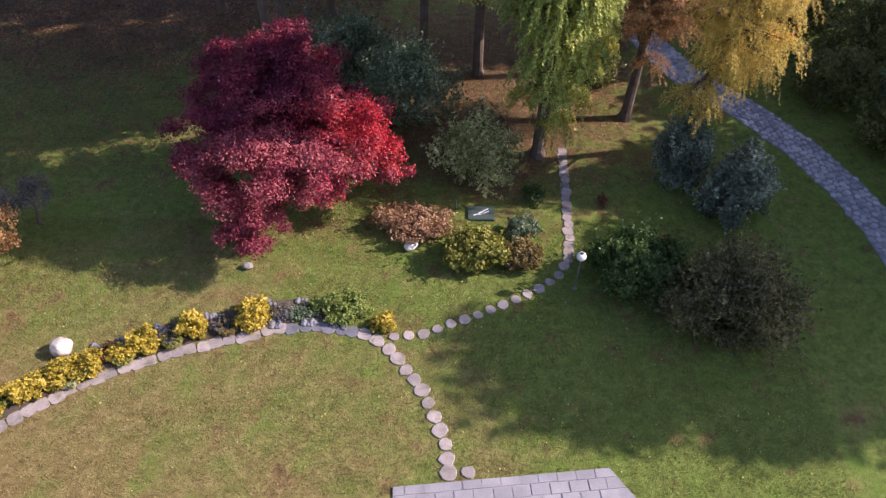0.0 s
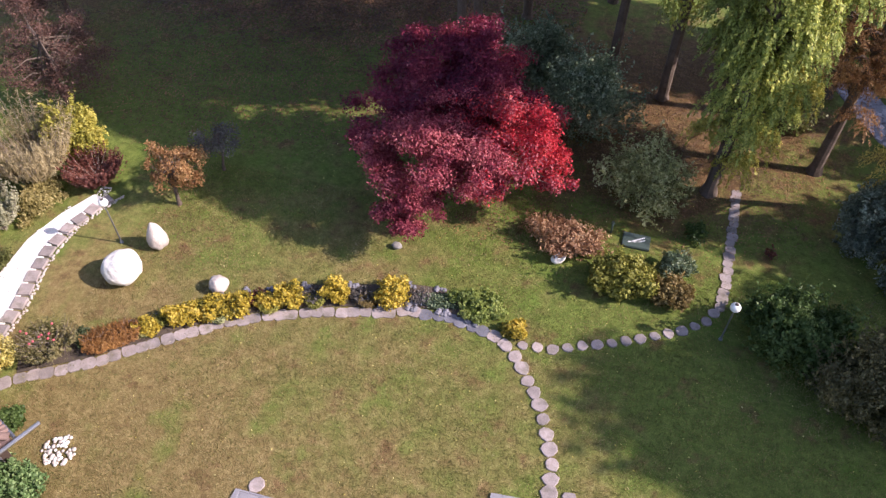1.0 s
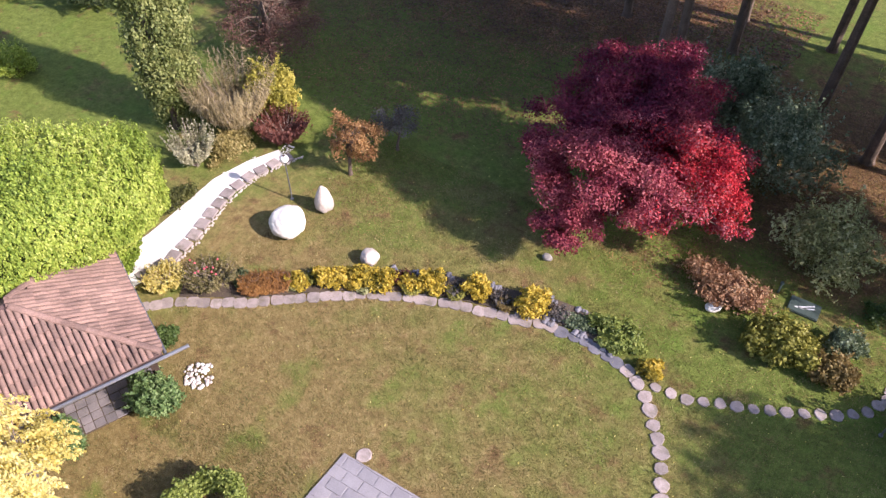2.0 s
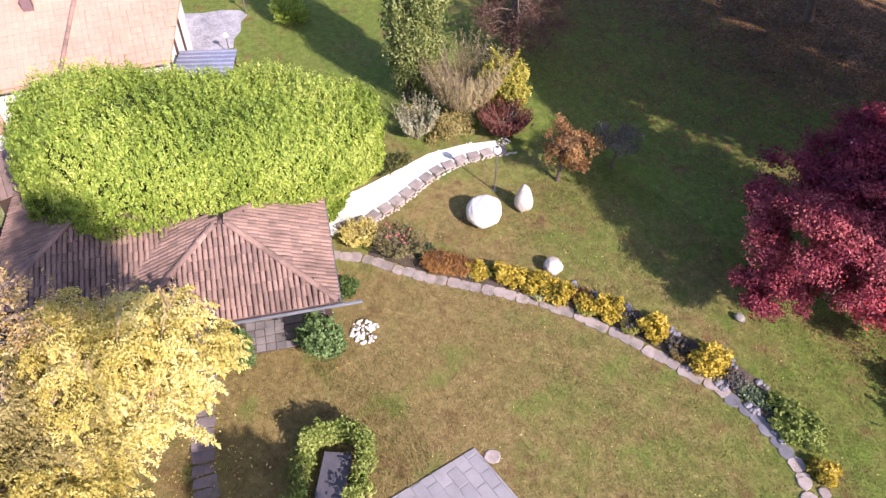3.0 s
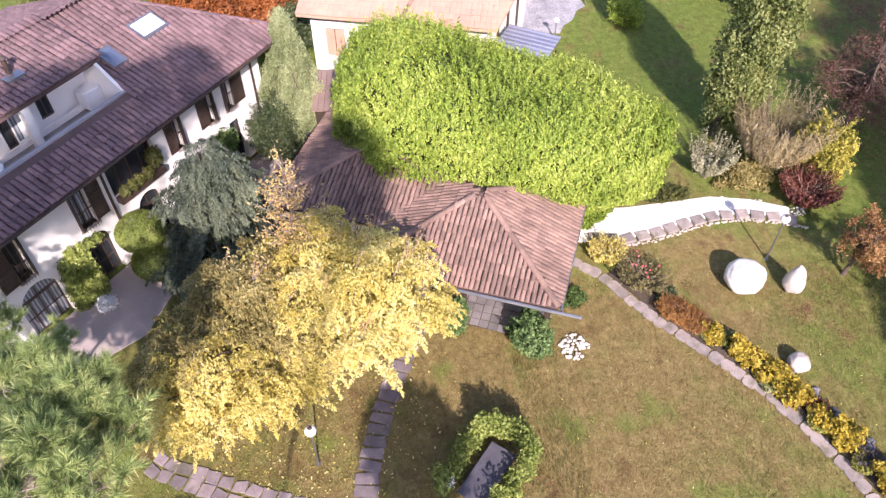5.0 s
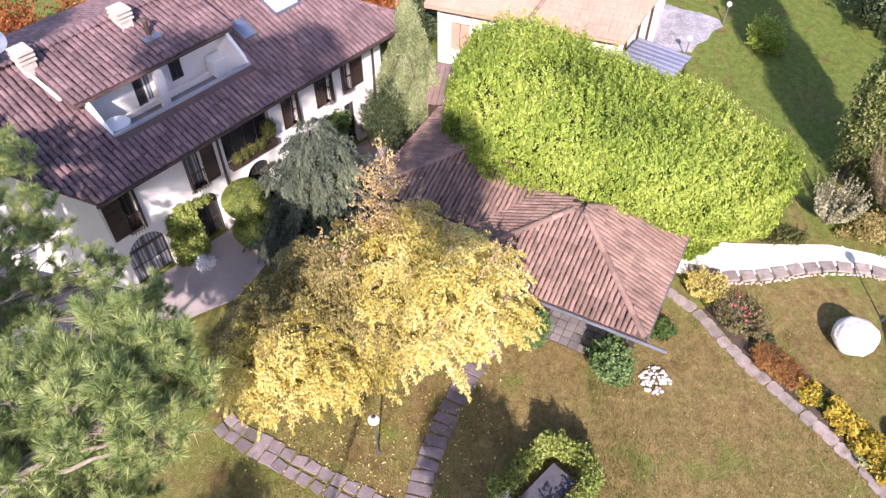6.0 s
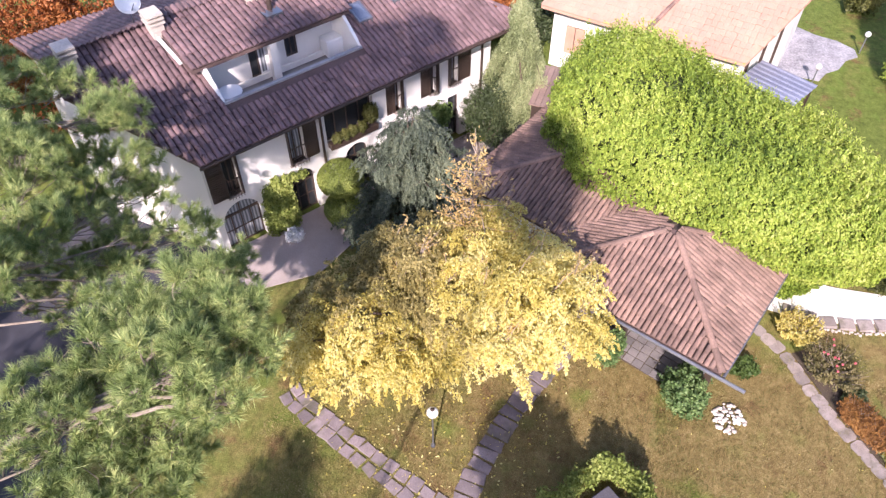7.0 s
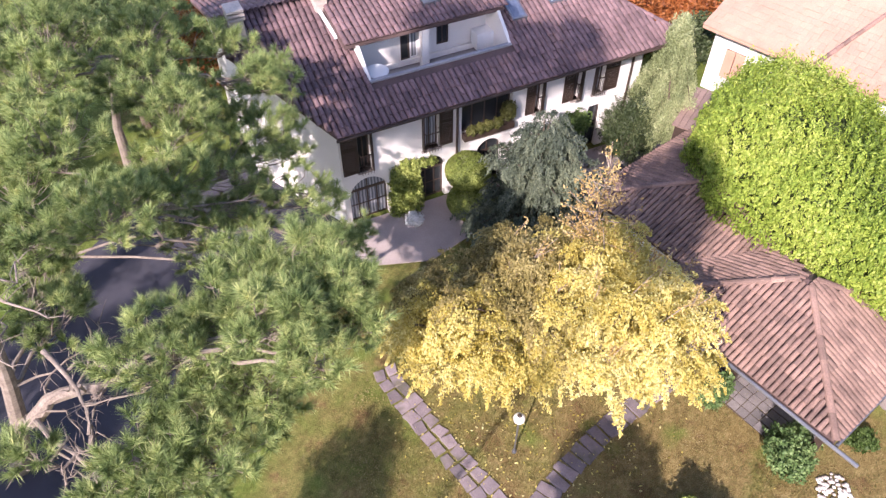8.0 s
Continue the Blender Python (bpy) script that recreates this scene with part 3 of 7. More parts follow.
stepping([(x, y, i * 1.3, 0.88 + 0.1 * (i % 3)) for i, (x, y) in enumerate(STEP_A)], "stepping stones across the lawn", "pale rounded stepping stone set in the lawn")
stepping([(p.x, p.y, i * 2.1, 0.74 + 0.07 * (i % 3)) for i, (p, a) in enumerate(resample(STEP_B[:9], 0.51))], "stepping stones to the trees", "pale rounded stepping stone set in the lawn")
stepping([(p.x + 0.03 * math.sin(i * 2.7), p.y, a + 0.15 * math.sin(i * 1.9), 0.8 + 0.08 * (i * 5 % 3)) for i, (p, a) in enumerate(resample(STEP_B[8:], 0.37))], "paved strip to the trees", "purplish grey edging slab of the narrow paved strip")
EDGING = [(p.x + 0.03 * math.sin(i * 2.3), p.y + 0.03 * math.cos(i * 1.7), a + 0.12 * math.sin(i * 3.1), 0.95 + 0.05 * (i * 7 % 3)) for i, (p, a) in enumerate(resample(EDGE, 0.425))]
stepping([e for e in EDGING if not -5.4 < e[0] < -2.7], "stones edging the flower bed", "pinkish rounded stone edging the flower bed")
stepping([e for e in EDGING if -5.4 < e[0] < -2.7], "stones edging the flower bed", "dark slate edging stone sunk beside the bed")

# the bed: dark soil, bordered at the back by slate chips
BED = [(x - 0.28, y + 0.72) for x, y in EDGE[1:-2]]
band("flower_bed", BED, 0.5, 0.03, "soil", "long curved bed of dark soil with shrubs", "flower bed")


def area(poly):
    return 0.5 * sum(a[0] * b[1] - b[0] * a[1] for a, b in zip(poly, poly[1:] + poly[:1]))


def cut_convex(poly, outline):
    """The part of a polygon that lies within a convex outline (both counter-clockwise)."""
    for a, b in zip(outline, outline[1:] + outline[:1]):
        side = [(b[0] - a[0]) * (p[1] - a[1]) - (b[1] - a[1]) * (p[0] - a[0]) for p in poly]
        out = []
        for i, p in enumerate(poly):
            j = (i + 1) % len(poly)
            q = poly[j]
            if side[i] >= 0:
                out.append(p)
            if (side[i] >= 0) != (side[j] >= 0):
                f = side[i] / (side[i] - side[j])
                out.append((p[0] + (q[0] - p[0]) * f, p[1] + (q[1] - p[1]) * f))
        poly = out
        if len(poly) < 3:
            return []
    return poly


def slab_field(name, origin, angle, nx, ny, w, d, gap, z, mats, parent, inside, limit=300, h=0.05, jitter=0.012, stagger=True, seed=1, outline=None):
    """Flags laid in rows: separate pieces up to the limit, the rest one mesh."""
    rng = np.random.default_rng(seed)
    meshes = []
    for k in range(4):
        bm = bmesh.new()
        hw, hd = (w - gap) / 2 * (1 - 0.03 * k), (d - gap) / 2
        vs = box(bm, -hw, hw, -hd, hd, -h, 0)
        for v in vs:
            if v.co.z > -0.01:
                v.co.x *= 0.97
                v.co.y *= 0.97
        me = bpy.data.meshes.new(name)
        bm.to_mesh(me)
        bm.free()
        me.materials.append(M[mats])
        meshes.append(me)
    rest, count = bmesh.new(), 0
    ca, sa = math.cos(angle), math.sin(angle)
    for j in range(ny):
        for i in range(nx):
            x = (i + (0.5 if stagger and j % 2 else 0)) * w + rng.uniform(-jitter, jitter)
            y = j * d + rng.uniform(-jitter, jitter)
            X, Y = origin[0] + x * ca - y * sa, origin[1] + x * sa + y * ca
            zz, aa = z + rng.uniform(-0.006, 0.006), angle + rng.uniform(-0.015, 0.015)
            if outline:
                ca2, sa2 = math.cos(aa), math.sin(aa)
                quad = [(X + p * ca2 - q * sa2, Y + p * sa2 + q * ca2) for p, q in ((-(w - gap) / 2, -(d - gap) / 2), ((w - gap) / 2, -(d - gap) / 2), ((w - gap) / 2, (d - gap) / 2), (-(w - gap) / 2, (d - gap) / 2))]
                cut = cut_convex(quad, outline)
                if len(cut) < 3 or area(cut) < 0.012:
                    continue
                if area(cut) < 0.97 * (w - gap) * (d - gap):
                    bm = bmesh.new()
                    prism(bm, cut, zz - h, zz)
                    part(name, bm, mats, parent)
                    continue
            elif not inside(X, Y):
                continue
            m = Matrix.Translation((X, Y, zz)) @ Matrix.Rotation(aa, 4, "Z")
            if count < limit:
                ob = new(name, meshes[(i * 3 + j * 5) % 4])
                ob.parent = parent
                ob.matrix_world = m
            else:
                box(rest, -(w - gap) / 2, (w - gap) / 2, -(d - gap) / 2, (d - gap) / 2, -h, 0, m)
            count += 1
    if count > limit:
        tagged(part(name + "_rest", rest, mats, parent), kind="stuff")
    else:
        rest.free()


# slate patio
PATIO_W = [(-8.5, 7.08), (-8.72, 1.2), (-5.6, 1.1), (-5.3, 7.2)]
PATIO_E = [(-1.4, 9.06), (-1.2, 4.5), (3.2, 4.5), (5.65, 8.7), (4.96, 9.7)]
patio_w = sheet("pavement_west", PATIO_W, 0.04, "slate_edge", "grey slate patio flags on the lawn", "patio")
patio_e = sheet("pavement_east", PATIO_E, 0.04, "slate_edge", "grey slate patio flags on the lawn", "patio")

# cobbled lane
LANE = [(10.0, 34.0), (11.7, 29.95), (14.0, 27.0), (15.5, 24.5), (16.5, 22.0), (17.1, 19.6), (17.5, 15.0)]
lane = band("road", LANE, 0.85, 0.03, "joint", "curving lane of bluish grey cobbles", "lane")

# white gravel path, its bed of stones and the kerb of paving along it
band("gravel_path", GRAVEL, [1.15, 0.95, 0.8, 0.62, 0.52, 0.4, 0.3], 0.05, "gravel_white", "bright white gravel path beside the rocks", "path")
rng = np.random.default_rng(11)
for i, (p, a) in enumerate(resample(KERB, 0.62)):
    bm = bmesh.new()
    vs = box(bm, -0.27, 0.27, -0.24, 0.24, -0.05, 0.1)
    for v in vs:
        if v.co.z > 0:
            v.co.x *= 0.93
            v.co.y *= 0.9
    ob = part("kerb_slab", bm, "step")
    ob.matrix_world = pose(p.x - 0.1, p.y, 0, rng.uniform(-3, 3), rng.uniform(-3, 3), math.degrees(a) + rng.uniform(-6, 6))
    tagged(ob, label="weathered stone slab stepping along the gravel path", category="paving stone", group="slabs along the gravel path")


def pebble_mesh(rng, r):
    bm = bmesh.new()
    bmesh.ops.create_icosphere(bm, subdivisions=1, radius=r)
    for v in bm.verts:
        v.co *= rng.uniform(0.8, 1.15)
        v.co.z *= 0.7
    return bm


def pebbles(name, pts, size, mat, seed, label, category):
    rng = np.random.default_rng(seed)
    bm = bmesh.new()
    for x, y, z in pts:
        r = size * rng.uniform(0.6, 1.3)
        got = bmesh.ops.create_icosphere(bm, subdivisions=1, radius=r)["verts"]
        for v in got:
            v.co = Vector((v.co.x * rng.uniform(0.85, 1.15) + x, v.co.y * rng.uniform(0.85, 1.15) + y, v.co.z * 0.75 + z))
    ob = part(name, bm, mat)
    return tagged(ob, label=label, category=category, kind="stuff")


pebbles("pebble_edge", [(p.x + 0.24 + rng.uniform(-0.06, 0.06), p.y + rng.uniform(-0.05, 0.05), 0.03) for p, a in resample(KERB, 0.07)], 0.05, "rock", 12, "row of small pale pebbles edging the lawn", "pebbles")
pebbles("gravel_stones", [(x + rng.uniform(-w, w), y + rng.uniform(-0.6, 0.6), 0.05) for (x, y), w in zip(GRAVEL, (1.0, 0.85, 0.7, 0.55, 0.45, 0.35, 0.25)) for k in range(110)], 0.035, "gravel_white", 13, "loose white gravel stones on the path", "gravel")
slate = [(x - 0.45 + rng.uniform(-0.2, 0.2), y + 1.15 + rng.uniform(-0.12, 0.12), 0.04) for x, y in EDGE[2:-3] for k in range(5)]
slate += [(x - 0.1 + rng.uniform(-0.25, 0.25), y + 0.25 + rng.uniform(-0.2, 0.3), 0.04) for x, y in EDGE[-6:-2] for k in range(14)]
pebbles("slate_chips", slate, 0.11, "slate_wet", 14, "grey slate pieces at the back of the bed", "stones")


def boulder(label, x, y, rx, ry, rz, mat, seed, cone=0.0, sink=0.1):
    rng = np.random.default_rng(seed)
    bm = bmesh.new()
    bmesh.ops.create_icosphere(bm, subdivisions=5 if rx > 0.45 else 4, radius=1)
    o = rng.uniform(0, 50)
    for v in bm.verts:
        n = noise.fractal(v.co * 1.3 + Vector((o, o, o)), 1.0, 2.0, 3)
        f = noise.noise(v.co * 2.6 + Vector((o, 0, 0)))
        v.co *= 1 + (0.085 if rx > 0.45 else 0.16) * n + 0.015 * f
        k = 1 - cone * (v.co.z + 1) / 2
        v.co = Vector((v.co.x * rx * k, v.co.y * ry * k, v.co.z * rz))
    ob = part("boulder", bm, mat, smooth=True)
    ob.matrix_world = pose(x, y, rz * (1 - sink), 0, 0, seed * 40)
    return tagged(ob, label=label, category="rock")


boulder("large white rounded boulder on the lawn", -16.15, 13.25, 0.74, 0.68, 0.57, "rock_white", 3)
boulder("pale upright cone-shaped boulder", -15.8, 14.95, 0.5, 0.46, 0.66, "rock", 5, 0.6)
boulder("small white boulder behind the yellow bushes", -12.6, 13.7, 0.38, 0.34, 0.3, "rock", 8)
boulder("small grey stone on the lawn", -7.17, 17.45, 0.2, 0.15, 0.13, "rock_grey", 9)
boulder("small white stone at the edge of the shrubs", -1.2, 18.5, 0.3, 0.2, 0.2, "rock_white", 10)

# heap of white cobbles beside the annex
rng = np.random.default_rng(17)
for k in range(78):
    a, r = rng.uniform(0, math.tau), 0.52 * math.sqrt(rng.random())
    ob = part("white_cobble", pebble_mesh(rng, rng.uniform(0.045, 0.095)), "rock_white" if k % 3 == 0 else "rock", smooth=True)
    ob.matrix_world = pose(-14.15 + r * math.cos(a), 6.65 + r * math.sin(a), 0.035 + 0.12 * max(0, 0.45 - r), 0, 0, rng.uniform(0, 360))
    tagged(ob, label="white rounded cobble in a loose heap", category="stone", group="heap of white cobbles")


def garden_lamp(x, y, h, lean=0.0):
    t = tagged(empty("garden_lamp", pose(x, y, 0, lean, 0, 0)), label="white globe garden lamp on a thin grey post", category="garden lamp", group="globe lamps")
    bm = bmesh.new()
    limb(bm, [(0, 0, -0.1), (0, 0, 0.06)], [0.07, 0.07], 12)
    part("base", bm, "metal_grey", t)
    bm = bmesh.new()
    limb(bm, [(0, 0, 0.05), (0, 0, h - 0.18)], [0.03, 0.025], 10)
    part("post", bm, "metal_grey", t)
    bm = bmesh.new()
    limb(bm, [(0, 0, h - 0.2), (0, 0, h - 0.14)], [0.06, 0.08], 12)
    part("collar", bm, "metal_grey", t)
    bm = bmesh.new()
    bmesh.ops.create_uvsphere(bm, u_segments=20, v_segments=12, radius=0.17, matrix=Matrix.Translation((0, 0, h)))
    part("globe", bm, "white_globe", t, "white glass globe", smooth=True)
    bm = bmesh.new()
    limb(bm, [(0, 0, h + 0.155), (0, 0, h + 0.2)], [0.07, 0.03], 10)
    part("cap", bm, "wood_dark", t)


garden_lamp(4.74, 16.56, 1.75)
garden_lamp(-17.3, 14.68, 2.1)
garden_lamp(-10.82, -1.84, 1.95)

# memorial plate on the lawn, with a green marker post
plate = tagged(empty("lawn_plaque", pose(1.48, 20.33, 0, 0, 0, 0)), label="dark green slab with pale marks lying on the grass", category="plaque")
bm = bmesh.new()
box(bm, -0.52, 0.52, -0.38, 0.38, -0.03, 0.1)
bmesh.ops.bevel(bm, geom=bm.edges[:], offset=0.025, segments=2, affect="EDGES")
part("slab", bm, "plaque_green", plate)
for i, (x, y, a, w) in enumerate(((0.05, 0.05, 35, 0.3), (0.12, -0.02, 25, 0.22), (-0.05, -0.08, 15, 0.26))):
    bm = bmesh.new()
    box(bm, -w, w, -0.025, 0.025, 0.1, 0.108, Matrix.Translation((x, y, 0)) @ Matrix.Rotation(radians(a), 4, "Z"))
    part("mark", bm, "white_paint", plate)
mk = tagged(empty("marker_post", pose(0.5, 20.6, 0)), label="short green garden post by the slab", category="post")
bm = bmesh.new()
limb(bm, [(0, 0, -0.1), (0, 0, 0.5)], [0.04, 0.035], 8)
part("post", bm, "plaque_green", mk)
bm = bmesh.new()
limb(bm, [(0, 0, 0.48), (0, 0, 0.56)], [0.07, 0.05], 8)
part("cap", bm, "plaque_green", mk)

# ---- paths by the house ----
rng = np.random.default_rng(23)


def slab_path(line, step, w, d, offsets, group, label, seed):
    rng = np.random.default_rng(seed)
    for off in offsets:
        for p, a in resample(line, step):
            bm = bmesh.new()
            vs = box(bm, -d / 2, d / 2, -w / 2, w / 2, -0.05, 0.045)
            for v in vs:
                v.co.x += rng.uniform(-0.045, 0.045)
                v.co.y += rng.uniform(-0.06, 0.06)
                if v.co.z > 0:
                    v.co.x *= 0.94
                    v.co.y *= 0.95
            ob = part("path_slab", bm, "slate_warm")
            ob.matrix_world = pose(p.x - math.sin(a) * off, p.y + math.cos(a) * off, 0, 0, 0, math.degrees(a) + rng.uniform(-7, 7))
            tagged(ob, label=label, category="paving stone", group=group)


slab_path([(-11.3, -6.6), (-10.9, -5.9), (-10.4, -4.75), (-9.9, -3.6), (-9.45, -2.4), (-9.0, -1.2), (-8.4, -0.2)], 0.45, 0.36, 0.4, (-0.21, 0.21), "double row of path slabs", "purplish stone slab in a double path row", 24)
slab_path([(-16.2, 1.75), (-15.2, 1.35), (-13.8, 0.68), (-12.5, 0.16), (-11.3, -0.18), (-10.3, -0.45), (-9.0, -0.55)], 0.4, 0.7, 0.36, (0.0,), "slab path to the annex", "long purplish stone slab laid across a path", 25)
TERRACE = [(-15.2, -10.4), (-14.6, -9.9), (-16.2, -7.7), (-18.7, -6.8), (-20.5, -6.4), (-22.2, -5.0), (-24.8, -3.4), (-25.6, -4.5), (-19.5, -8.95), (-16.1, -11.4)]
sheet("terrace", TERRACE, 0.03, "terrace", "pinkish stone terrace before the house", "terrace")
band("driveway", [(-24.0, -10.8), (-16.5, -14.8), (-11.0, -15.8), (-6.0, -15.2), (-1.0, -15.2), (12.0, -19.0)], [2.4, 3.0, 3.3, 3.3, 3.0, 2.4], 0.02, "asphalt", "dark bluish asphalt drive under the pines", "driveway")
sheet("neighbour_yard", [(-39.0, 9.4), (-37.2, 7.4), (-33.0, 7.6), (-33.4, 8.9), (-34.0, 9.7), (-33.9, 10.5), (-34.7, 10.9), (-35.2, 11.5), (-36.1, 11.9), (-36.6, 12.5), (-37.3, 12.4), (-37.9, 11.6), (-38.2, 10.6)], 0.02, "rubble", "pale grey rough paved yard of the neighbouring house", "yard")
sheet("courtyard", [(-21.0, -3.6), (-25.6, -1.0), (-30.0, 0.5), (-31.0, -4.0), (-26.5, -3.2), (-22.2, -4.9)], 0.025, "asphalt", "shaded grey paving between the buildings", "yard")

for x, y in ((-33.4, 10.1), (-37.0, 12.6)):
    post = tagged(empty("yard_lamp", pose(x, y, 0)), label="short post lamp at the yard's edge", category="garden lamp", group="post lamps of the yard")
    bm = bmesh.new()
    limb(bm, [(0, 0, -0.05), (0, 0, 0.95)], [0.035, 0.03], 8)
    part("post", bm, "metal_grey", post)
    bm = bmesh.new()
    bmesh.ops.create_uvsphere(bm, u_segments=12, v_segments=8, radius=0.14, matrix=Matrix.Translation((0, 0, 1.06)))
    part("globe", bm, "white_globe", post, smooth=True)


# ---- roofs ----
def tile_row_points(w, slope_len, inside, col=0.21, row=0.34):
    out = []
    for i in range(int(w / col) + 1):
        for j in range(int(slope_len / row) + 1):
            x, s = (i + 0.5) * col, j * row
            if inside(x, s + 0.2):
                out.append((x, s))
    return out


def tile_mesh(col=0.21, length=0.42, arch=0.95, full=0.4):
    """One curved clay tile, low end at the origin, running up +y."""
    bm = bmesh.new()
    rings = []
    for y, r, z in ((0.0, col * full, 0.018), (length, col * (full - 0.06), 0.0)):
        rings.append([bm.verts.new((math.cos(math.pi * k / 5) * r, y, z + math.sin(math.pi * k / 5) * r * arch)) for k in range(6)])
    for k in range(5):
        bm.faces.new((rings[0][k + 1], rings[0][k], rings[1][k], rings[1][k + 1]))
    bm.faces.new(rings[0])
    return bm


def roof_slope(parent, a, b, up, depth, inside, mat, tile_parts=0, seed=1, lift=0.05, col=0.21, arch=0.95, full=0.4):
    """Tiles over a slope from the eave line a-b, rising along `up` (per metre of depth), where inside(x, depth) holds."""
    a, b, up = Vector(a), Vector(b), Vector(up)
    X = (b - a).normalized()
    Y = up.normalized()
    Z = X.cross(Y)
    if Z.z < 0:
        a, b = b, a
        X = -X
        Z = X.cross(Y)
        old, L0 = inside, (b - a).length
        inside = lambda x, s: old(L0 - x, s)
    rng = np.random.default_rng(seed)
    pts = tile_row_points((b - a).length, depth, inside, col)
    bm = tile_mesh(col, arch=arch, full=full)
    me = bpy.data.meshes.new("roof_tile")
    bm.to_mesh(me)
    bm.free()
    me.materials.append(M[mat])
    base = np.array([v.co for v in me.vertices])
    faces = [tuple(p.vertices) for p in me.polygons]
    R = np.array([X, Y, Z]).T
    allv, allf = [], []
    for k, (x, s) in enumerate(pts):
        off = np.array(a + X * x + Y * s + Z * lift) + rng.normal(0, 0.006, 3)
        tilt = rng.normal(0, 0.02)
        if k < tile_parts:
            ob = new("roof_tile", me)
            ob.parent = parent
            m = Matrix((X, Y, Z)).transposed().to_4x4() @ Matrix.Rotation(tilt, 4, "Z")
            m.translation = Vector(off)
            ob.matrix_basis = m
            continue
        c, sn = math.cos(tilt), math.sin(tilt)
        loc = base @ np.array([[c, sn, 0], [-sn, c, 0], [0, 0, 1]])
        n = len(allv) * len(base)
        allv.append(loc @ R.T + off)
        allf.extend(tuple(i + n for i in f) for f in faces)
    if allv:
        m2 = bpy.data.meshes.new("roof_tiles")
        m2.from_pydata(np.concatenate(allv).tolist(), [], allf)
        m2.materials.append(M[mat])
        ob = new("roof_tiles", m2)
        ob.parent = parent
        tagged(ob, kind="stuff")


def slab(bm, pts, t=0.14):
    """A roof board: the outline pts, and the same lower by t."""
    hi = [bm.verts.new(p) for p in pts]
    lo = [bm.verts.new((p[0], p[1], p[2] - t)) for p in pts]
    bm.faces.new(hi)
    bm.faces.new(lo[::-1])
    for i in range(len(pts)):
        j = (i + 1) % len(pts)
        bm.faces.new((lo[i], lo[j], hi[j], hi[i]))


def ridge_caps(parent, a, b, mat, r=0.13, step=0.36):
    """Curved cap tiles laid end over end along a ridge, each a piece of its own."""
    a, b = Vector(a), Vector(b)
    d = (b - a).normalized()
    side = d.cross(Vector((0, 0, 1))).normalized()
    upv = side.cross(d)
    bm = bmesh.new()
    rings = [[bm.verts.new((math.cos(math.pi * k / 5) * rr, y, math.sin(math.pi * k / 5) * rr * 0.8 + 0.03)) for k in range(6)] for y, rr in ((0, r), (step * 1.12, r * 0.86))]
    for k in range(5):
        bm.faces.new((rings[0][k + 1], rings[0][k], rings[1][k], rings[1][k + 1]))
    bm.faces.new(rings[0])
    me = bpy.data.meshes.new("ridge_cap")
    bm.to_mesh(me)
    bm.free()
    me.materials.append(M[mat])
    m = Matrix((side, d, upv)).transposed().to_4x4()
    for i in range(max(1, int((b - a).length / step))):
        ob = new("ridge_cap", me)
        ob.parent = parent
        m.translation = a + d * i * step
        ob.matrix_basis = m


def wall_with_openings(parent, name, x0, x1, y0, y1, z0, z1, holes, mat):
    """A wall along x with rectangular openings (x0, x1, z0, z1) right through it."""
    xs = sorted({x0, x1, *(h[0] for h in holes), *(h[1] for h in holes)})
    zs = sorted({z0, z1, *(h[2] for h in holes), *(h[3] for h in holes)})
    bm = bmesh.new()
    for a, b in zip(xs, xs[1:]):
        for c, d in zip(zs, zs[1:]):
            mx, mz = (a + b) / 2, (c + d) / 2
            if not any(h[0] < mx < h[1] and h[2] < mz < h[3] for h in holes):
                box(bm, a, b, y0, y1, c, d)
    bmesh.ops.remove_doubles(bm, verts=bm.verts[:], dist=0.0005)
    part(name, bm, mat, parent)


def arch_fill(parent, x0, x1, zs, zt, y0, y1, mat):
    """The two corners that turn a square-topped opening into an arch."""
    cx, r, h = (x0 + x1) / 2, (x1 - x0) / 2, zt - zs
    bm = bmesh.new()
    for sgn in (-1, 1):
        arc = [(cx + sgn * r * math.cos(k * math.pi / 16), zs + h * math.sin(k * math.pi / 16)) for k in range(9)]
        poly = arc + [(cx + sgn * r, zt + 0.002)]
        f = [bm.verts.new((x, y0, z)) for x, z in poly]
        g = [bm.verts.new((x, y1, z)) for x, z in poly]
        bm.faces.new(f if sgn < 0 else f[::-1])
        bm.faces.new(g[::-1] if sgn < 0 else g)
        for i in range(len(poly)):
            j = (i + 1) % len(poly)
            bm.faces.new((f[j], f[i], g[i], g[j]) if sgn < 0 else (f[i], f[j], g[j], g[i]))
    part("arch", bm, mat, parent)


def shutter(parent, x0, x1, y, z0, z1, swing=0.0):
    """A dark louvred shutter leaf hung at x0, swung out by degrees."""
    bm = bmesh.new()
    w = x1 - x0
    m = Matrix.Translation((x0, y, 0)) @ Matrix.Rotation(radians(swing), 4, "Z")
    for a, b, c, d in ((0, 0.06, z0, z1), (w - 0.06, w, z0, z1), (0.06, w - 0.06, z0, z0 + 0.08), (0.06, w - 0.06, z1 - 0.08, z1), (0.06, w - 0.06, (z0 + z1) / 2 - 0.04, (z0 + z1) / 2 + 0.04)):
        box(bm, a, b, -0.04, 0.0, c, d, m)
    n = int((z1 - z0 - 0.2) / 0.09)
    for i in range(n):
        z = z0 + 0.1 + i * 0.09
        box(bm, 0.06, w - 0.06, -0.032, -0.01, z, z + 0.065, m)
    return part("shutter", bm, "wood_dark", parent)


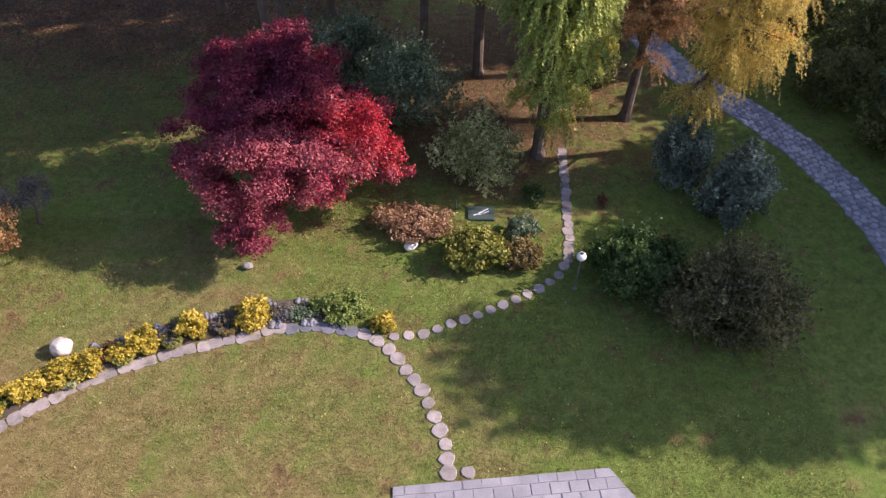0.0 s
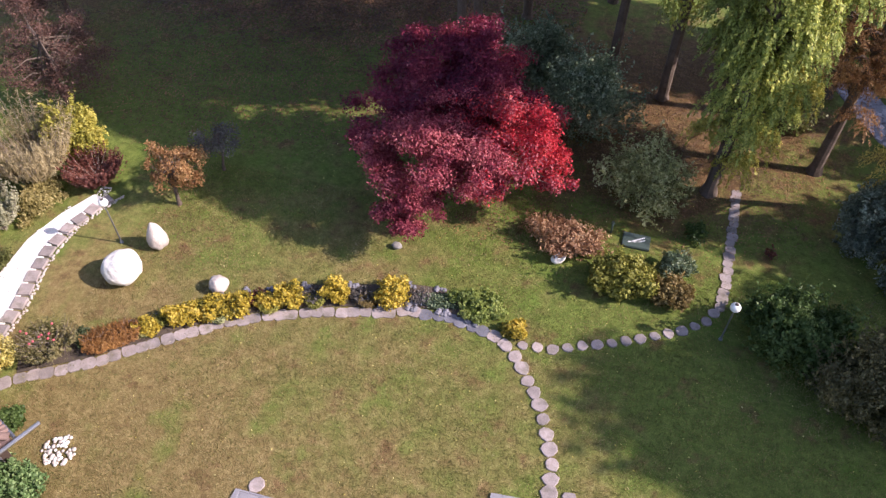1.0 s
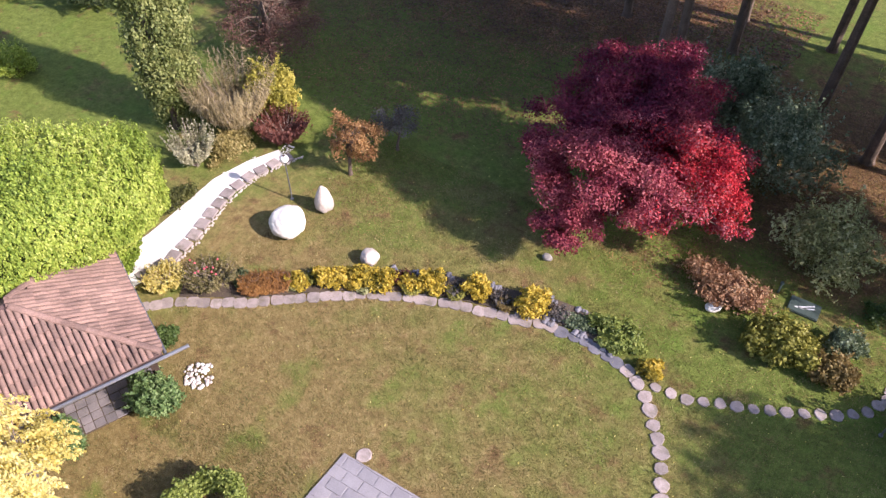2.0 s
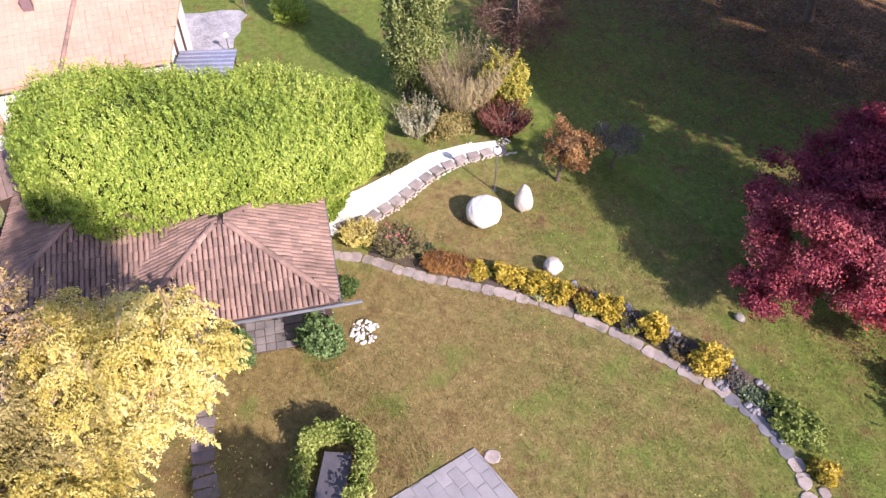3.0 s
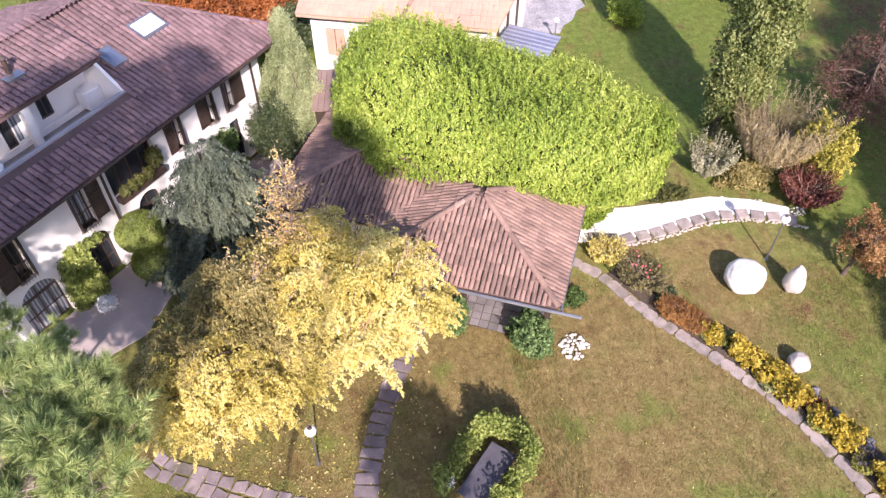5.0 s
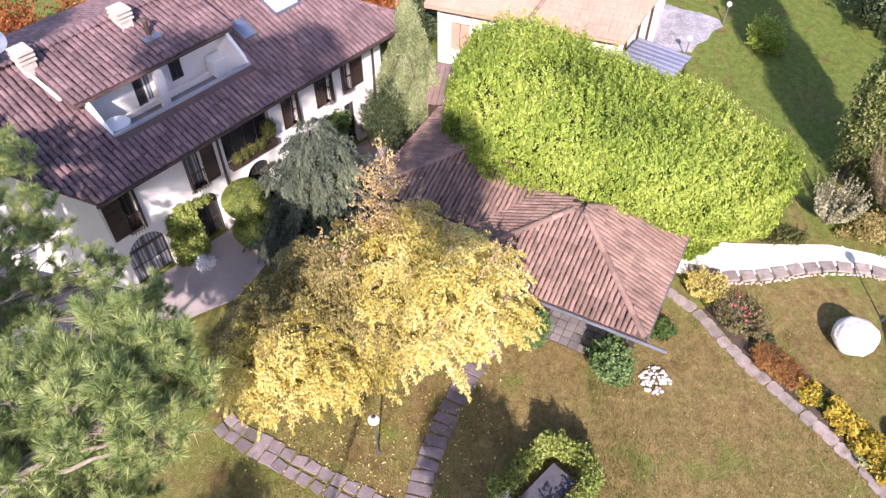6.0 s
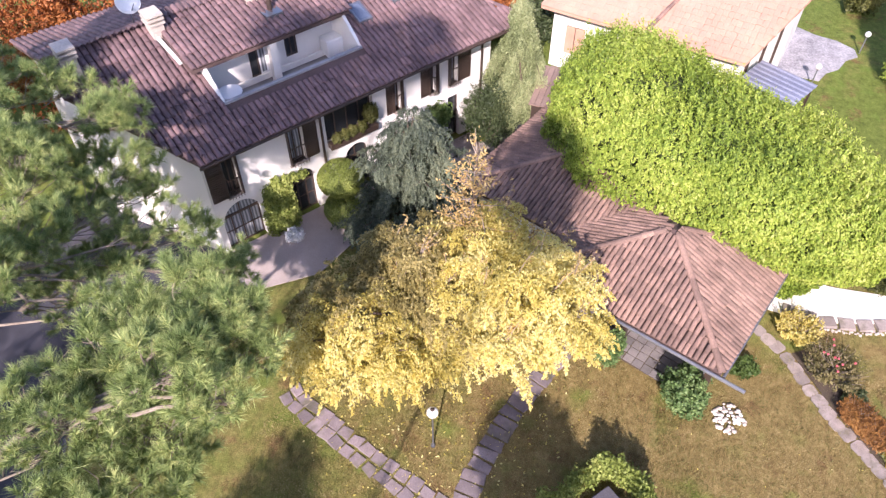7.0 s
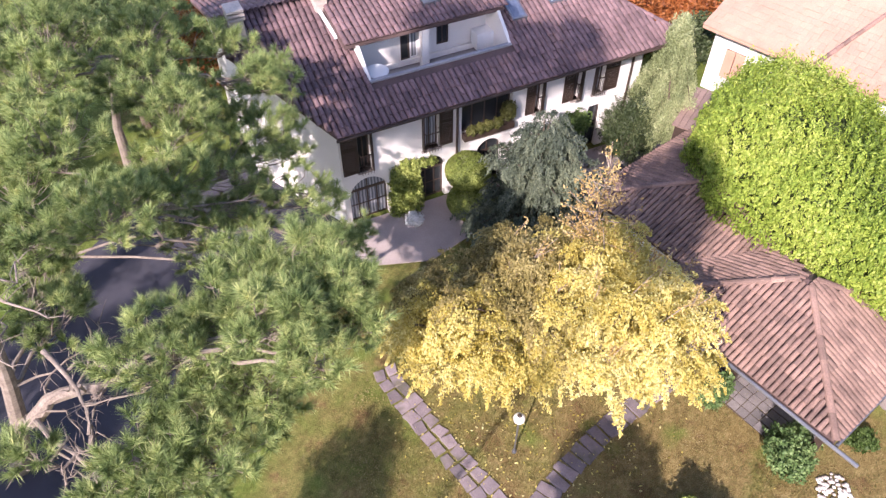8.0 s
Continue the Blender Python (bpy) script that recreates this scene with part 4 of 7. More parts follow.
def glazed(parent, x0, x1, y, z0, z1, cols, rows, frame_mat="wood_dark", name="window", pane="glass"):
    """A glazed leaf: frame with bars, and its panes."""
    bm = bmesh.new()
    f = 0.06
    rings = []
    for yy in (y, y + 0.07):
        for i in (0, f):
            rings.append([bm.verts.new(p) for p in ((x0 + i, yy, z0 + i), (x1 - i, yy, z0 + i), (x1 - i, yy, z1 - i), (x0 + i, yy, z1 - i))])
    fo, fi, bo, bi = rings
    for k in range(4):
        j = (k + 1) % 4
        for quad in ((fo[k], fo[j], fi[j], fi[k]), (bo[j], bo[k], bi[k], bi[j]), (fo[j], fo[k], bo[k], bo[j]), (fi[k], fi[j], bi[j], bi[k])):
            bm.faces.new(quad)
    w = part(name, bm, frame_mat, parent)
    bars = [(x0 + (x1 - x0) * i / cols - 0.025, x0 + (x1 - x0) * i / cols + 0.025, y + 0.004, y + 0.06, z0 + f, z1 - f) for i in range(1, cols)]
    bars += [(x0 + f, x1 - f, y + 0.008, y + 0.055, z0 + (z1 - z0) * j / rows - 0.02, z0 + (z1 - z0) * j / rows + 0.02) for j in range(1, rows)]
    for bar in bars:
        bm = bmesh.new()
        box(bm, *bar)
        part("glazing_bar", bm, frame_mat, w)
    bm = bmesh.new()
    box(bm, x0 + f, x1 - f, y + 0.03, y + 0.04, z0 + f, z1 - f)
    part("pane", bm, pane, w)
    return w


# ---- house ----
HOUSE = pose(-16.03, -11.48, 0, 0, 0, 144.8)
house = tagged(empty("house", HOUSE), label="white two-storey house with a brown tiled roof", category="house")
SL, EZ = 0.36, 4.98
RV = 4.55                                    # ridge depth behind the facade
RZ = EZ + (RV + 1) * SL
# upper windows: the opening, its sill's height, the leaves of its shutters folded on the wall, and what the panes show
UPPER = [(0.9, 1.38, 2.45, [(0.28, 0.88)], "glass"), (3.42, 4.05, 2.55, [(4.06, 4.6)], "curtained"), (8.1, 8.4, 2.75, [(7.7, 8.09)], "curtained"),
         (9.85, 10.14, 2.8, [(9.36, 9.84)], "curtained"), (10.8, 11.24, 2.8, [(11.25, 11.9)], "curtained")]
HOLES = [(a, b, z, 4.75) for a, b, z, leaves, pane in UPPER] + [(4.98, 7.1, 2.7, 4.75), (0.42, 1.92, 0.0, 2.1), (3.2, 4.28, 0.0, 2.15), (5.65, 6.75, 0.0, 2.15), (10.75, 11.4, 0.0, 2.2)]
wall_with_openings(house, "wall", 0.2, 13.0, 0, 0.35, 0, 5.0, HOLES, "plaster")
for x0, x1, zs, zt in ((0.42, 1.92, 1.3, 2.1), (3.2, 4.28, 1.55, 2.15), (5.65, 6.75, 1.55, 2.15)):
    arch_fill(house, x0, x1, zs, zt, 0.003, 0.347, "plaster")
bm = bmesh.new()
for pts in ([(0.2, 0.35), (0.2, 0.0), (-2.0, 4.4), (-2.0, 9.0), (-1.65, 9.0), (-1.65, 4.45)], [(13.0, 0.0), (9.2, 4.6), (9.2, 9.0), (8.85, 9.0), (8.85, 4.6), (12.55, 0.35)]):
    prism(bm, pts, 0, 5.0)
box(bm, -1.65, 8.85, 8.65, 9.0, 0, 5.0)
part("side_wall", bm, "plaster", house)
for x in (-2.0, 8.9):
    bm = bmesh.new()
    k = [(x, 3.0, 5.0), (x, 8.8, 5.0), (x, RV, RZ - 0.25)]
    v = [bm.verts.new(p) for p in k] + [bm.verts.new((p[0] + 0.3, p[1], p[2])) for p in k]
    for f in ((0, 1, 2), (5, 4, 3), (0, 3, 4, 1), (1, 4, 5, 2), (2, 5, 3, 0)):
        bm.faces.new([v[i] for i in f])
    part("gable", bm, "plaster", house)
bm = bmesh.new()
box(bm, 0.2, 8.8, 0.4, 8.6, 2.42, 2.56)
part("upper_floor", bm, "wood_dark", house)
bm = bmesh.new()
box(bm, 0.25, 12.4, 0.3, 4.4, -0.06, 0.035)
part("ground_floor", bm, "porch_slate", house)
bm = bmesh.new()
box(bm, 0.3, 10.7, 2.2, 2.3, 0.0, 5.0)
part("inner_wall", bm, "plaster", house)


def house_z(v):
    return EZ + (v + 1) * SL


# roof boards: the front slope with the sunk terrace left open, the back slope
TX0, TX1, TV0, TV1 = 1.75, 7.3, 0.68, 2.5
bm = bmesh.new()
for x0, x1, v0, v1 in ((0.0, 13.75, -1.0, TV0), (TX1, 13.75, TV0, RV), (-0.1, TX0, TV0, RV), (TX0, TX1, TV1, RV)):
    lx = lambda v: x0 if x0 > 0.2 else -2.35 * (v + 1) / 4.0 if v < 3 else -2.35
    vs = [v0, v1] if v1 <= 3 or x0 > 0.2 else [v0, 3.0, v1]
    left = [(lx(v), v, house_z(v)) for v in vs]
    rx = lambda v: min(13.9, 13.4 - 0.8 * v) if x1 > 13 else x1
    slab(bm, [left[0], (rx(v0), v0, house_z(v0)), (rx(v1), v1, house_z(v1))] + left[:0:-1], 0.08)
slab(bm, [(-2.35, RV, RZ), (9.76, RV, RZ), (9.76, 10.0, RZ - (10.0 - RV) * SL), (-2.35, 10.0, RZ - (10.0 - RV) * SL)])
part("roof", bm, "tile_bed", house)
c36 = math.hypot(1, SL)


def front_inside(x, s):
    x, v = x - 2.4, s / c36 - 1
    if v > RV or x > min(13.85, 13.35 - 0.8 * v) or x < (-2.35 * (v + 1) / 4.0 if v < 3 else -2.3):
        return False
    return not (TX0 - 0.05 < x < TX1 + 0.05 and v > TV0 - 0.35)


roof_slope(house, (-2.4, -1.03, EZ), (13.95, -1.03, EZ), (0, 1, SL), (RV + 1) * c36, front_inside, "roof_tile", seed=31, arch=0.75, full=0.46)
roof_slope(house, (9.76, 10.0, RZ - (10.0 - RV) * SL), (-2.35, 10.0, RZ - (10.0 - RV) * SL), (0, -1, SL), (10.0 - RV) * c36, lambda x, s: True, "roof_tile", seed=32, arch=0.75, full=0.46)
ridge_caps(house, (-2.35, RV, RZ + 0.02), (9.76, RV, RZ + 0.02), "roof_tile")
ridge_caps(house, (13.85, -0.6, house_z(-0.6) + 0.03), (9.76, RV, RZ + 0.03), "roof_tile", 0.11)
# roof of the sunk terrace, walls and floor round it
DZ, DV = 6.5, 1.7
ds = (RZ + 0.12 - DZ) / (RV - DV)
bm = bmesh.new()
slab(bm, [(1.35, DV, DZ), (7.5, DV, DZ), (7.5, RV, RZ + 0.12), (1.35, RV, RZ + 0.12)], 0.12)
part("dormer_roof", bm, "tile_bed", house)
roof_slope(house, (1.35, DV - 0.03, DZ), (7.5, DV - 0.03, DZ), (0, 1, ds), (RV - DV) * math.hypot(1, ds), lambda x, s: True, "roof_tile", seed=33, arch=0.75, full=0.46)
wall_with_openings(house, "terrace_wall", TX0, TX1, TV1, TV1 + 0.15, 4.8, 6.65, [(3.7, 4.4, 4.81, 6.3), (5.15, 5.64, 5.12, 6.1)], "plaster")
glazed(house, 3.7, 4.08, TV1 + 0.05, 4.814, 6.3, 1, 1, name="terrace_door")
glazed(house, 4.08, 4.4, TV1 + 0.05, 4.814, 6.3, 1, 1, frame_mat="white_paint", name="terrace_door", pane="curtained")
glazed(house, 5.15, 5.64, TV1 + 0.03, 5.12, 6.1, 2, 1, name="terrace_window")
for x in (TX0, TX1 - 0.12):
    bm = bmesh.new()
    prof = [(TV0, 4.8), (TV1, 4.8), (TV1, 6.55), (DV, 6.42), (TV0, house_z(TV0) + 0.02)]
    f = [bm.verts.new((x, v, z)) for v, z in prof]
    g = [bm.verts.new((x + 0.12, v, z)) for v, z in prof]
    bm.faces.new(f[::-1]), bm.faces.new(g)
    for i in range(5):
        j = (i + 1) % 5
        bm.faces.new((f[i], f[j], g[j], g[i]))
    part("terrace_side_wall", bm, "plaster", house)
bm = bmesh.new()
box(bm, 4.22, 4.5, 1.72, 1.96, 4.8, 6.5)
part("pillar", bm, "plaster", house)
bm = bmesh.new()
box(bm, TX0, TX1, TV0, TV1, 4.7, 4.8)
part("terrace_floor", bm, "porch_slate", house)
bm = bmesh.new()
box(bm, TX0 - 0.05, TX1 + 0.05, TV0 - 0.04, TV0 + 0.1, 4.75, house_z(TV0) + 0.06)
part("parapet", bm, "asphalt_pale", house)
bm = bmesh.new()
slab(bm, [(1.28, 2.45, house_z(2.45) + 0.26), (1.38, 2.45, house_z(2.45) + 0.26), (1.22, 4.2, house_z(4.2) + 0.2), (1.1, 4.2, house_z(4.2) + 0.2)], 0.08)
part("flashing", bm, "white_paint", house, "pale metal flashing strip beside the dormer")
# soffit board and gutter along the eave
bm = bmesh.new()
limb(bm, [(-0.1, -1.06, EZ - 0.02), (13.9, -1.06, EZ - 0.02)], [0.05, 0.05], 8)
part("gutter", bm, "wood_dark", house)
bm = bmesh.new()
limb(bm, [(4.75, -0.95, EZ - 0.1), (4.75, -0.12, 4.6), (4.75, -0.09, 0.02)], [0.05, 0.05, 0.05], 8)
part("downpipe", bm, "wood_dark", house)
bm = bmesh.new()
for i in range(27):
    x = 0.3 + i * 0.5
    box(bm, x, x + 0.1, -0.9, 0.02, EZ - 0.12, EZ - 0.03)
part("rafter_ends", bm, "wood_dark", house)
# windows of the upper floor
for x0, x1, z0, leaves, pane in UPPER:
    glazed(house, x0, x1, 0.2, z0 + 0.004, 4.75, 2 if x1 - x0 > 0.45 else 1, 1, pane=pane)
    for a, b in leaves:
        shutter(house, a, b, -0.012, z0 + 0.02, 4.72, 0)
    bm = bmesh.new()
    box(bm, x1, x1 + 0.045, -0.16, 0.0, z0 + 0.02, 4.72) if leaves[0][0] < x0 else box(bm, x0 - 0.045, x0, -0.16, 0.0, z0 + 0.02, 4.72)
    part("shutter_edge", bm, "wood_dark", house)
    bm = bmesh.new()
    box(bm, x0 - 0.08, x1 + 0.08, -0.08, 0.2, z0 - 0.06, z0)
    part("window_sill", bm, "step", house)
    bm = bmesh.new()
    prism(bm, [(x0, -0.245), (x1, -0.245), (x1, 0.01), (x1 - 0.02, 0.01), (x1 - 0.02, -0.22), (x0 + 0.02, -0.22), (x0 + 0.02, 0.01), (x0, 0.01)], z0 + 0.85, z0 + 0.88)
    railing = part("railing", bm, "wood_dark", house)
    n = max(4, int((x1 - x0) / 0.11))
    for k in range(n + 1):
        x = x0 + 0.02 + k * (x1 - x0 - 0.04) / n
        bm = bmesh.new()
        box(bm, x - 0.008, x + 0.008, -0.24, -0.224, z0, z0 + 0.85)
        part("baluster", bm, "wood_dark", railing)
bm = bmesh.new()
limb(bm, [(12.43, -0.95, EZ - 0.1), (12.43, -0.12, 4.6), (12.43, -0.09, 0.02)], [0.045, 0.045, 0.045], 8)
part("downpipe", bm, "wood_dark", house)
glazed(house, 4.98, 7.1, 0.22, 2.7, 4.75, 4, 1)
bm = bmesh.new()
box(bm, 4.98, 7.1, -0.3, -0.02, 2.6, 2.85)
part("planter", bm, "wood_dark", house)
for x0, x1 in ((0.42, 1.92), (3.2, 4.28), (5.65, 6.75)):
    glazed(house, x0, x1, 0.2, 0.004, 1.45, 4 if x1 > 1.8 and x0 < 1 else 3, 2, name="arched_door", pane="curtained" if x0 < 1 else "glass")
    glazed(house, x0, x1, 0.19, 1.45, 2.14, 2, 1, name="fanlight", pane="curtained" if x0 < 1 else "glass")
glazed(house, 10.75, 11.4, 0.2, 0.004, 2.2, 1, 2, name="side_door")


def chimney(x, v, h, w=0.44, d=0.55):
    z = house_z(v) if v < RV else RZ
    bm = bmesh.new()
    box(bm, x - w / 2, x + w / 2, v - d / 2, v + d / 2, z - 0.5, z + h)
    c = part("chimney", bm, "rock", house, "white plastered chimney with slotted cap")
    bm = bmesh.new()
    for k in range(3):
        zz = z + h + 0.03 + k * 0.15
        box(bm, x - w / 2 - 0.06, x + w / 2 + 0.06, v - d / 2 - 0.06, v + d / 2 + 0.06, zz, zz + 0.07)
    box(bm, x - w / 2 + 0.1, x + w / 2 - 0.1, v - d / 2 + 0.1, v + d / 2 - 0.1, z + h - 0.02, z + h + 0.36)
    part("chimney_cap", bm, "rock", c)


chimney(1.3, 3.95, 0.5)
chimney(4.75, 3.9, 0.5)
chimney(-1.7, 3.6, 0.7)
bm = bmesh.new()
zf = DZ + (2.9 - DV) * ds
box(bm, 4.7, 5.35, 2.55, 3.2, zf - 0.1, zf + 0.12)
part("flashing", bm, "metal_grey", house, "bright lead flashing sheet on the roof")
bm = bmesh.new()
limb(bm, [(5.05, 2.95, zf), (5.05, 2.95, zf + 0.6)], [0.09, 0.09], 12)
limb(bm, [(5.05, 2.95, zf + 0.66), (5.05, 2.95, zf + 0.75)], [0.15, 0.05], 12)
limb(bm, [(5.05, 2.95, zf + 0.55), (5.05, 2.95, zf + 0.7)], [0.05, 0.05], 8)
part("flue", bm, "wood_dark", house)


def skylight(x0, x1, v0, v1, mat):
    bm = bmesh.new()
    slab(bm, [(x0, v0, house_z(v0) + 0.2), (x1, v0, house_z(v0) + 0.2), (x1, v1, house_z(v1) + 0.2), (x0, v1, house_z(v1) + 0.2)], 0.18)
    s = part("skylight", bm, "metal_grey", house)
    bm = bmesh.new()
    e = 0.08
    slab(bm, [(x0 + e, v0 + e, house_z(v0 + e) + 0.206), (x1 - e, v0 + e, house_z(v0 + e) + 0.206), (x1 - e, v1 - e, house_z(v1 - e) + 0.206), (x0 + e, v1 - e, house_z(v1 - e) + 0.206)], 0.01)
    part("pane", bm, mat, s)


skylight(9.5, 10.7, 1.75, 2.55, "white_paint")
skylight(7.75, 8.35, 1.45, 2.3, "sky_glass")


# things on the terrace of the roof
def in_house(x, y, z):
    return HOUSE @ Vector((x, y, z))


t = tagged(empty("terrace_table", HOUSE @ pose(2.3, 1.3, 4.8)), label="round white table on the roof terrace", category="table")
bm = bmesh.new()
limb(bm, [(0, 0, 0.70), (0, 0, 0.74)], [0.42, 0.42], 28)
part("tabletop", bm, "white_paint", t)
bm = bmesh.new()
limb(bm, [(0, 0, 0.02), (0, 0, 0.7)], [0.04, 0.04], 10)
part("column", bm, "white_paint", t)
bm = bmesh.new()
limb(bm, [(0, 0, 0.0), (0, 0, 0.04)], [0.25, 0.2], 20)
part("foot", bm, "white_paint", t)
t = tagged(empty("air_conditioner", HOUSE @ pose(6.85, 2.1, 4.8)), label="white air conditioner box on the roof terrace", category="air conditioner")
bm = bmesh.new()
box(bm, -0.35, 0.35, -0.3, 0.28, 0.06, 0.75)
bmesh.ops.bevel(bm, geom=bm.edges[:], offset=0.03, segments=2, affect="EDGES")
part("casing", bm, "white_paint", t)
bm = bmesh.new()
for k in range(7):
    box(bm, 0.352, 0.375, -0.22, 0.2, 0.14 + k * 0.08, 0.19 + k * 0.08)
part("grille", bm, "wood_dark", t)
for x in (-0.25, 0.25):
    bm = bmesh.new()
    box(bm, x - 0.05, x + 0.05, -0.25, 0.23, 0.0, 0.06)
    part("foot", bm, "wood_dark", t)
# satellite dish on the far side of the ridge
t = tagged(empty("satellite_dish", HOUSE @ pose(0.95, 5.0, RZ - 0.35)), label="white satellite dish on a mast on the roof", category="satellite dish")
bm = bmesh.new()
limb(bm, [(0, 0, -0.1), (0, 0, 1.0)], [0.03, 0.03], 8)
part("mast", bm, "metal_grey", t)
bm = bmesh.new()
bmesh.ops.create_uvsphere(bm, u_segments=28, v_segments=14, radius=0.95)
bmesh.ops.delete(bm, geom=[v for v in bm.verts if v.co.z > -0.78], context="VERTS")
bmesh.ops.solidify(bm, geom=bm.faces[:], thickness=0.02)
bmesh.ops.transform(bm, matrix=Matrix.Translation((0, -0.1, 1.1)) @ Matrix.Rotation(radians(48), 4, "X") @ Matrix.Translation((0, 0, 0.85)), verts=bm.verts[:])
part("reflector", bm, "white_paint", t, smooth=True)
bm = bmesh.new()
limb(bm, [(0, -0.1, 0.7), (0, -0.75, 1.3)], [0.02, 0.02], 6)
part("arm", bm, "metal_grey", t)

# ---- annex ----
ANNEX = pose(-13.9, 5.75, 0, 0, 0, 157.5)
annex = tagged(empty("annex", ANNEX), label="low outbuilding with a hipped brown tile roof", category="outbuilding")
wall_with_openings(annex, "wall", 2.4, 5.4, 0.9, 1.15, 0, 2.5, [(3.4, 4.4, 0.9, 2.1)], "plaster")
bm = bmesh.new()
box(bm, 2.4, 2.65, 1.15, 10.2, 0, 2.5)
box(bm, 2.65, 7.0, 9.95, 10.2, 0, 2.5)
box(bm, 6.75, 7.0, 1.15, 9.95, 0, 2.5)
part("back_wall", bm, "plaster", annex)
glazed(annex, 3.4, 4.4, 1.0, 0.9, 2.1, 2, 1)
ap = Vector((3.0, 3.25, 3.85))
E0, E1 = (0.0, 0.0, 2.5), (6.0, 0.0, 2.5)
E3 = (0.0, 6.5, 2.5)
for pts in ([E3, E0, tuple(ap)], [E0, E1, tuple(ap)], [E1, (6.0, 6.5, 2.5), tuple(ap)], [(6.0, 6.5, 2.5), E3, tuple(ap)],
            [(1.8, 4.6, 2.5), (1.8, 10.6, 2.5), (4.6, 7.8, 3.5), (4.6, 4.6, 3.5)], [(1.8, 10.6, 2.5), (7.4, 10.6, 2.5), (4.6, 7.8, 3.5)],
            [(7.4, 10.6, 2.5), (7.4, 4.6, 2.5), (4.6, 4.6, 3.5), (4.6, 7.8, 3.5)]):
    bm = bmesh.new()
    slab(bm, pts, 0.12)
    part("roof_board", bm, "tile_bed", annex)


def tri(L, apex_x, apex_d):
    return lambda x, s: 0 < s < apex_d and apex_x * s / apex_d < x < L - (L - apex_x) * s / apex_d


hz = ap.z - 2.5
d_front, d_side = math.hypot(3.0, hz), math.hypot(3.25, hz)
roof_slope(annex, (-0.05, 0, 2.5), (-0.05, 6.5, 2.5), (1, 0, hz / 3.0), d_front, tri(6.5, 3.25, d_front), "roof_warm", tile_parts=260, seed=41, col=0.165, arch=0.85, full=0.46)
roof_slope(annex, (0, -0.05, 2.5), (6.0, -0.05, 2.5), (0, 1, hz / 3.25), d_side, tri(6.0, 3.0, d_side), "roof_warm", seed=42, col=0.165, arch=0.85, full=0.46)
roof_slope(annex, (0, 6.5, 2.5), (6.0, 6.5, 2.5), (0, -1, hz / 3.25), d_side, tri(6.0, 3.0, d_side), "roof_warm", seed=43, col=0.165, arch=0.85, full=0.46)
wl = math.hypot(2.8, 1.0)
roof_slope(annex, (1.75, 4.6, 2.5), (1.75, 10.6, 2.5), (1, 0, 1 / 2.8), wl, lambda x, s: x < 6.0 - 2.8 * s / wl, "roof_warm", seed=44, col=0.165, arch=0.85, full=0.46)
roof_slope(annex, (1.8, 10.65, 2.5), (7.4, 10.65, 2.5), (0, -1, 1 / 2.8), wl, tri(5.6, 2.8, wl), "roof_warm", seed=45, col=0.165, arch=0.85, full=0.46)
for p, q in ((E0, ap), (E3, ap), (E1, ap), ((1.8, 10.6, 2.5), (4.6, 7.8, 3.5)), ((4.6, 4.9, 3.5), (4.6, 7.8, 3.5)), ((7.4, 10.6, 2.5), (4.6, 7.8, 3.5))):
    ridge_caps(annex, Vector(p) + Vector((0, 0, 0.06)), Vector(q) + Vector((0, 0, 0.06)), "roof_warm", 0.12)
bm = bmesh.new()
limb(bm, [(-0.1, -0.75, 2.42), (-0.1, 6.4, 2.42)], [0.06, 0.06], 8)
part("gutter", bm, "metal_grey", annex)
bm = bmesh.new()
limb(bm, [(0.0, -0.08, 2.42), (5.8, -0.08, 2.42)], [0.05, 0.05], 8)
part("side_gutter", bm, "metal_grey", annex)
for y in (0.35, 3.2, 6.1):
    bm = bmesh.new()
    box(bm, 0.55, 0.77, y - 0.11, y + 0.11, 0, 2.5)
    part("porch_post", bm, "wood_dark", annex)
porch = [(ANNEX @ Vector(p)).to_2d() for p in ((0.45, 0.3, 0), (2.4, 0.3, 0), (2.4, 6.4, 0), (0.45, 6.4, 0))]
porch_floor = sheet("porch_floor", [tuple(p) for p in porch], 0.03, "soil", "grey stone tiles under the annex porch", "porch")
slab_field("porch_tile", tuple((ANNEX @ Vector((0.62, 0.45, 0))).to_2d()), radians(157.5), 6, 19, 0.33, 0.33, 0.02, 0.05, "porch_slate", porch_floor, lambda x, y: True, stagger=False, seed=51)

# ---- neighbouring house ----
NB = pose(-31.3, -2.7, 0, 0, 0, 75)
nb = tagged(empty("neighbour_house", NB), label="low white house with a pale pink tiled roof", category="house")
# local x runs along the front eave, y into the house is +
wall_with_openings(nb, "wall", 0.4, 8.8, 0.7, 1.0, 0, 3.3, [(1.1, 2.0, 0.9, 2.3), (4.5, 5.5, 0.9, 2.3)], "plaster")
bm = bmesh.new()
box(bm, 0.4, 0.7, 1.0, 9.6, 0, 3.3)
prism(bm, [(8.5, 1.0), (8.8, 0.7), (10.1, 5.1), (10.1, 9.6), (9.8, 9.6), (9.8, 5.1)], 0, 3.3)
box(bm, 0.7, 9.8, 9.3, 9.6, 0, 3.3)
for k in ([(0.4, 0.75, 3.3), (0.4, 9.5, 3.3), (0.4, 5.1, 4.95)], [(8.52, 0.75, 3.3), (9.8, 9.5, 3.3), (9.8, 5.1, 4.95)]):
    v = [bm.verts.new(p) for p in k] + [bm.verts.new((p[0] + 0.3, p[1], p[2])) for p in k]
    for f in ((0, 1, 2), (5, 4, 3), (0, 3, 4, 1), (1, 4, 5, 2), (2, 5, 3, 0)):
        bm.faces.new([v[i] for i in f])
part("side_wall", bm, "plaster", nb)
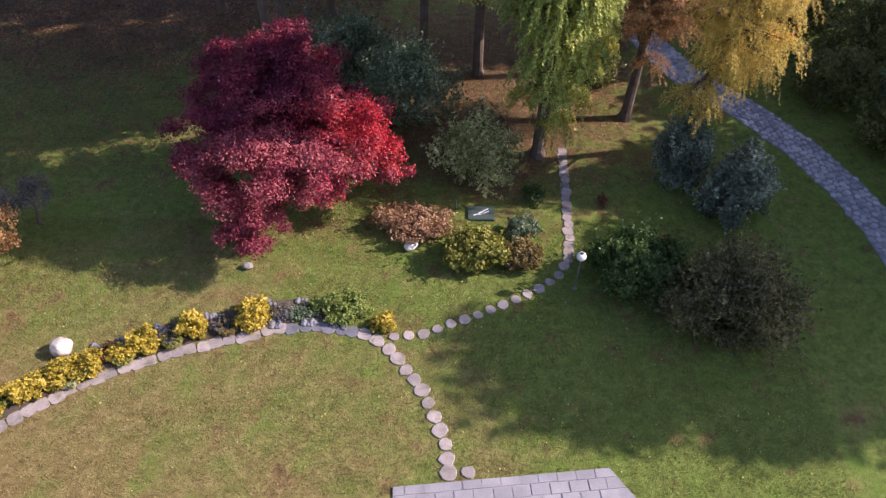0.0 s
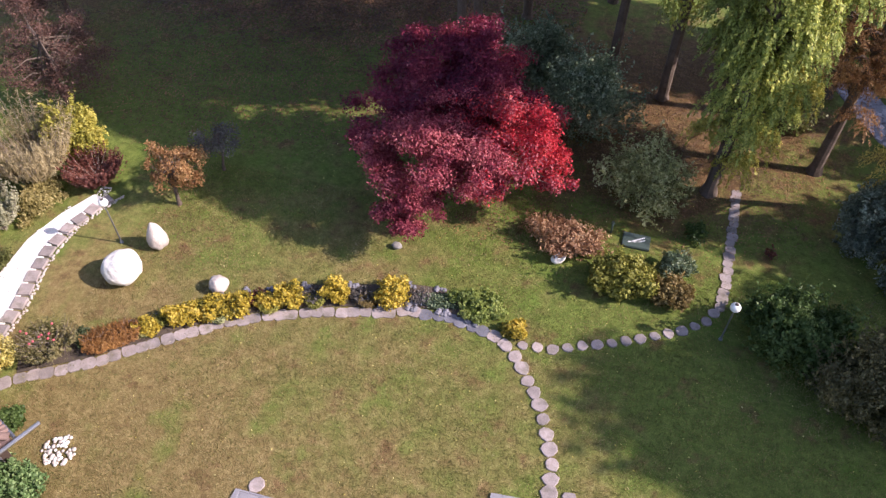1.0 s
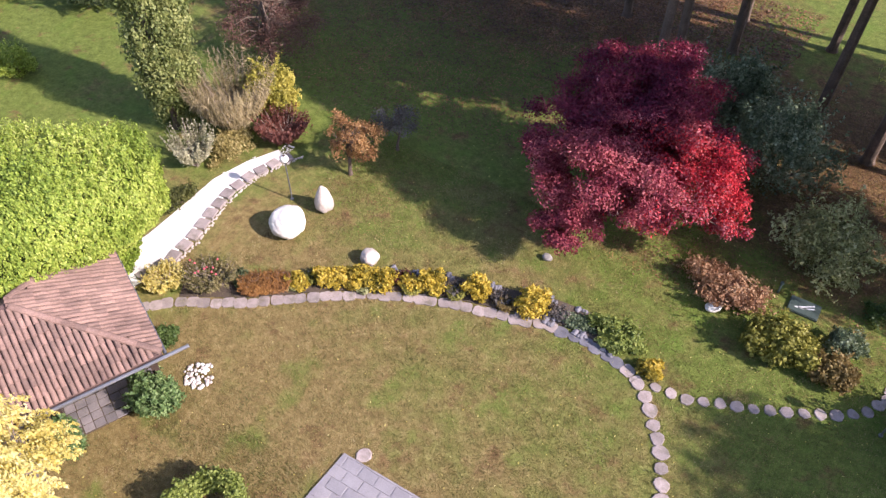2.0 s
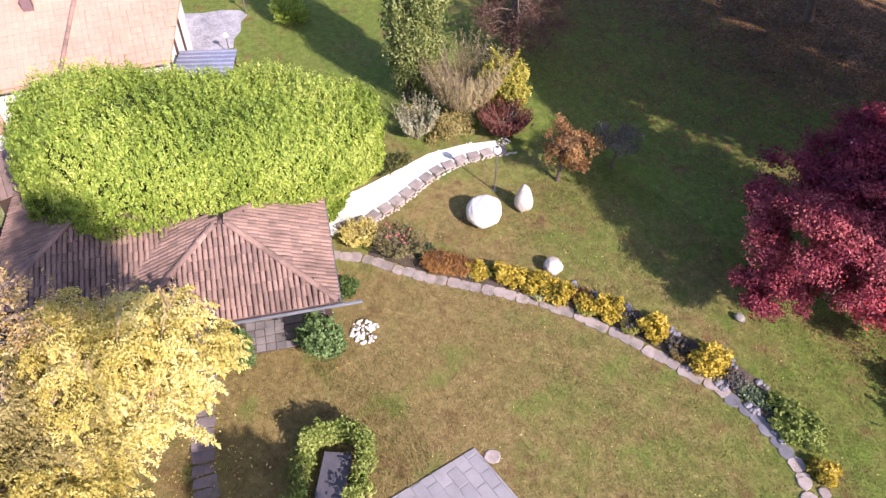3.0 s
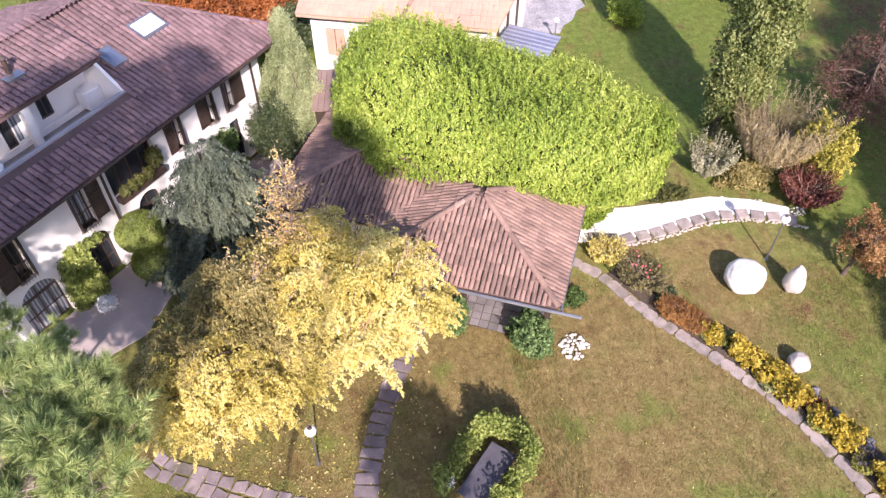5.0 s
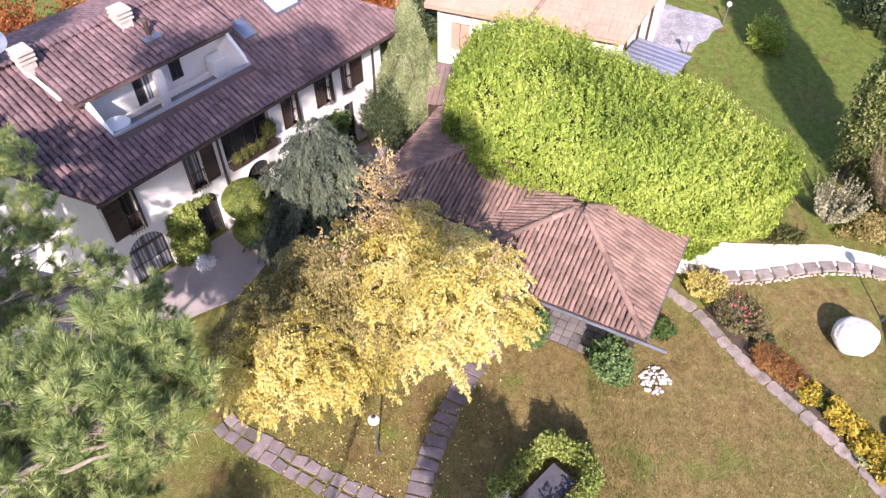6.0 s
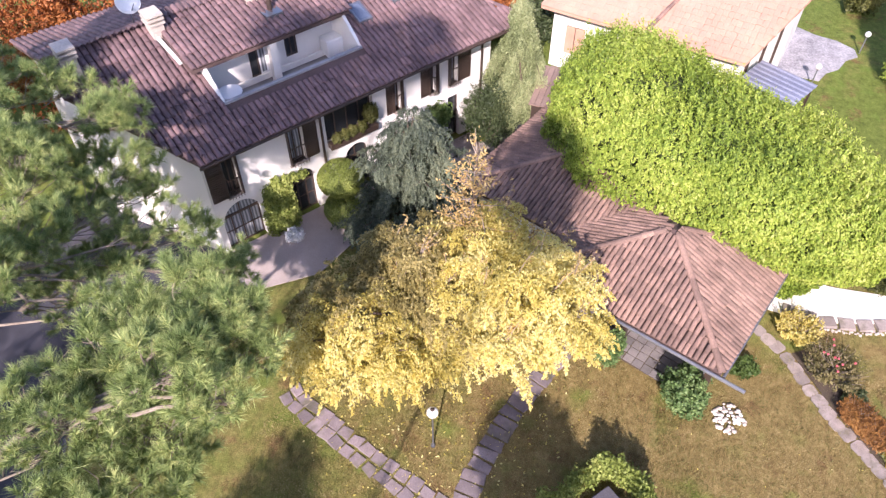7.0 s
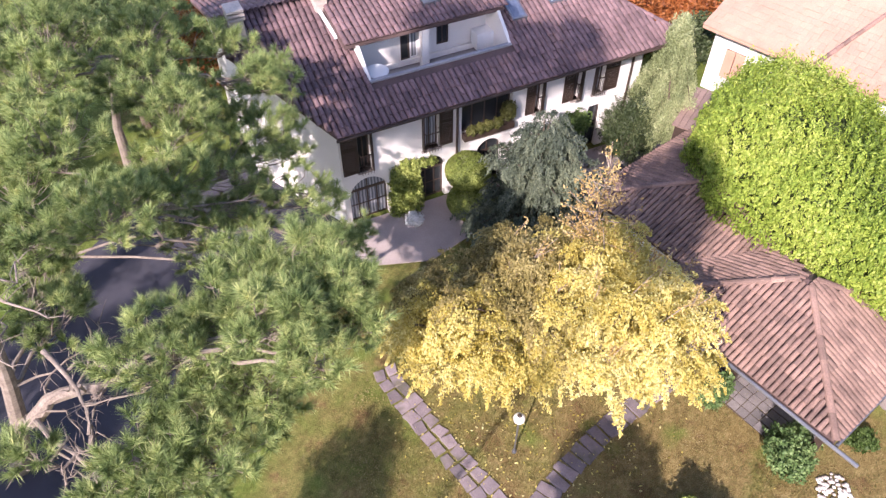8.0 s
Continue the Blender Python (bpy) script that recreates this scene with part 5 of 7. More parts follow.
for x in (1.1, 4.5):
    bm = bmesh.new()
    box(bm, x, x + 0.43, 0.64, 0.7, 0.92, 2.28)
    box(bm, x + 0.47, x + 0.9, 0.64, 0.7, 0.92, 2.28)
    part("shutter", bm, "roof_pink", nb, "faded pink closed shutter")
for k in range(3):
    bm = bmesh.new()
    y = 1.6 + k * 1.2
    box(bm, 8.8 + (y - 0.7) * 0.295, 8.92 + (y - 0.7) * 0.295, y, y + 0.15, 0.1, 3.25)
    part("timber_post", bm, "wood_dark", nb)
bm = bmesh.new()
slab(bm, [(0, 0, 3.3), (9.2, 0, 3.3), (10.86, 5.1, 5.1), (0, 5.1, 5.1)])
slab(bm, [(0, 5.1, 5.1), (10.86, 5.1, 5.1), (10.86, 10.2, 3.3), (0, 10.2, 3.3)])
part("roof", bm, "roof_pink", nb)
sl = math.hypot(5.1, 1.8)
roof_slope(nb, (0, -0.03, 3.3), (10.9, -0.03, 3.3), (0, 1, 1.8 / 5.1), sl, lambda x, s: x < 9.15 + 1.66 * s / sl, "roof_pink", seed=61, col=0.24, arch=0.07, full=0.52)
roof_slope(nb, (10.86, 10.2, 3.3), (0, 10.2, 3.3), (0, -1, 1.8 / 5.1), sl, lambda x, s: True, "roof_pink", seed=62, col=0.24, arch=0.07, full=0.52)
ridge_caps(nb, (0, 5.1, 5.12), (10.8, 5.1, 5.12), "roof_pink")
ridge_caps(nb, (4.9, 0.2, 3.42), (6.3, 5.1, 5.15), "roof_warm", 0.11)
bm = bmesh.new()
box(bm, 3.9, 4.3, 3.6, 4.0, 4.4, 5.2)
part("chimney", bm, "roof_tile", nb)

# low shed with a boarded roof between the annex wing and the neighbour
shed = tagged(empty("garden_shed", pose(-27.75, -1.8, 0, 0, 0, -3)), label="low dark shed with a weathered brown boarded roof", category="shed")
bm = bmesh.new()
box(bm, 0.12, 2.75, 0.1, 2.0, 0, 2.5)
part("wall", bm, "wood_dark", shed)
for k in range(9):
    bm = bmesh.new()
    vs = box(bm, -0.02 * (k % 3), 2.92 + 0.03 * (k % 2), k * 0.24, k * 0.24 + 0.225, 2.52, 2.56)
    for v in vs:
        v.co.z += 0.02 * v.co.y + 0.006 * math.sin(k * 2.1)
    part("roof_board", bm, "shed_board", shed)
shrub("dark_bush", "dark narrow evergreen beside the neighbour's wall", -33.6, -3.2, 1.0, 1.0, 2.6, 7000, 0.14, "dark", 48)

# metal lean-to roof beside it
lean = tagged(empty("lean_to", pose(-29.1, 6.1, 0, 0, 0, 58)), label="bluish grey corrugated metal lean-to", category="shelter")
bm = bmesh.new()
prof = [(k * 0.06, 2.4 + 0.004 * k + (0.045 if k % 5 < 2 else 0.0)) for k in range(32)]
rows = [[bm.verts.new((x, y, z + dz)) for y, z in prof] for x, dz in ((0, 0), (2.55, 0), (2.55, -0.012), (0, -0.012))]
for r0, r1 in zip(rows, rows[1:] + rows[:1]):
    for k in range(31):
        bm.faces.new((r0[k], r1[k], r1[k + 1], r0[k + 1]))
part("roof_sheet", bm, "metal_blue", lean)
for x, y in ((0.1, 0.1), (2.4, 0.1), (0.1, 1.7), (2.4, 1.7)):
    bm = bmesh.new()
    box(bm, x - 0.05, x + 0.05, y - 0.05, y + 0.05, 0, 2.4)
    part("post", bm, "wood_dark", lean)


# ---- trees ----
rng = np.random.default_rng(3)
mb = many_blobs(rng, (-6.0, 20.8, 3.5), (4.7, 3.7, 2.3), 190, 0.62, 0.5) + many_blobs(rng, (-6.9, 17.8, 2.0), (1.7, 1.2, 0.8), 26, 0.42, 0.6) + many_blobs(rng, (-6.4, 23.2, 4.8), (2.9, 2.2, 1.4), 50, 0.6, 0.5) + many_blobs(rng, (-2.0, 20.6, 2.6), (1.1, 1.2, 0.8), 16, 0.42, 0.6)
maple = tagged(empty("maple_tree"), label="spreading Japanese maple with crimson autumn leaves", category="tree")
rng = np.random.default_rng(2)
bm = bmesh.new()
branches(bm, rng, (-6.2, 21.2, 0), (-6.3, 21.4, 3.4), mb, 0.2, 0.15)
part("trunk", bm, "bark_pale", maple)
pp, nn = cluster_points(rng, mb, 210000, 0.9)
pp[:, 2] = np.maximum(pp[:, 2], 0.03)
lv = leaf_quads(rng, pp, nn + [0, 0, 0.4], 0.105, 0.7, 0.5, 0.2)
# purple shade, rosy half-light and scarlet sun are put into the leaf colours
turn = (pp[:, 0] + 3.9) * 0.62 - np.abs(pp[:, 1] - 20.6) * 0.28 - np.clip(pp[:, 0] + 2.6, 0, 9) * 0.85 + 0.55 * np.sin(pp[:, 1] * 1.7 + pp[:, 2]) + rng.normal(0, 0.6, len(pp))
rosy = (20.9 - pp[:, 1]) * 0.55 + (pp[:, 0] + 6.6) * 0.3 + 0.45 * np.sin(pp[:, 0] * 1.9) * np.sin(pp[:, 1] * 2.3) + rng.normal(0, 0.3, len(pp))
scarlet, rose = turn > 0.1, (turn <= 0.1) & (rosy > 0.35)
quads("crown", lv[~scarlet & ~rose], 4, "maple", maple, "purple-crimson leaves toned as shaded")
quads("rosy_leaves", lv[rose], 4, "maple_half_lit", maple, "rose-red leaves toned as half lit")
quads("scarlet_leaves", lv[scarlet], 4, "maple_sunlit", maple, "scarlet leaves toned as sunlit")

# golden tree: two lobes of arching, hanging sprays and a thin leader
rng = np.random.default_rng(4)
golden = tagged(empty("golden_tree"), label="broad drooping tree with bright yellow autumn leaves", category="tree")
LOBES = [(-12.3, -4.0, 2.6, 1.3, 1.4, 1.3), (-13.9, -0.3, 2.9, 1.3, 1.5, 1.5), (-13.6, -2.2, 3.0, 1.2, 1.2, 1.2)]
for (cx, cy, cz, rx, ry, rz), count in (((-12.3, -4.0, 2.9, 1.75, 1.9, 1.6), 19), ((-14.0, -0.3, 3.3, 1.7, 2.0, 2.0), 23), ((-14.3, -3.0, 3.6, 1.3, 1.5, 1.3), 10), ((-15.0, -1.5, 4.3, 0.9, 0.9, 1.2), 8)):
    for k in range(count):
        z = 1 - 1.25 * (k + 0.5) / count
        a = k * 2.4 + rng.uniform(-0.3, 0.3)
        q = math.sqrt(max(0.0, 1 - z * z))
        LOBES.append((cx + rx * q * math.cos(a), cy + ry * q * math.sin(a), cz + rz * z, 0.5, 0.5, 0.32))
LOBES += [(-12.9, -2.1, 3.5, 0.8, 0.9, 0.6), (-12.5, -1.7, 3.1, 0.7, 0.7, 0.5), (-12.6, -2.6, 3.2, 0.7, 0.7, 0.5)]
lv, lines, p0 = sprays(rng, LOBES, 2450, 118, 1.0, 0.098, 0.7, 0.09)
lv[..., 2] = np.maximum(lv[..., 2], 0.9 + 0.5 * rng.random((len(lv), 1, 1)))
# Upper sprays on the house side: dull leaves with shade put into the olive.
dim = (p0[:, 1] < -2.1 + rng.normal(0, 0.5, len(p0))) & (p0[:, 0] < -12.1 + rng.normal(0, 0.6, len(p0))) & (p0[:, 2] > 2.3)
quads("crown", lv[~dim].reshape(-1, 4, 3), 4, "yellow", golden)
quads("dull_crown", lv[dim].reshape(-1, 4, 3), 4, "olive_straw", golden, "dull olive-straw upper leaves with shade in their tone")
bm = bmesh.new()
limb(bm, [(-13.6, -2.2, -0.1), (-13.55, -2.2, 0.3), (-13.8, -2.1, 2.0), (-14.6, -2.0, 4.2), (-15.3, -1.9, 6.0), (-15.5, -1.9, 7.9)], [0.24, 0.17, 0.14, 0.1, 0.045, 0.012], 9)
for l in LOBES[:3] + LOBES[3::5]:
    limb(bm, [(-13.8, -2.1, 1.9), ((l[0] - 13.8) / 2, (l[1] - 2.1) / 2, (l[2] + 2.3) / 2), l[:3]], [0.09, 0.06, 0.03], 6)
for k in range(0, len(lines), 9):
    limb(bm, [tuple(q) for q in lines[k]], [0.014, 0.01, 0.004], 4)
part("trunk", bm, "bark", golden)
bm = bmesh.new()
tips = []
for k in range(56):
    z = rng.uniform(4.6, 7.6)
    c = Vector((-15.0 - 0.2 * (z - 4.8), -1.95, z))
    a = rng.uniform(0, math.tau)
    r = (8.2 - z) * rng.uniform(0.2, 0.46)
    e = c + Vector((math.cos(a) * r, math.sin(a) * r, rng.uniform(0.25, 0.6)))
    limb(bm, [c, c.lerp(e, 0.5) + Vector((0, 0, -0.05)), e], [0.02, 0.013, 0.005], 4)
    for j in range(34):
        if z < 6.6 or j < 11:
            tips.append(c.lerp(e, rng.uniform(0.15, 1.0)) + Vector(rng.normal(0, 0.075, 3)))
# loose shoots standing out of the crown on the house side
for k in range(70):
    l = LOBES[3 + int(rng.integers(19, 60))]
    if l[2] < 3.6:
        continue
    c = Vector(l[:3])
    e = c + Vector((rng.uniform(-0.7, 0.1), rng.uniform(-0.35, 0.6), rng.uniform(0.5, 1.1)))
    limb(bm, [(-14.75, -2.0, 4.4), Vector((-14.75, -2.0, 4.2)).lerp(c, 0.6), c, c.lerp(e, 0.5) + Vector((0, 0, 0.08)), e], [0.035, 0.028, 0.02, 0.013, 0.005], 4)
    for j in range(26):
        tips.append(c.lerp(e, rng.uniform(0.3, 1.0)) + Vector(rng.normal(0, 0.07, 3)))
part("leader", bm, "bark_pale", golden)
tips = np.array(tips)
quads("leader_leaves", leaf_quads(rng, tips, np.tile([0.3, 0, 0.7], (len(tips), 1)), 0.11, 0.8, 0.42, 0.3), 4, "pale_gold", golden, "sparse pale orange-yellow leaves")

# clipped hedge: a rounded block of shoots over a dark core
rng = np.random.default_rng(9)
HC, HA = Vector((-21.6, 5.15, 0)), radians(69)
hedge = tagged(empty("hedge"), label="large clipped bright green laurel hedge", category="hedge")
HR = (6.3, 3.2, 3.58)
n = 170000
d = rng.uniform(-1, 1, (n * 2, 3))
d = d[np.linalg.norm(d, axis=1) < 1.25][:n]
n = len(d)
plan = (np.abs(d[:, 0]) ** 2.3 + np.abs(d[:, 1]) ** 2.3) ** (3.0 / 2.3)
s = d / ((plan + np.abs(d[:, 2]) ** 3.0) ** (1 / 3.0))[:, None]
q = s * np.array(HR)
wob = 1 + 0.05 * np.sin(q[:, 0] * 1.7 + 1) * np.sin(q[:, 2] * 1.9) + 0.03 * np.sin(q[:, 0] * 5.1) * np.sin(q[:, 1] * 4.3 + q[:, 2] * 3.7)
q *= (wob * (1 - 0.08 * rng.random(n) ** 1.5))[:, None]
q[:, 2] *= 1 - 0.15 * q[:, 0] / 6.3
q[:, 2] += np.clip(q[:, 2] / 3.0, 0, 1) * (0.45 * np.exp(-((q[:, 0] + 4.0) / 1.5) ** 2) - 0.75 / (1 + np.exp(-(q[:, 0] + 2.2) * 1.6)) + 0.12 * np.sin(q[:, 0] * 2.1) * np.sin(q[:, 1] * 1.6))
# the end by the gravel is cut in towards the ground
cut = np.clip(q[:, 0] / 6.4, 0, 1) * np.clip(-q[:, 2] / 2.0 + 0.2, 0, 1)
q[:, 1] = np.where(q[:, 1] < 0, q[:, 1] * (1 - 0.7 * cut), q[:, 1])
q[:, 0] *= 1 - 0.16 * cut
q[:, 1] = np.where((q[:, 1] < 0) & (q[:, 0] < 0), q[:, 1] * (1 + 0.14 * np.clip(-q[:, 0] / 3, 0, 1)), q[:, 1])
nrm = np.sign(s) * np.abs(s) ** 1.8 / np.array(HR)
nrm /= np.linalg.norm(nrm, axis=1, keepdims=True)
c, sn = math.cos(HA), math.sin(HA)
rot = np.array([[c, sn, 0], [-sn, c, 0], [0, 0, 1]])
pos, nrm = q @ rot + np.array([HC.x, HC.y, 2.95]), nrm @ rot
# upright shoots of leaves over the clipped face
NS, PER = 15500, 18
grow = nrm[:NS] * 0.5 + np.array([0, 0, 0.85]) + rng.normal(0, 0.14, (NS, 3))
tall = rng.uniform(0.16, 0.42, NS) * np.where(nrm[:NS, 2] > 0.6, 1.25, 1.0)
u = rng.random((NS, PER))
sh = (pos[:NS, None, :] - nrm[:NS, None, :] * 0.12 + grow[:, None, :] * (u * tall[:, None])[..., None] + rng.normal(0, 0.035, (NS, PER, 3))).reshape(-1, 3)
sn_ = np.repeat(nrm[:NS] + rng.normal(0, 0.25, (NS, 3)), PER, 0)
lc = np.concatenate([leaf_quads(rng, pos[NS:NS + 84000], nrm[NS:NS + 84000], 0.128, 0.55, 0.5, -0.5), leaf_quads(rng, sh, sn_, 0.108, 0.5, 0.42, -0.8)])
lc[:, :, 2] = np.maximum(lc[:, :, 2], 0.01)
quads("foliage", lc, 4, "lime", hedge)
bm = bmesh.new()
bmesh.ops.create_icosphere(bm, subdivisions=4, radius=1)
for v in bm.verts:
    f = 0.85 / (((abs(v.co.x) ** 2.3 + abs(v.co.y) ** 2.3) ** (3.0 / 2.3) + abs(v.co.z) ** 3.0) ** (1 / 3.0))
    w = Vector((v.co.x * f * HR[0], v.co.y * f * HR[1], v.co.z * f * HR[2]))
    w.z *= 1 - 0.15 * w.x / 6.3
    w.z -= max(0, min(1, w.z / 3)) * 0.75 / (1 + math.exp(-(w.x + 2.2) * 1.6))
    cut = max(0, min(1, w.x / 6.4)) * max(0, min(1, 0.2 - w.z / 2))
    w = Vector((w.x * (1 - 0.16 * cut), w.y * (1 - 0.7 * cut) if w.y < 0 else w.y, w.z))
    v.co = Vector((w.x * c - w.y * sn + HC.x, w.x * sn + w.y * c + HC.y, max(0.0, w.z + 2.95)))
part("core", bm, "twigs", hedge)


# pines: tufts of long needles at the ends of crooked limbs
def needle_tufts(rng, centers, dirs, length, per):
    """Brushes: needles set all along the last hand's breadths of each shoot, slanting forward."""
    n = len(centers)
    ax = np.repeat(dirs, per, 0)
    d = ax * 0.8 + rng.normal(0, 0.42, (n * per, 3))
    d /= np.linalg.norm(d, axis=1, keepdims=True)
    side = np.cross(d, rng.normal(0, 1, (n * per, 3)))
    side /= np.linalg.norm(side, axis=1, keepdims=True) + 1e-9
    L = length * rng.uniform(0.7, 1.15, (n * per, 1))
    base = np.repeat(centers, per, 0) - ax * rng.uniform(0, 0.14, (n * per, 1))
    w = 0.007
    return np.stack([base - side * w, base + side * w, base + d * L + side * w * 0.3], 1)


def crooked(rng, a, b, sag, wander, count=6):
    """Points of a branch from a to b that wanders and sags."""
    a, b = Vector(a), Vector(b)
    out = [a]
    for k in range(1, count):
        f = k / count
        out.append(a.lerp(b, f) + Vector((rng.normal(0, wander), rng.normal(0, wander), rng.normal(0, wander * 0.6) - sag * math.sin(f * math.pi))))
    return out + [b]


def taper(r0, r1, n):
    return [r0 + (r1 - r0) * (k / (n - 1)) ** 0.8 for k in range(n)]


def pine(label, base, waypoints, r0, groups, seed, per=64, length=0.27, bare=0, boughs=()):
    rng = np.random.default_rng(seed)
    t = tagged(empty("pine_tree"), label=label, category="tree", group="pines beside the drive")
    bm = bmesh.new()
    pts = [base] + waypoints
    limb(bm, pts, taper(r0, r0 * 0.3, len(pts)), 10)
    stems = [Vector(p) for p in pts[1:]]
    for line, ra, rb in boughs:
        fine = []
        for p, q in zip(line, line[1:]):
            fine += [Vector(p).lerp(Vector(q), f) + Vector(rng.normal(0, ra * 0.16, 3)) for f in (0, 0.5)]
        fine.append(Vector(line[-1]))
        rr = taper(ra, rb, len(fine))
        limb(bm, fine, [r * rng.uniform(0.88, 1.14) for r in rr], 9)
        stems += [Vector(p) for p in line[1:]]
    for k in range(bare):
        p = stems[k % len(stems)] + Vector(rng.normal(0, 0.06, 3))
        d = Vector((rng.normal(-0.2, 0.7), rng.normal(0, 0.7), rng.uniform(-0.6, 0.3)))
        line = [p]
        for j in range(5):
            line.append(line[-1] + d * rng.uniform(0.16, 0.36) + Vector((rng.normal(0, 0.12), rng.normal(0, 0.12), rng.normal(-0.05, 0.1))))
        limb(bm, line, [0.04, 0.03, 0.024, 0.018, 0.012, 0.004], 6)
        for q in line[1:5]:
            for j in range(2):
                e = q + Vector(rng.normal(0, 0.25, 3))
                limb(bm, [q, q.lerp(e, 0.5) + Vector((rng.normal(0, 0.04), 0, 0.04)), e], [0.011, 0.008, 0.003], 4)
    tufts, dirs = [], []
    for (cx, cy, cz, rx, ry, rz, n) in groups:
        ctr = Vector((cx, cy, cz))
        start = min(stems, key=lambda p: (p - ctr).length + max(0, p.z - ctr.z))
        hub = ctr - Vector((0, 0, rz * 0.45))
        line = crooked(rng, start, hub, 0.15, 0.13)
        limb(bm, line, taper(min(0.06, r0 * 0.2), 0.02, len(line)), 7)
        subs = []
        for k in range(max(8, n // 9)):
            u = Vector(rng.normal(0, 1, 3)).normalized() * rng.uniform(0.35, 1.0)
            e = ctr + Vector((u.x * rx, u.y * ry, u.z * rz))
            f = line[-1 - k % 3]
            sub = crooked(rng, f, e, 0.1, 0.06, 4)
            limb(bm, sub, taper(0.02, 0.007, len(sub)), 5)
            subs.append((e, (e - f).normalized()))
        for k in range(int(n * 0.62)):
            e, way = subs[k % len(subs)]
            u = Vector(rng.normal(0, 1, 3)).normalized()
            u.z = abs(u.z) * 0.7 - 0.1
            g = (way * 0.5 + u * 0.8 + Vector((0, 0, 0.45))).normalized()
            p = e + g * rng.uniform(0.1, 0.4)
            tufts.append(p)
            dirs.append(g)
            if k % 2 == 0:
                limb(bm, [e, e.lerp(p, 0.5) - Vector((0, 0, 0.03)), p], [0.011, 0.009, 0.006], 4)
    part("trunk", bm, "bark_pale", t)
    quads("needles", needle_tufts(rng, np.array(tufts), np.array(dirs), length, per), 3, "pine", t)


LEANING_HIGH = [(-6.3, -6.6, 8.0, 1.45, 1.35, 0.9, 500), (-5.3, -7.3, 8.2, 1.2, 1.2, 0.75, 340), (-5.95, -5.45, 7.5, 1.4, 1.05, 0.8, 390), (-4.35, -5.55, 7.6, 1.25, 1.15, 0.8, 360), (-3.55, -6.5, 7.6, 1.05, 1.05, 0.7, 270), (-7.1, -6.7, 8.8, 1.1, 1.1, 0.7, 320), (-6.4, -4.9, 9.6, 0.95, 0.95, 0.6, 300), (-6.2, -4.1, 9.1, 0.8, 0.8, 0.5, 170)]
LEANING_LOW = [(-2.7, -8.4, 7.4, 0.7, 0.7, 0.5, 70), (-5.3, -11.2, 6.9, 1.0, 1.0, 0.6, 220), (-6.3, -12.6, 7.0, 1.0, 1.0, 0.7, 240), (-7.6, -4.8, 9.4, 0.7, 0.7, 0.45, 200), (-7.2, -4.2, 9.0, 0.5, 0.5, 0.33, 120), (-8.1, -5.6, 9.4, 0.7, 0.7, 0.45, 200)]
TRUNK = [(-3.4, -14.2, -0.1), (-3.5, -12.8, 2.3), (-3.6, -11.65, 4.4), (-3.8, -11.0, 6.4), (-3.95, -10.5, 8.2), (-4.2, -9.95, 10.0)]
BOUGH = [(-3.72, -10.8, 5.2), (-4.07, -10.45, 5.8), (-4.42, -9.85, 6.2), (-4.66, -9.0, 6.6), (-5.0, -8.7, 6.9), (-5.66, -8.25, 7.3), (-6.05, -7.5, 7.9), (-5.4, -6.7, 8.5)]
BOUGHS = [([TRUNK[2], *BOUGH], 0.2, 0.06), ([(-4.4, -9.95, 7.6), (-4.3, -9.35, 7.5), (-4.15, -8.8, 7.4), (-3.95, -8.35, 7.4), (-3.6, -7.85, 7.3), (-3.2, -7.4, 7.2)], 0.06, 0.02),
          ([BOUGH[0], (-3.35, -9.15, 6.5), (-3.34, -8.5, 6.5), (-3.26, -7.75, 6.4), (-3.0, -7.0, 6.4)], 0.075, 0.025)]
pine("tall pine with long needles and crooked pale limbs", TRUNK[0], TRUNK[1:], 0.3, LEANING_HIGH + LEANING_LOW, 71, bare=34, boughs=BOUGHS)
DRIVESIDE_HIGH = [(-7.2, -10.8, 8.6, 1.2, 1.2, 0.8, 380), (-6.1, -11.8, 8.6, 1.1, 1.1, 0.8, 320), (-8.3, -13.6, 9.0, 1.4, 1.4, 0.9, 420), (-11.2, -12.6, 8.2, 1.3, 1.3, 0.9, 400), (-9.4, -11.6, 7.6, 1.3, 1.2, 0.9, 380), (-9.6, -11.0, 5.7, 1.1, 1.1, 0.7, 280), (-11.2, -10.5, 5.6, 1.1, 1.1, 0.7, 300), (-12.9, -9.9, 5.2, 0.8, 0.7, 0.5, 70), (-11.4, -11.4, 6.7, 1.1, 1.1, 0.8, 280)]
DRIVESIDE_LOW = [(-12.7, -8.2, 4.0, 0.8, 0.8, 0.5, 130), (-10.2, -9.2, 4.8, 0.9, 0.9, 0.6, 200), (-13.4, -11.3, 6.3, 1.1, 1.0, 0.8, 330), (-12.3, -10.1, 5.8, 0.8, 0.8, 0.5, 60), (-13.3, -9.5, 4.5, 0.6, 0.5, 0.4, 50), (-7.6, -14.4, 8.0, 1.2, 1.2, 0.8, 300), (-11.9, -8.4, 4.9, 0.8, 0.8, 0.5, 150)]
pine("tall pine with long needles beside the drive", (-7.5, -18.5, -0.1), [(-7.4, -16.5, 4.0), (-7.2, -13.5, 6.6), (-8.0, -12.0, 7.6)], 0.26,
     DRIVESIDE_HIGH + DRIVESIDE_LOW, 72)
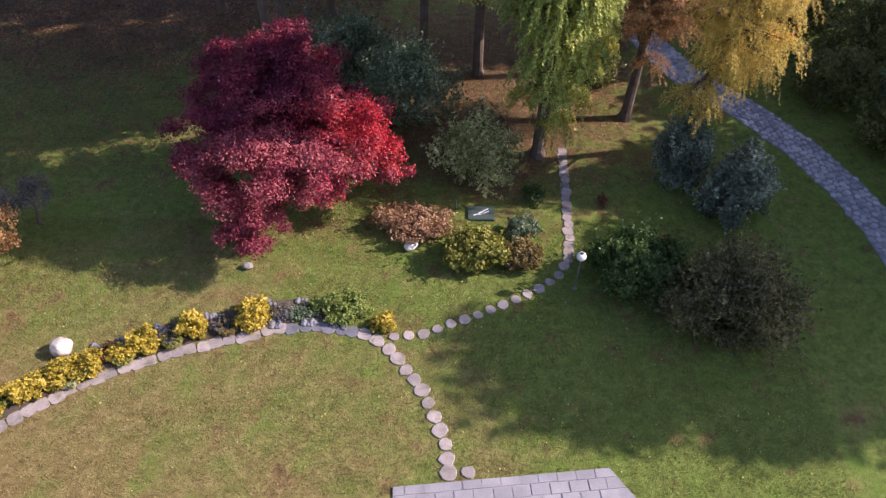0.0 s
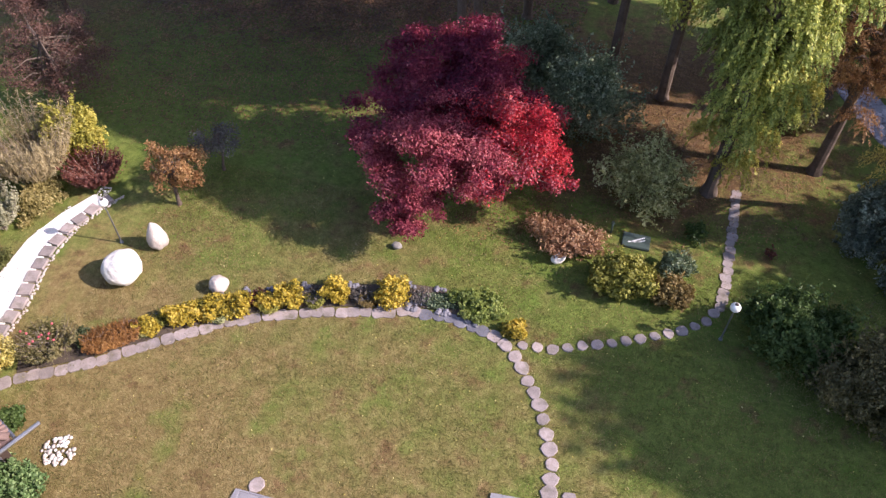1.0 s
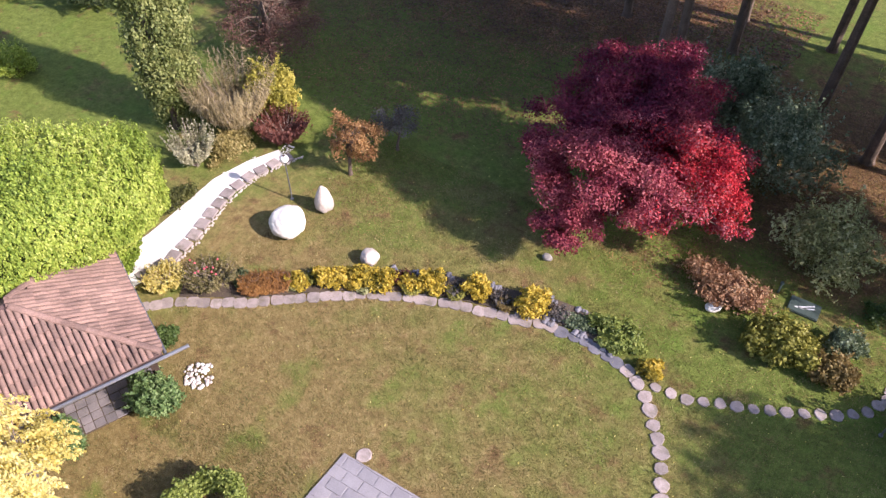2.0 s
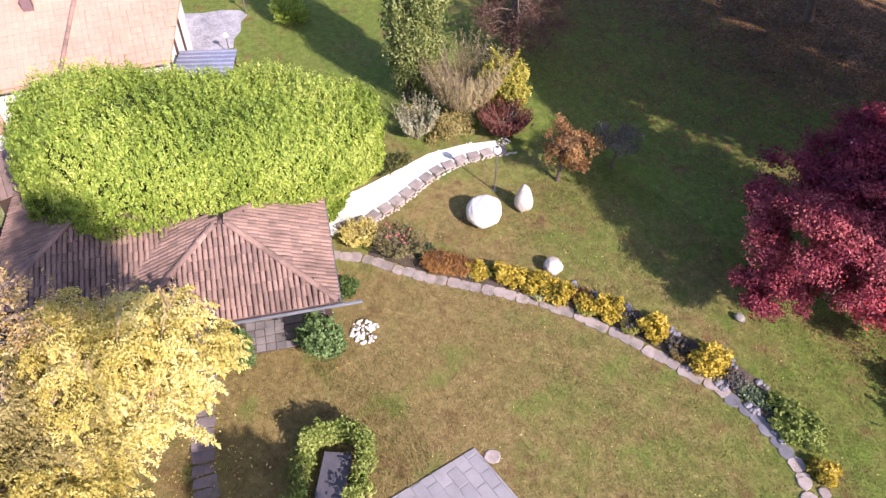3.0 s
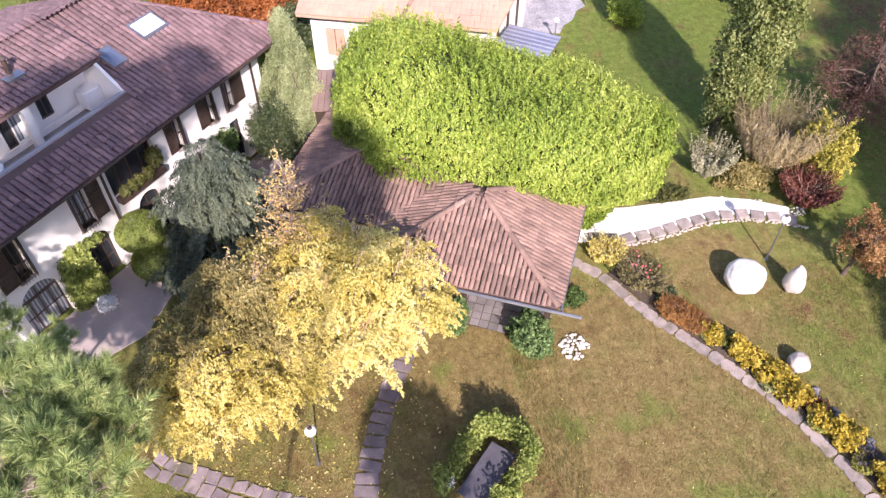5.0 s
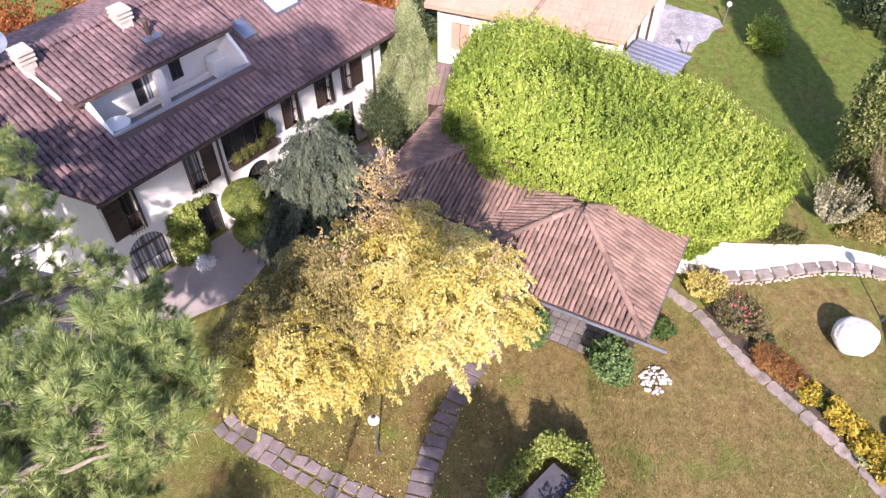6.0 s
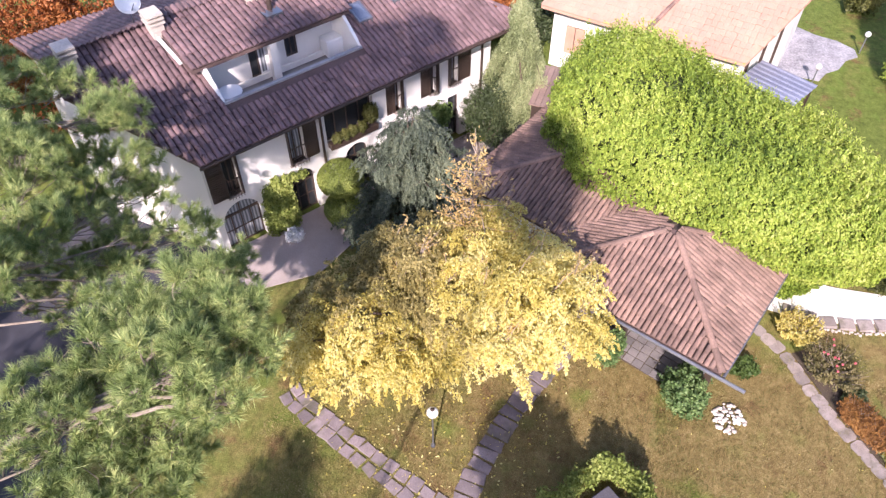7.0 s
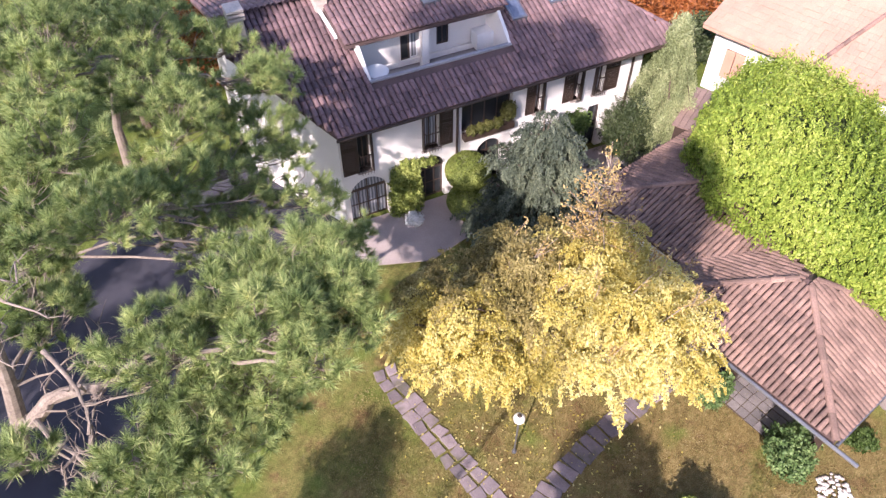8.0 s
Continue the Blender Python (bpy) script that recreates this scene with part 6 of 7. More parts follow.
REAR_HIGH = [(-10.8, -16.6, 9.4, 1.6, 1.6, 1.1, 420), (-13.2, -15.4, 8.6, 1.4, 1.4, 1.0, 400), (-11.6, -14.4, 8.4, 1.4, 1.4, 0.9, 380), (-9.4, -15.2, 9.4, 1.4, 1.4, 0.9, 360), (-14.4, -12.2, 7.4, 0.9, 0.9, 0.7, 260), (-13.2, -13.4, 6.6, 1.1, 1.1, 0.8, 280)]
REAR_LOW = [(-15.0, -13.0, 6.9, 0.9, 0.8, 0.6, 200), (-12.4, -18.8, 8.4, 1.6, 1.6, 1.1, 400), (-14.6, -16.8, 7.8, 1.4, 1.4, 1.0, 330), (-9.2, -17.6, 8.8, 1.5, 1.5, 1.0, 380), (-15.2, -14.6, 7.4, 1.0, 1.0, 0.7, 220)]
pine("dark pine behind the drive", (-13.5, -19.5, -0.1), [(-13.2, -18.6, 4.0), (-12.6, -16.6, 7.8)], 0.26,
     REAR_HIGH + REAR_LOW, 73)

# denser trees closing the far side of the drive
rng = np.random.default_rng(20)
for k, (x, y, h) in enumerate(((-12.5, -24.5, 9), (-17.0, -22.5, 8.5), (-7.5, -23.5, 9), (-18.5, -27.0, 10), (-2.5, -21.5, 9))):
    bl = many_blobs(rng, (x, y, h * 0.55), (2.3, 2.0, h * 0.38), 44, 0.75, 0.8)
    tree("drive_tree", "dense dark conifer beyond the drive", (x, y, 0), (x, y, h * 0.9), bl, 22000, 0.26, "dark_pine", 0.2, seed=150 + k, keep=0.4, group="conifers beyond the drive", aspect=0.16)

# Out of view: conifers added to shade the drive and the nearby lawn.
for k, (x, y, h, r) in enumerate(((3.6, -9.4, 9.6, 1.9), (4.6, -13.2, 13.0, 2.2), (9.2, -12.6, 16.0, 2.2), (9.0, -16.0, 17.0, 2.4), (3.4, -4.7, 10.0, 1.4))):
    bl = many_blobs(rng, (x, y, h * 0.56), (r, r, h * 0.4), 44, 0.7, 0.8)
    tree("drive_tree", "unseen conifer added to shade the drive and lawn", (x, y, 0), (x, y, h * 0.9), bl, 16000, 0.26, "dark_pine", 0.18, seed=156 + k, keep=0.4, group="conifers beyond the drive", aspect=0.16)

rng = np.random.default_rng(21)
# feathery blue-green cedar and the columnar cypress before the house
cedar = tagged(empty("cedar_tree"), label="feathery blue-green drooping cedar before the house", category="tree")
CL = [(-18.9, -4.9, 1.5, 1.4, 1.6, 1.2), (-19.2, -5.05, 3.0, 1.0, 1.1, 1.0)]
for k in range(26):
    z = 0.6 + 4.2 * k / 25
    q = (1.9 if z < 2.6 else 1.9 - 0.68 * (z - 2.6)) * rng.uniform(0.55, 0.95)
    CL.append((-19.0 - 0.08 * z + q * math.cos(k * 2.4), -4.95 + 1.08 * q * math.sin(k * 2.4), z, 0.42, 0.42, 0.26))
for k in range(9):
    a = radians(-80 + 20 * k)
    CL.append((-18.85 + 1.9 * math.cos(a), -5.0 + 1.9 * math.sin(a), 0.75 + 0.4 * (k % 3), 0.42, 0.42, 0.3))
lv, lines, p0 = sprays(rng, CL, 1550, 62, 0.8, 0.15, 0.7, 0.07, -0.4, 0.2)
lv[..., 2] = np.maximum(lv[..., 2], 0.05)
quads("crown", lv.reshape(-1, 4, 3), 4, "cedar", cedar)
bm = bmesh.new()
limb(bm, [(-19.2, -5.0, -0.1), (-19.2, -5.0, 0.4), (-19.3, -5.1, 2.8), (-19.4, -5.2, 5.2)], [0.2, 0.14, 0.09, 0.015], 8)
for k in range(0, len(lines), 10):
    limb(bm, [(-19.25, -5.05, max(0.4, lines[k][0][2] - 0.3)), tuple(lines[k][0]), tuple(lines[k][1])], [0.03, 0.02, 0.006], 4)
part("trunk", bm, "bark", cedar)
cy = []
for k in range(34):
    z = 0.7 + k * 0.157
    cy.append((-26.3, -2.78, z, 0.42, 0.42, 0.4))
    r = 1.2 * min(1.0, 0.62 + z * 0.16) * min(1.0, max(0.04, (6.15 - z) / 3.4) ** 0.85)
    for j in range(6):
        a = j * math.tau / 6 + k * 1.1 + rng.uniform(-0.3, 0.3)
        q = r * rng.uniform(0.72, 0.98)
        cy.append((-26.3 + math.cos(a) * q, -2.78 + math.sin(a) * q, z, 0.1 + 0.13 * r, 0.1 + 0.13 * r, 0.42))
tree("cypress_tree", "tall pale green cone-shaped cypress at the house end", (-26.3, -2.78, 0), (-26.3, -2.78, 5.6), cy, 96000, 0.1, "cypress", 0.12, seed=23, droop=-0.8, shell=0.8, aspect=0.3, keep=0.2)
shrub("dark_shrub", "dark spreading juniper beside the cypress", -25.35, -3.65, 1.4, 1.1, 3.1, 13000, 0.13, "dark", 24, aspect=0.25, droop=0.4)

# trees of the wood behind the lawn
def hanging_tree(name, label, base, top, lobes, count, per, length, size, mat, r0, fall, seed, aspect, high=None):
    """A tall tree whose twigs hang in sprays; `high` adds unseen upper clumps for shade."""
    rng = np.random.default_rng(seed)
    t = tagged(empty(name), label=label, category="tree")
    lv, lines, p0 = sprays(rng, lobes, count, per, length, size, fall, 0.09, -0.5, aspect)
    lv[..., 2] = np.maximum(lv[..., 2], 0.3)
    quads("crown", lv.reshape(-1, 4, 3), 4, mat, t)
    bm = bmesh.new()
    base, top = Vector(base), Vector(top)
    limb(bm, [base - Vector((0, 0, 0.1)), base + Vector((0, 0, 0.4)), base.lerp(top, 0.5) + Vector((0.15, 0.1, 0)), top], [r0 * 1.6, r0, r0 * 0.7, r0 * 0.15], 10)
    for k in range(0, len(lines), 8):
        p = Vector(lines[k][0])
        f = min(0.9, max(0.1, (p.z - 0.6) / top.z))
        limb(bm, [base.lerp(top, f), base.lerp(top, f).lerp(p, 0.6) + Vector((0, 0, 0.15)), p, lines[k][1]], [0.05, 0.035, 0.02, 0.006], 4)
    part("trunk", bm, "bark", t)
    if high:
        q, n2 = cluster_points(rng, high, 30000, 0.6)
        quads("high_crown", leaf_quads(rng, q, n2, 0.34, 0.9, 0.5, 0.4), 4, mat, t)
    return t


# Its upper clumps are out of view, added to shade the maple and lawn.
weeping = hanging_tree("weeping_tree", "tall weeping tree with yellow-green hanging leaves", (4.0, 24.0, 0), (4.3, 24.6, 19.5),
             small_lobes(rng, (4.45, 24.8, 7.4), (1.9, 1.6, 4.2), 42, 0.5) + [(4.4, 24.0, 3.4, 0.4, 0.4, 0.5), (3.6, 24.3, 4.2, 0.4, 0.4, 0.4), (5.0, 24.2, 4.6, 0.4, 0.4, 0.5)], 1150, 74, 1.15, 0.14, "weeping", 0.26, 1.05, 25, 0.42,
             many_blobs(rng, (4.6, 22.6, 13.8), (3.2, 2.6, 2.8), 34, 1.0, 0.9) + many_blobs(rng, (4.6, 21.0, 12.9), (2.4, 1.5, 1.7), 16, 0.8, 0.9) + many_blobs(rng, (4.5, 24.8, 18.6), (2.6, 2.6, 3.2), 34, 1.0, 0.9))
low_, lines, p0 = sprays(np.random.default_rng(251), [(4.5, 23.7, 1.9, 0.35, 0.3, 0.5), (5.1, 23.9, 3.0, 0.4, 0.4, 0.6), (3.3, 24.2, 3.0, 0.3, 0.3, 0.5), (5.7, 24.3, 5.2, 0.5, 0.4, 0.8)], 120, 60, 0.9, 0.13, 1.0, 0.09, -0.5, 0.42)
low_[..., 2] = np.maximum(low_[..., 2], 0.3)
quads("low_sprays", low_.reshape(-1, 4, 3), 4, "gold_green", weeping, "bright yellow leaves on the low sprays")
hanging_tree("larch_tree", "tall larch with golden orange autumn needles", (10.6, 24.6, 0), (10.0, 23.4, 11.0),
             small_lobes(rng, (10.65, 23.0, 7.2), (1.5, 1.3, 3.4), 32, 0.42, 0.4) + [(9.3, 22.3, 4.4, 0.4, 0.4, 0.4), (9.6, 22.2, 3.7, 0.3, 0.3, 0.4), (11.4, 23.0, 5.0, 0.4, 0.4, 0.3)], 760, 80, 1.1, 0.1, "larch", 0.2, 1.0, 26, 0.28)
hanging_tree("russet_tree", "tall larch with thinning russet brown needles", (8.2, 26.6, 0), (8.3, 27.0, 10.5),
             small_lobes(rng, (8.5, 26.6, 6.4), (2.7, 1.7, 3.4), 32, 0.42, 0.4), 800, 64, 0.95, 0.1, "russet", 0.24, 0.8, 27, 0.28)
tb = many_blobs(rng, (1.9, 30.2, 9.0), (2.4, 2.2, 5.0), 50, 0.9, 1.0)
# The extra clumps overhead are unseen and only throw shade on the lawn.
tree("yellow_green_tree", "tall tree with yellow-green leaves and dark trunk", (1.6, 30.1, 0), (1.9, 30.2, 18.5), tb, 36000, 0.16, "weeping", 0.26, seed=28, droop=0.5, keep=0.6, extra=(many_blobs(rng, (1.6, 27.8, 12.8), (2.8, 2.2, 2.8), 30, 1.0, 0.9) + many_blobs(rng, (1.8, 28.6, 18.4), (2.8, 2.6, 3.2), 34, 1.0, 0.9), 22000, "weeping", "high_crown", 0.36))
# Unseen crowns shade the far lawn; the last five are added to block sky.
for k, (x, y, h, mt) in enumerate(((-1.8, 38.5, 19, "olive"), (4.5, 33.5, 20, "rust"), (9.0, 32.5, 20, "olive"), (14.0, 34.0, 19, "rust"), (-6.5, 39.0, 19, "brownred"), (-14.0, 42.0, 19, "rust"), (2.0, 40.0, 20, "olive"), (14.0, 38.0, 20, "rust"), (-22.0, 44.0, 18, "brownred"), (20.0, 36.0, 18, "olive"), (6.8, 30.2, 17, "olive"), (-7.4, 27.0, 17, "brownred"), (-7.6, 31.2, 18, "rust"), (-1.0, 31.4, 18, "rust"), (-11.0, 40.5, 19, "brownred"), (-33.0, 38.0, 20, "olive"), (-42.0, 31.0, 20, "olive"), (-27.0, 43.0, 20, "rust"), (-17.0, 47.0, 21, "olive"), (-37.0, 35.0, 21, "rust"))):
    bl = many_blobs(rng, (x, y, h * 0.68), (3.0, 2.6, h * 0.3), 40, 1.25, 0.8)
    tree("woodland_tree", "tall woodland tree with a bare dark trunk", (x, y, 0), (x, y, h * 0.9), bl, 14000, 0.42, mt, 0.24, seed=80 + k, keep=0.4, group="trees of the wood")
# Overhanging crowns are out of view, added to keep sky light off the lawn.
for k, (x, y, mt) in enumerate(((-12.0, 36.0, "olive"), (-18.5, 37.0, "brownred"), (-6.0, 35.5, "rust"), (-25.0, 38.0, "olive"))):
    bl = many_blobs(rng, (x - 0.5, y - 4.5, 13.0), (4.2, 5.0, 2.4), 60, 1.2, 0.7)
    tree("woodland_tree", "broad woodland tree added for shade, crown out of view", (x, y, 0), (x, y - 2.0, 14.0), bl, 20000, 0.42, mt, 0.26, seed=180 + k, keep=0.3, group="trees of the wood")
for k, (x, y, h) in enumerate(((2.2, -14.6, 28), (0.8, -8.0, 23), (2.6, -6.8, 27))):
    bl = many_blobs(rng, (x, y, h * 0.81), (1.9, 1.9, h * 0.1), 26, 0.8, 0.7)
    tree("tall_pine", "tall leaning pine beside the drive with a high crown", (x + 1.6, min(-15.0, y - 7.5), 0), (x, y, h * 0.88), bl, 9000, 0.34, "pine", 0.13, seed=130 + k, keep=0.3, group="high pines", aspect=0.2)
# Two unseen pines, placed so their crowns shade the annex wing and house roof.
bl = many_blobs(rng, (6.0, 2.1, 21.4), (1.9, 1.5, 1.5), 30, 0.7, 0.7)
high = many_blobs(rng, (6.0, -3.7, 25.6), (2.4, 2.0, 1.8), 26, 0.55, 0.7)
tree("tall_pine", "unseen slender pine added to shade the roofs", (8.6, -9.5, 0), (6.1, -3.7, 26.5), high, 6000, 0.3, "pine", 0.07, seed=136, keep=0.3, group="high pines", aspect=0.2)
tree("tall_pine", "unseen slender pine added to shade the roofs", (7.4, -5.0, 0), (6.1, 2.0, 22.0), bl, 9000, 0.3, "pine", 0.065, seed=134, keep=0.3, group="high pines", aspect=0.2)
for k, (x, y, h) in enumerate(((26, 15.0, 20), (30, 17.0, 23), (25.5, 18.8, 17), (29.5, 21.0, 18.0), (25, 23.5, 14.5), (30, 26.0, 16.5), (25.5, 29.5, 12.5), (30, 31.5, 14.5), (26.0, 35.5, 20), (35, 14.8, 25), (36, 20.0, 20), (21.5, 33.0, 14))):
    bl = many_blobs(rng, (x, y, h * 0.58), (2.6, 2.3, h * 0.36), 40, 1.25, 0.9)
    tree("lane_tree", "tall dense tree beyond the cobbled lane", (x, y, 0), (x, y, h * 0.9), bl, 8500, 0.46, "dark", 0.26, seed=100 + k, keep=0.3, group="trees beyond the lane")
bl = many_blobs(rng, (2.3, 2.3, 9.4), (1.7, 1.3, 1.5), 30, 0.5, 0.9)
tree("garden_tree", "slender garden tree standing on the patio lawn", (2.4, 1.6, 0), (2.3, 2.2, 9.6), bl, 9000, 0.2, "olive", 0.12, seed=120, keep=0.6)

# small trees and shrubs of the rock garden
ot = many_blobs(rng, (-16.2, 17.6, 1.8), (1.75, 1.4, 0.85), 48, 0.27, 0.8)
tree("orange_tree", "small rounded tree with sparse orange-brown leaves", (-16.3, 17.2, 0), (-16.3, 17.4, 2.0), ot, 5200, 0.095, "russet", 0.08, seed=31, shell=0.8)
gt = many_blobs(rng, (-15.6, 19.6, 1.5), (1.1, 1.1, 0.7), 24, 0.3, 0.8)
tree("bare_shrub", "thin grey nearly leafless shrub in the shade", (-15.6, 19.6, 0), (-15.6, 19.6, 1.9), gt, 3500, 0.08, "twig_grey", 0.06, seed=32, shell=0.9, category="shrub")
shrub("yellow_shrub", "bushy shrub with yellow-green autumn leaves", -21.9, 18.7, 1.2, 1.2, 2.6, 12000, 0.13, "gold_green", 33)
wispy("straw_grass", "tall straw-coloured ornamental grass clump", -22.6, 17.0, 1.5, 2.3, 620, 34, 0.26, "straw", 34, "grass clump", 0.08, 0.8)
wispy("pale_shrub", "pale silvery shrub beside the hedge", -22.2, 14.1, 0.6, 1.3, 190, 30, 0.11, "silver", 35, rise=0.8)
shrub("yellow_groundcover", "low yellowing plants along the gravel", -21.6, 15.6, 0.9, 1.4, 0.7, 6000, 0.1, "olive_straw", 36)
wispy("red_shrub", "low shrub with dark red-brown leaves", -20.1, 17.4, 1.0, 1.35, 380, 34, 0.1, "brownred", 37, rise=0.35)
shrub("green_groundcover", "low green plants at the foot of the hedge", -20.9, 12.0, 0.5, 1.3, 0.6, 5000, 0.09, "olive", 38)
iv = []
for k in range(190):
    z = 0.5 + 11.0 * k / 189
    a, q = rng.uniform(0, math.tau), (0.7 + 0.95 * min(1.0, z / 4.5)) * math.sqrt(rng.random()) * 0.8
    iv.append((-24.9 + q * math.cos(a), 15.85 + q * math.sin(a), z, 0.5, 0.5, 0.7))
tree("ivy_tree", "tall tree trunk wrapped in dense green ivy", (-24.8, 15.5, 0), (-24.8, 15.5, 11.0), iv, 95000, 0.14, "ivy_pale", 0.2, seed=39, keep=0.1, droop=0.6)
dr = many_blobs(rng, (-24.8, 21.8, 2.7), (3.0, 2.6, 2.0), 60, 0.6, 0.8)
tree("dark_red_tree", "spreading tree with thin dark red leaves", (-24.5, 21.5, 0), (-24.5, 21.5, 3.8), dr, 24000, 0.075, "dull_brown", 0.15, seed=40, shell=0.9)
dr2 = many_blobs(rng, (-28.0, 27.0, 3.2), (3.0, 2.6, 2.2), 30, 0.8, 0.8)
tree("dark_red_tree", "spreading tree with thin dark red leaves", (-28.0, 27.0, 0), (-28.0, 27.0, 4.6), dr2, 22000, 0.085, "dull_brown", 0.16, seed=41, shell=0.9)
shrub("round_bush", "round yellow-green bush on the neighbour's lawn", -34.6, 14.1, 1.0, 1.0, 1.5, 9000, 0.1, "lime", 42)
for k, (x, y) in enumerate(((-41.5, 13.0), (-42.0, 15.6), (-42.5, 18.2))):
    shrub("yard_bush", "rounded olive bush at the yard's end", x, y, 1.4, 1.2, 1.5, 5000, 0.16, "olive", 43 + k, group="bushes at the yard's end")
shrub("dark_bush", "large dark green bush by the lawn's end", -38.0, 21.5, 3.0, 2.4, 3.4, 9000, 0.22, "dark", 47)
for k, (x, y, r, h, mt) in enumerate(((-31.5, -9.0, 1.8, 2.6, "rust"), (-33.5, -6.5, 2.0, 3.2, "rust"), (-29.5, -12.0, 2.2, 3.4, "orange"), (-36.5, -4.5, 1.8, 2.6, "rust"), (-26.5, -16.5, 2.6, 4.2, "rust"), (-22.5, -21.0, 2.8, 4.2, "rust"), (-40.0, -7.5, 2.6, 3.6, "olive"), (-33.5, -13.5, 3.0, 4.4, "olive"), (-27.5, -21.5, 3.0, 4.6, "rust"), (-25.5, -19.0, 2.6, 4.4, "rust"), (-24.0, -17.6, 2.0, 3.6, "orange"), (-30.0, -17.5, 2.8, 4.4, "rust"), (-36.0, -5.3, 2.0, 2.6, "rust"), (-36.6, -8.2, 2.3, 3.0, "rust"), (-25.0, -24.8, 2.8, 4.4, "rust"))):
    shrub("autumn_shrub", "bushy autumn-coloured shrub behind the house", x, y, r, r, h, 11000, 0.18, mt, 140 + k, group="shrubs behind the house")

# the bed along the edging stones
def yellow_bush(x, y, r, h, seed):
    shrub("yellow_bush", "low bush with golden yellow leaves in the bed", x, y, r * 1.08, r * 1.0, h * 0.9, int(3600 * r / 0.5), 0.112, "gold", seed, group="yellow bushes in the bed")


for k, (x, y, r, h) in enumerate(((-13.3, 12.05, 0.5, 0.65), (-12.8, 12.4, 0.5, 0.6), (-12.2, 12.75, 0.55, 0.75), (-11.5, 13.05, 0.5, 0.65), (-9.9, 13.95, 0.55, 0.8), (-8.45, 14.6, 0.5, 0.7), (-6.45, 15.1, 0.68, 0.85), (-2.0, 14.85, 0.4, 0.6), (-10.7, 13.5, 0.35, 0.45), (-14.0, 11.4, 0.4, 0.5))):
    yellow_bush(x, y, r, h, 160 + k)
for k, (x, y, r, mt) in enumerate(((-13.75, 11.85, 0.38, "olive_gold"), (-11.0, 13.6, 0.34, "brownred"), (-10.45, 13.35, 0.3, "olive_gold"), (-9.2, 14.25, 0.4, "twig_grey"), (-9.0, 14.0, 0.28, "olive_gold"), (-7.6, 14.75, 0.42, "twig_grey"), (-7.25, 14.6, 0.3, "russet_olive"), (-5.55, 15.3, 0.35, "twig_grey"), (-11.95, 12.45, 0.3, "sage"), (-14.15, 11.15, 0.3, "sage"))):
    wispy("bed_plant", "low straggling plant between the bushes of the bed", x, y, r, 0.38, 70, 22, 0.08, mt, 300 + k, "plant", 0.4, 0.3)
shrub("green_bush", "spreading low green bush at the bed's end", -3.4, 15.5, 1.0, 0.62, 0.6, 7500, 0.11, "spring", 171)
shrub("green_bush", "dark low plants over the slate edging", -4.9, 15.35, 0.7, 0.35, 0.3, 2000, 0.09, "holly", 172)
for x, y in ((-15.2, 10.3), (-14.9, 10.6), (-14.6, 10.85)):
    wispy("rust_bush", "low rust-brown spiky clump in the bed", x, y, 0.55, 0.55, 300, 26, 0.12, "rust_spike", 173 + int(x * 10) % 7, aspect=0.14, rise=0.3)
wispy("rose_bush", "loose green bush with a few red blooms", -16.65, 9.75, 1.1, 0.95, 190, 24, 0.08, "rose_leaf", 174, rise=0.35)
wispy("yellow_perennials", "pale yellow perennials beside the annex", -18.1, 8.75, 0.9, 0.7, 170, 30, 0.09, "yellow", 175, rise=0.3)
shrub("lavender", "dark grey-green low plants in the bed", -15.9, 10.4, 0.35, 0.35, 0.4, 2500, 0.08, "dark", 176)
rng = np.random.default_rng(181)
bl_ = [(-16.7 + rng.normal(0, 0.4), 9.7 + rng.normal(0, 0.3), 0.75 + rng.uniform(-0.1, 0.15)) for k in range(10)]
bm = bmesh.new()
for p in bl_:
    bmesh.ops.create_icosphere(bm, subdivisions=1, radius=0.045, matrix=Matrix.Translation(p))
tagged(part("rose_blooms", bm, "bloom"), label="scattered red rose blooms over the bush", category="flowers", kind="stuff")

# shrubs round the slab and the lamp
shrub("pink_brown_bush", "low spreading bush with pinkish brown leaves", -1.0, 19.4, 1.75, 1.0, 1.0, 9500, 0.12, "pinkbrown", 182)
shrub("golden_green_bush", "rounded yellow-green bush beside the slab", 1.25, 17.9, 1.15, 0.95, 1.4, 13000, 0.13, "olive_gold", 183)
shrub("russet_bush", "low russet-olive bush beside the path", 2.85, 17.8, 0.8, 0.75, 0.95, 7000, 0.11, "russet_olive", 184)
shrub("small_green_bush", "small grey-green bush beside the slab", 3.0, 19.2, 0.6, 0.6, 1.0, 5000, 0.1, "holly", 185)
shrub("leafy_green_shrub", "tall loose green shrub at the wood's edge", 1.4, 22.6, 1.75, 1.5, 3.0, 11000, 0.13, "sage", 186, aspect=0.5)
shrub("leafy_green_shrub", "small loose green shrub by the stepping stones", 3.6, 21.2, 0.5, 0.5, 0.7, 1500, 0.1, "green", 187)
shrub("holly_shrub", "large dull blue-green holly at the wood's edge", -1.6, 26.4, 2.3, 2.0, 3.9, 19000, 0.13, "holly", 188)
shrub("holly_shrub", "large dull blue-green holly at the wood's edge", -4.5, 29.5, 2.4, 1.8, 3.2, 14000, 0.17, "holly", 189)
shrub("leafy_green_shrub", "loose olive shrub in the shade of the wood", 6.6, 29.8, 1.6, 1.4, 1.6, 6000, 0.14, "olive", 190)
shrub("blue_shrub", "dense blue-grey evergreen shrub with a pointed top", 9.5, 22.2, 1.05, 1.0, 3.9, 16000, 0.12, "bluegrey", 191)
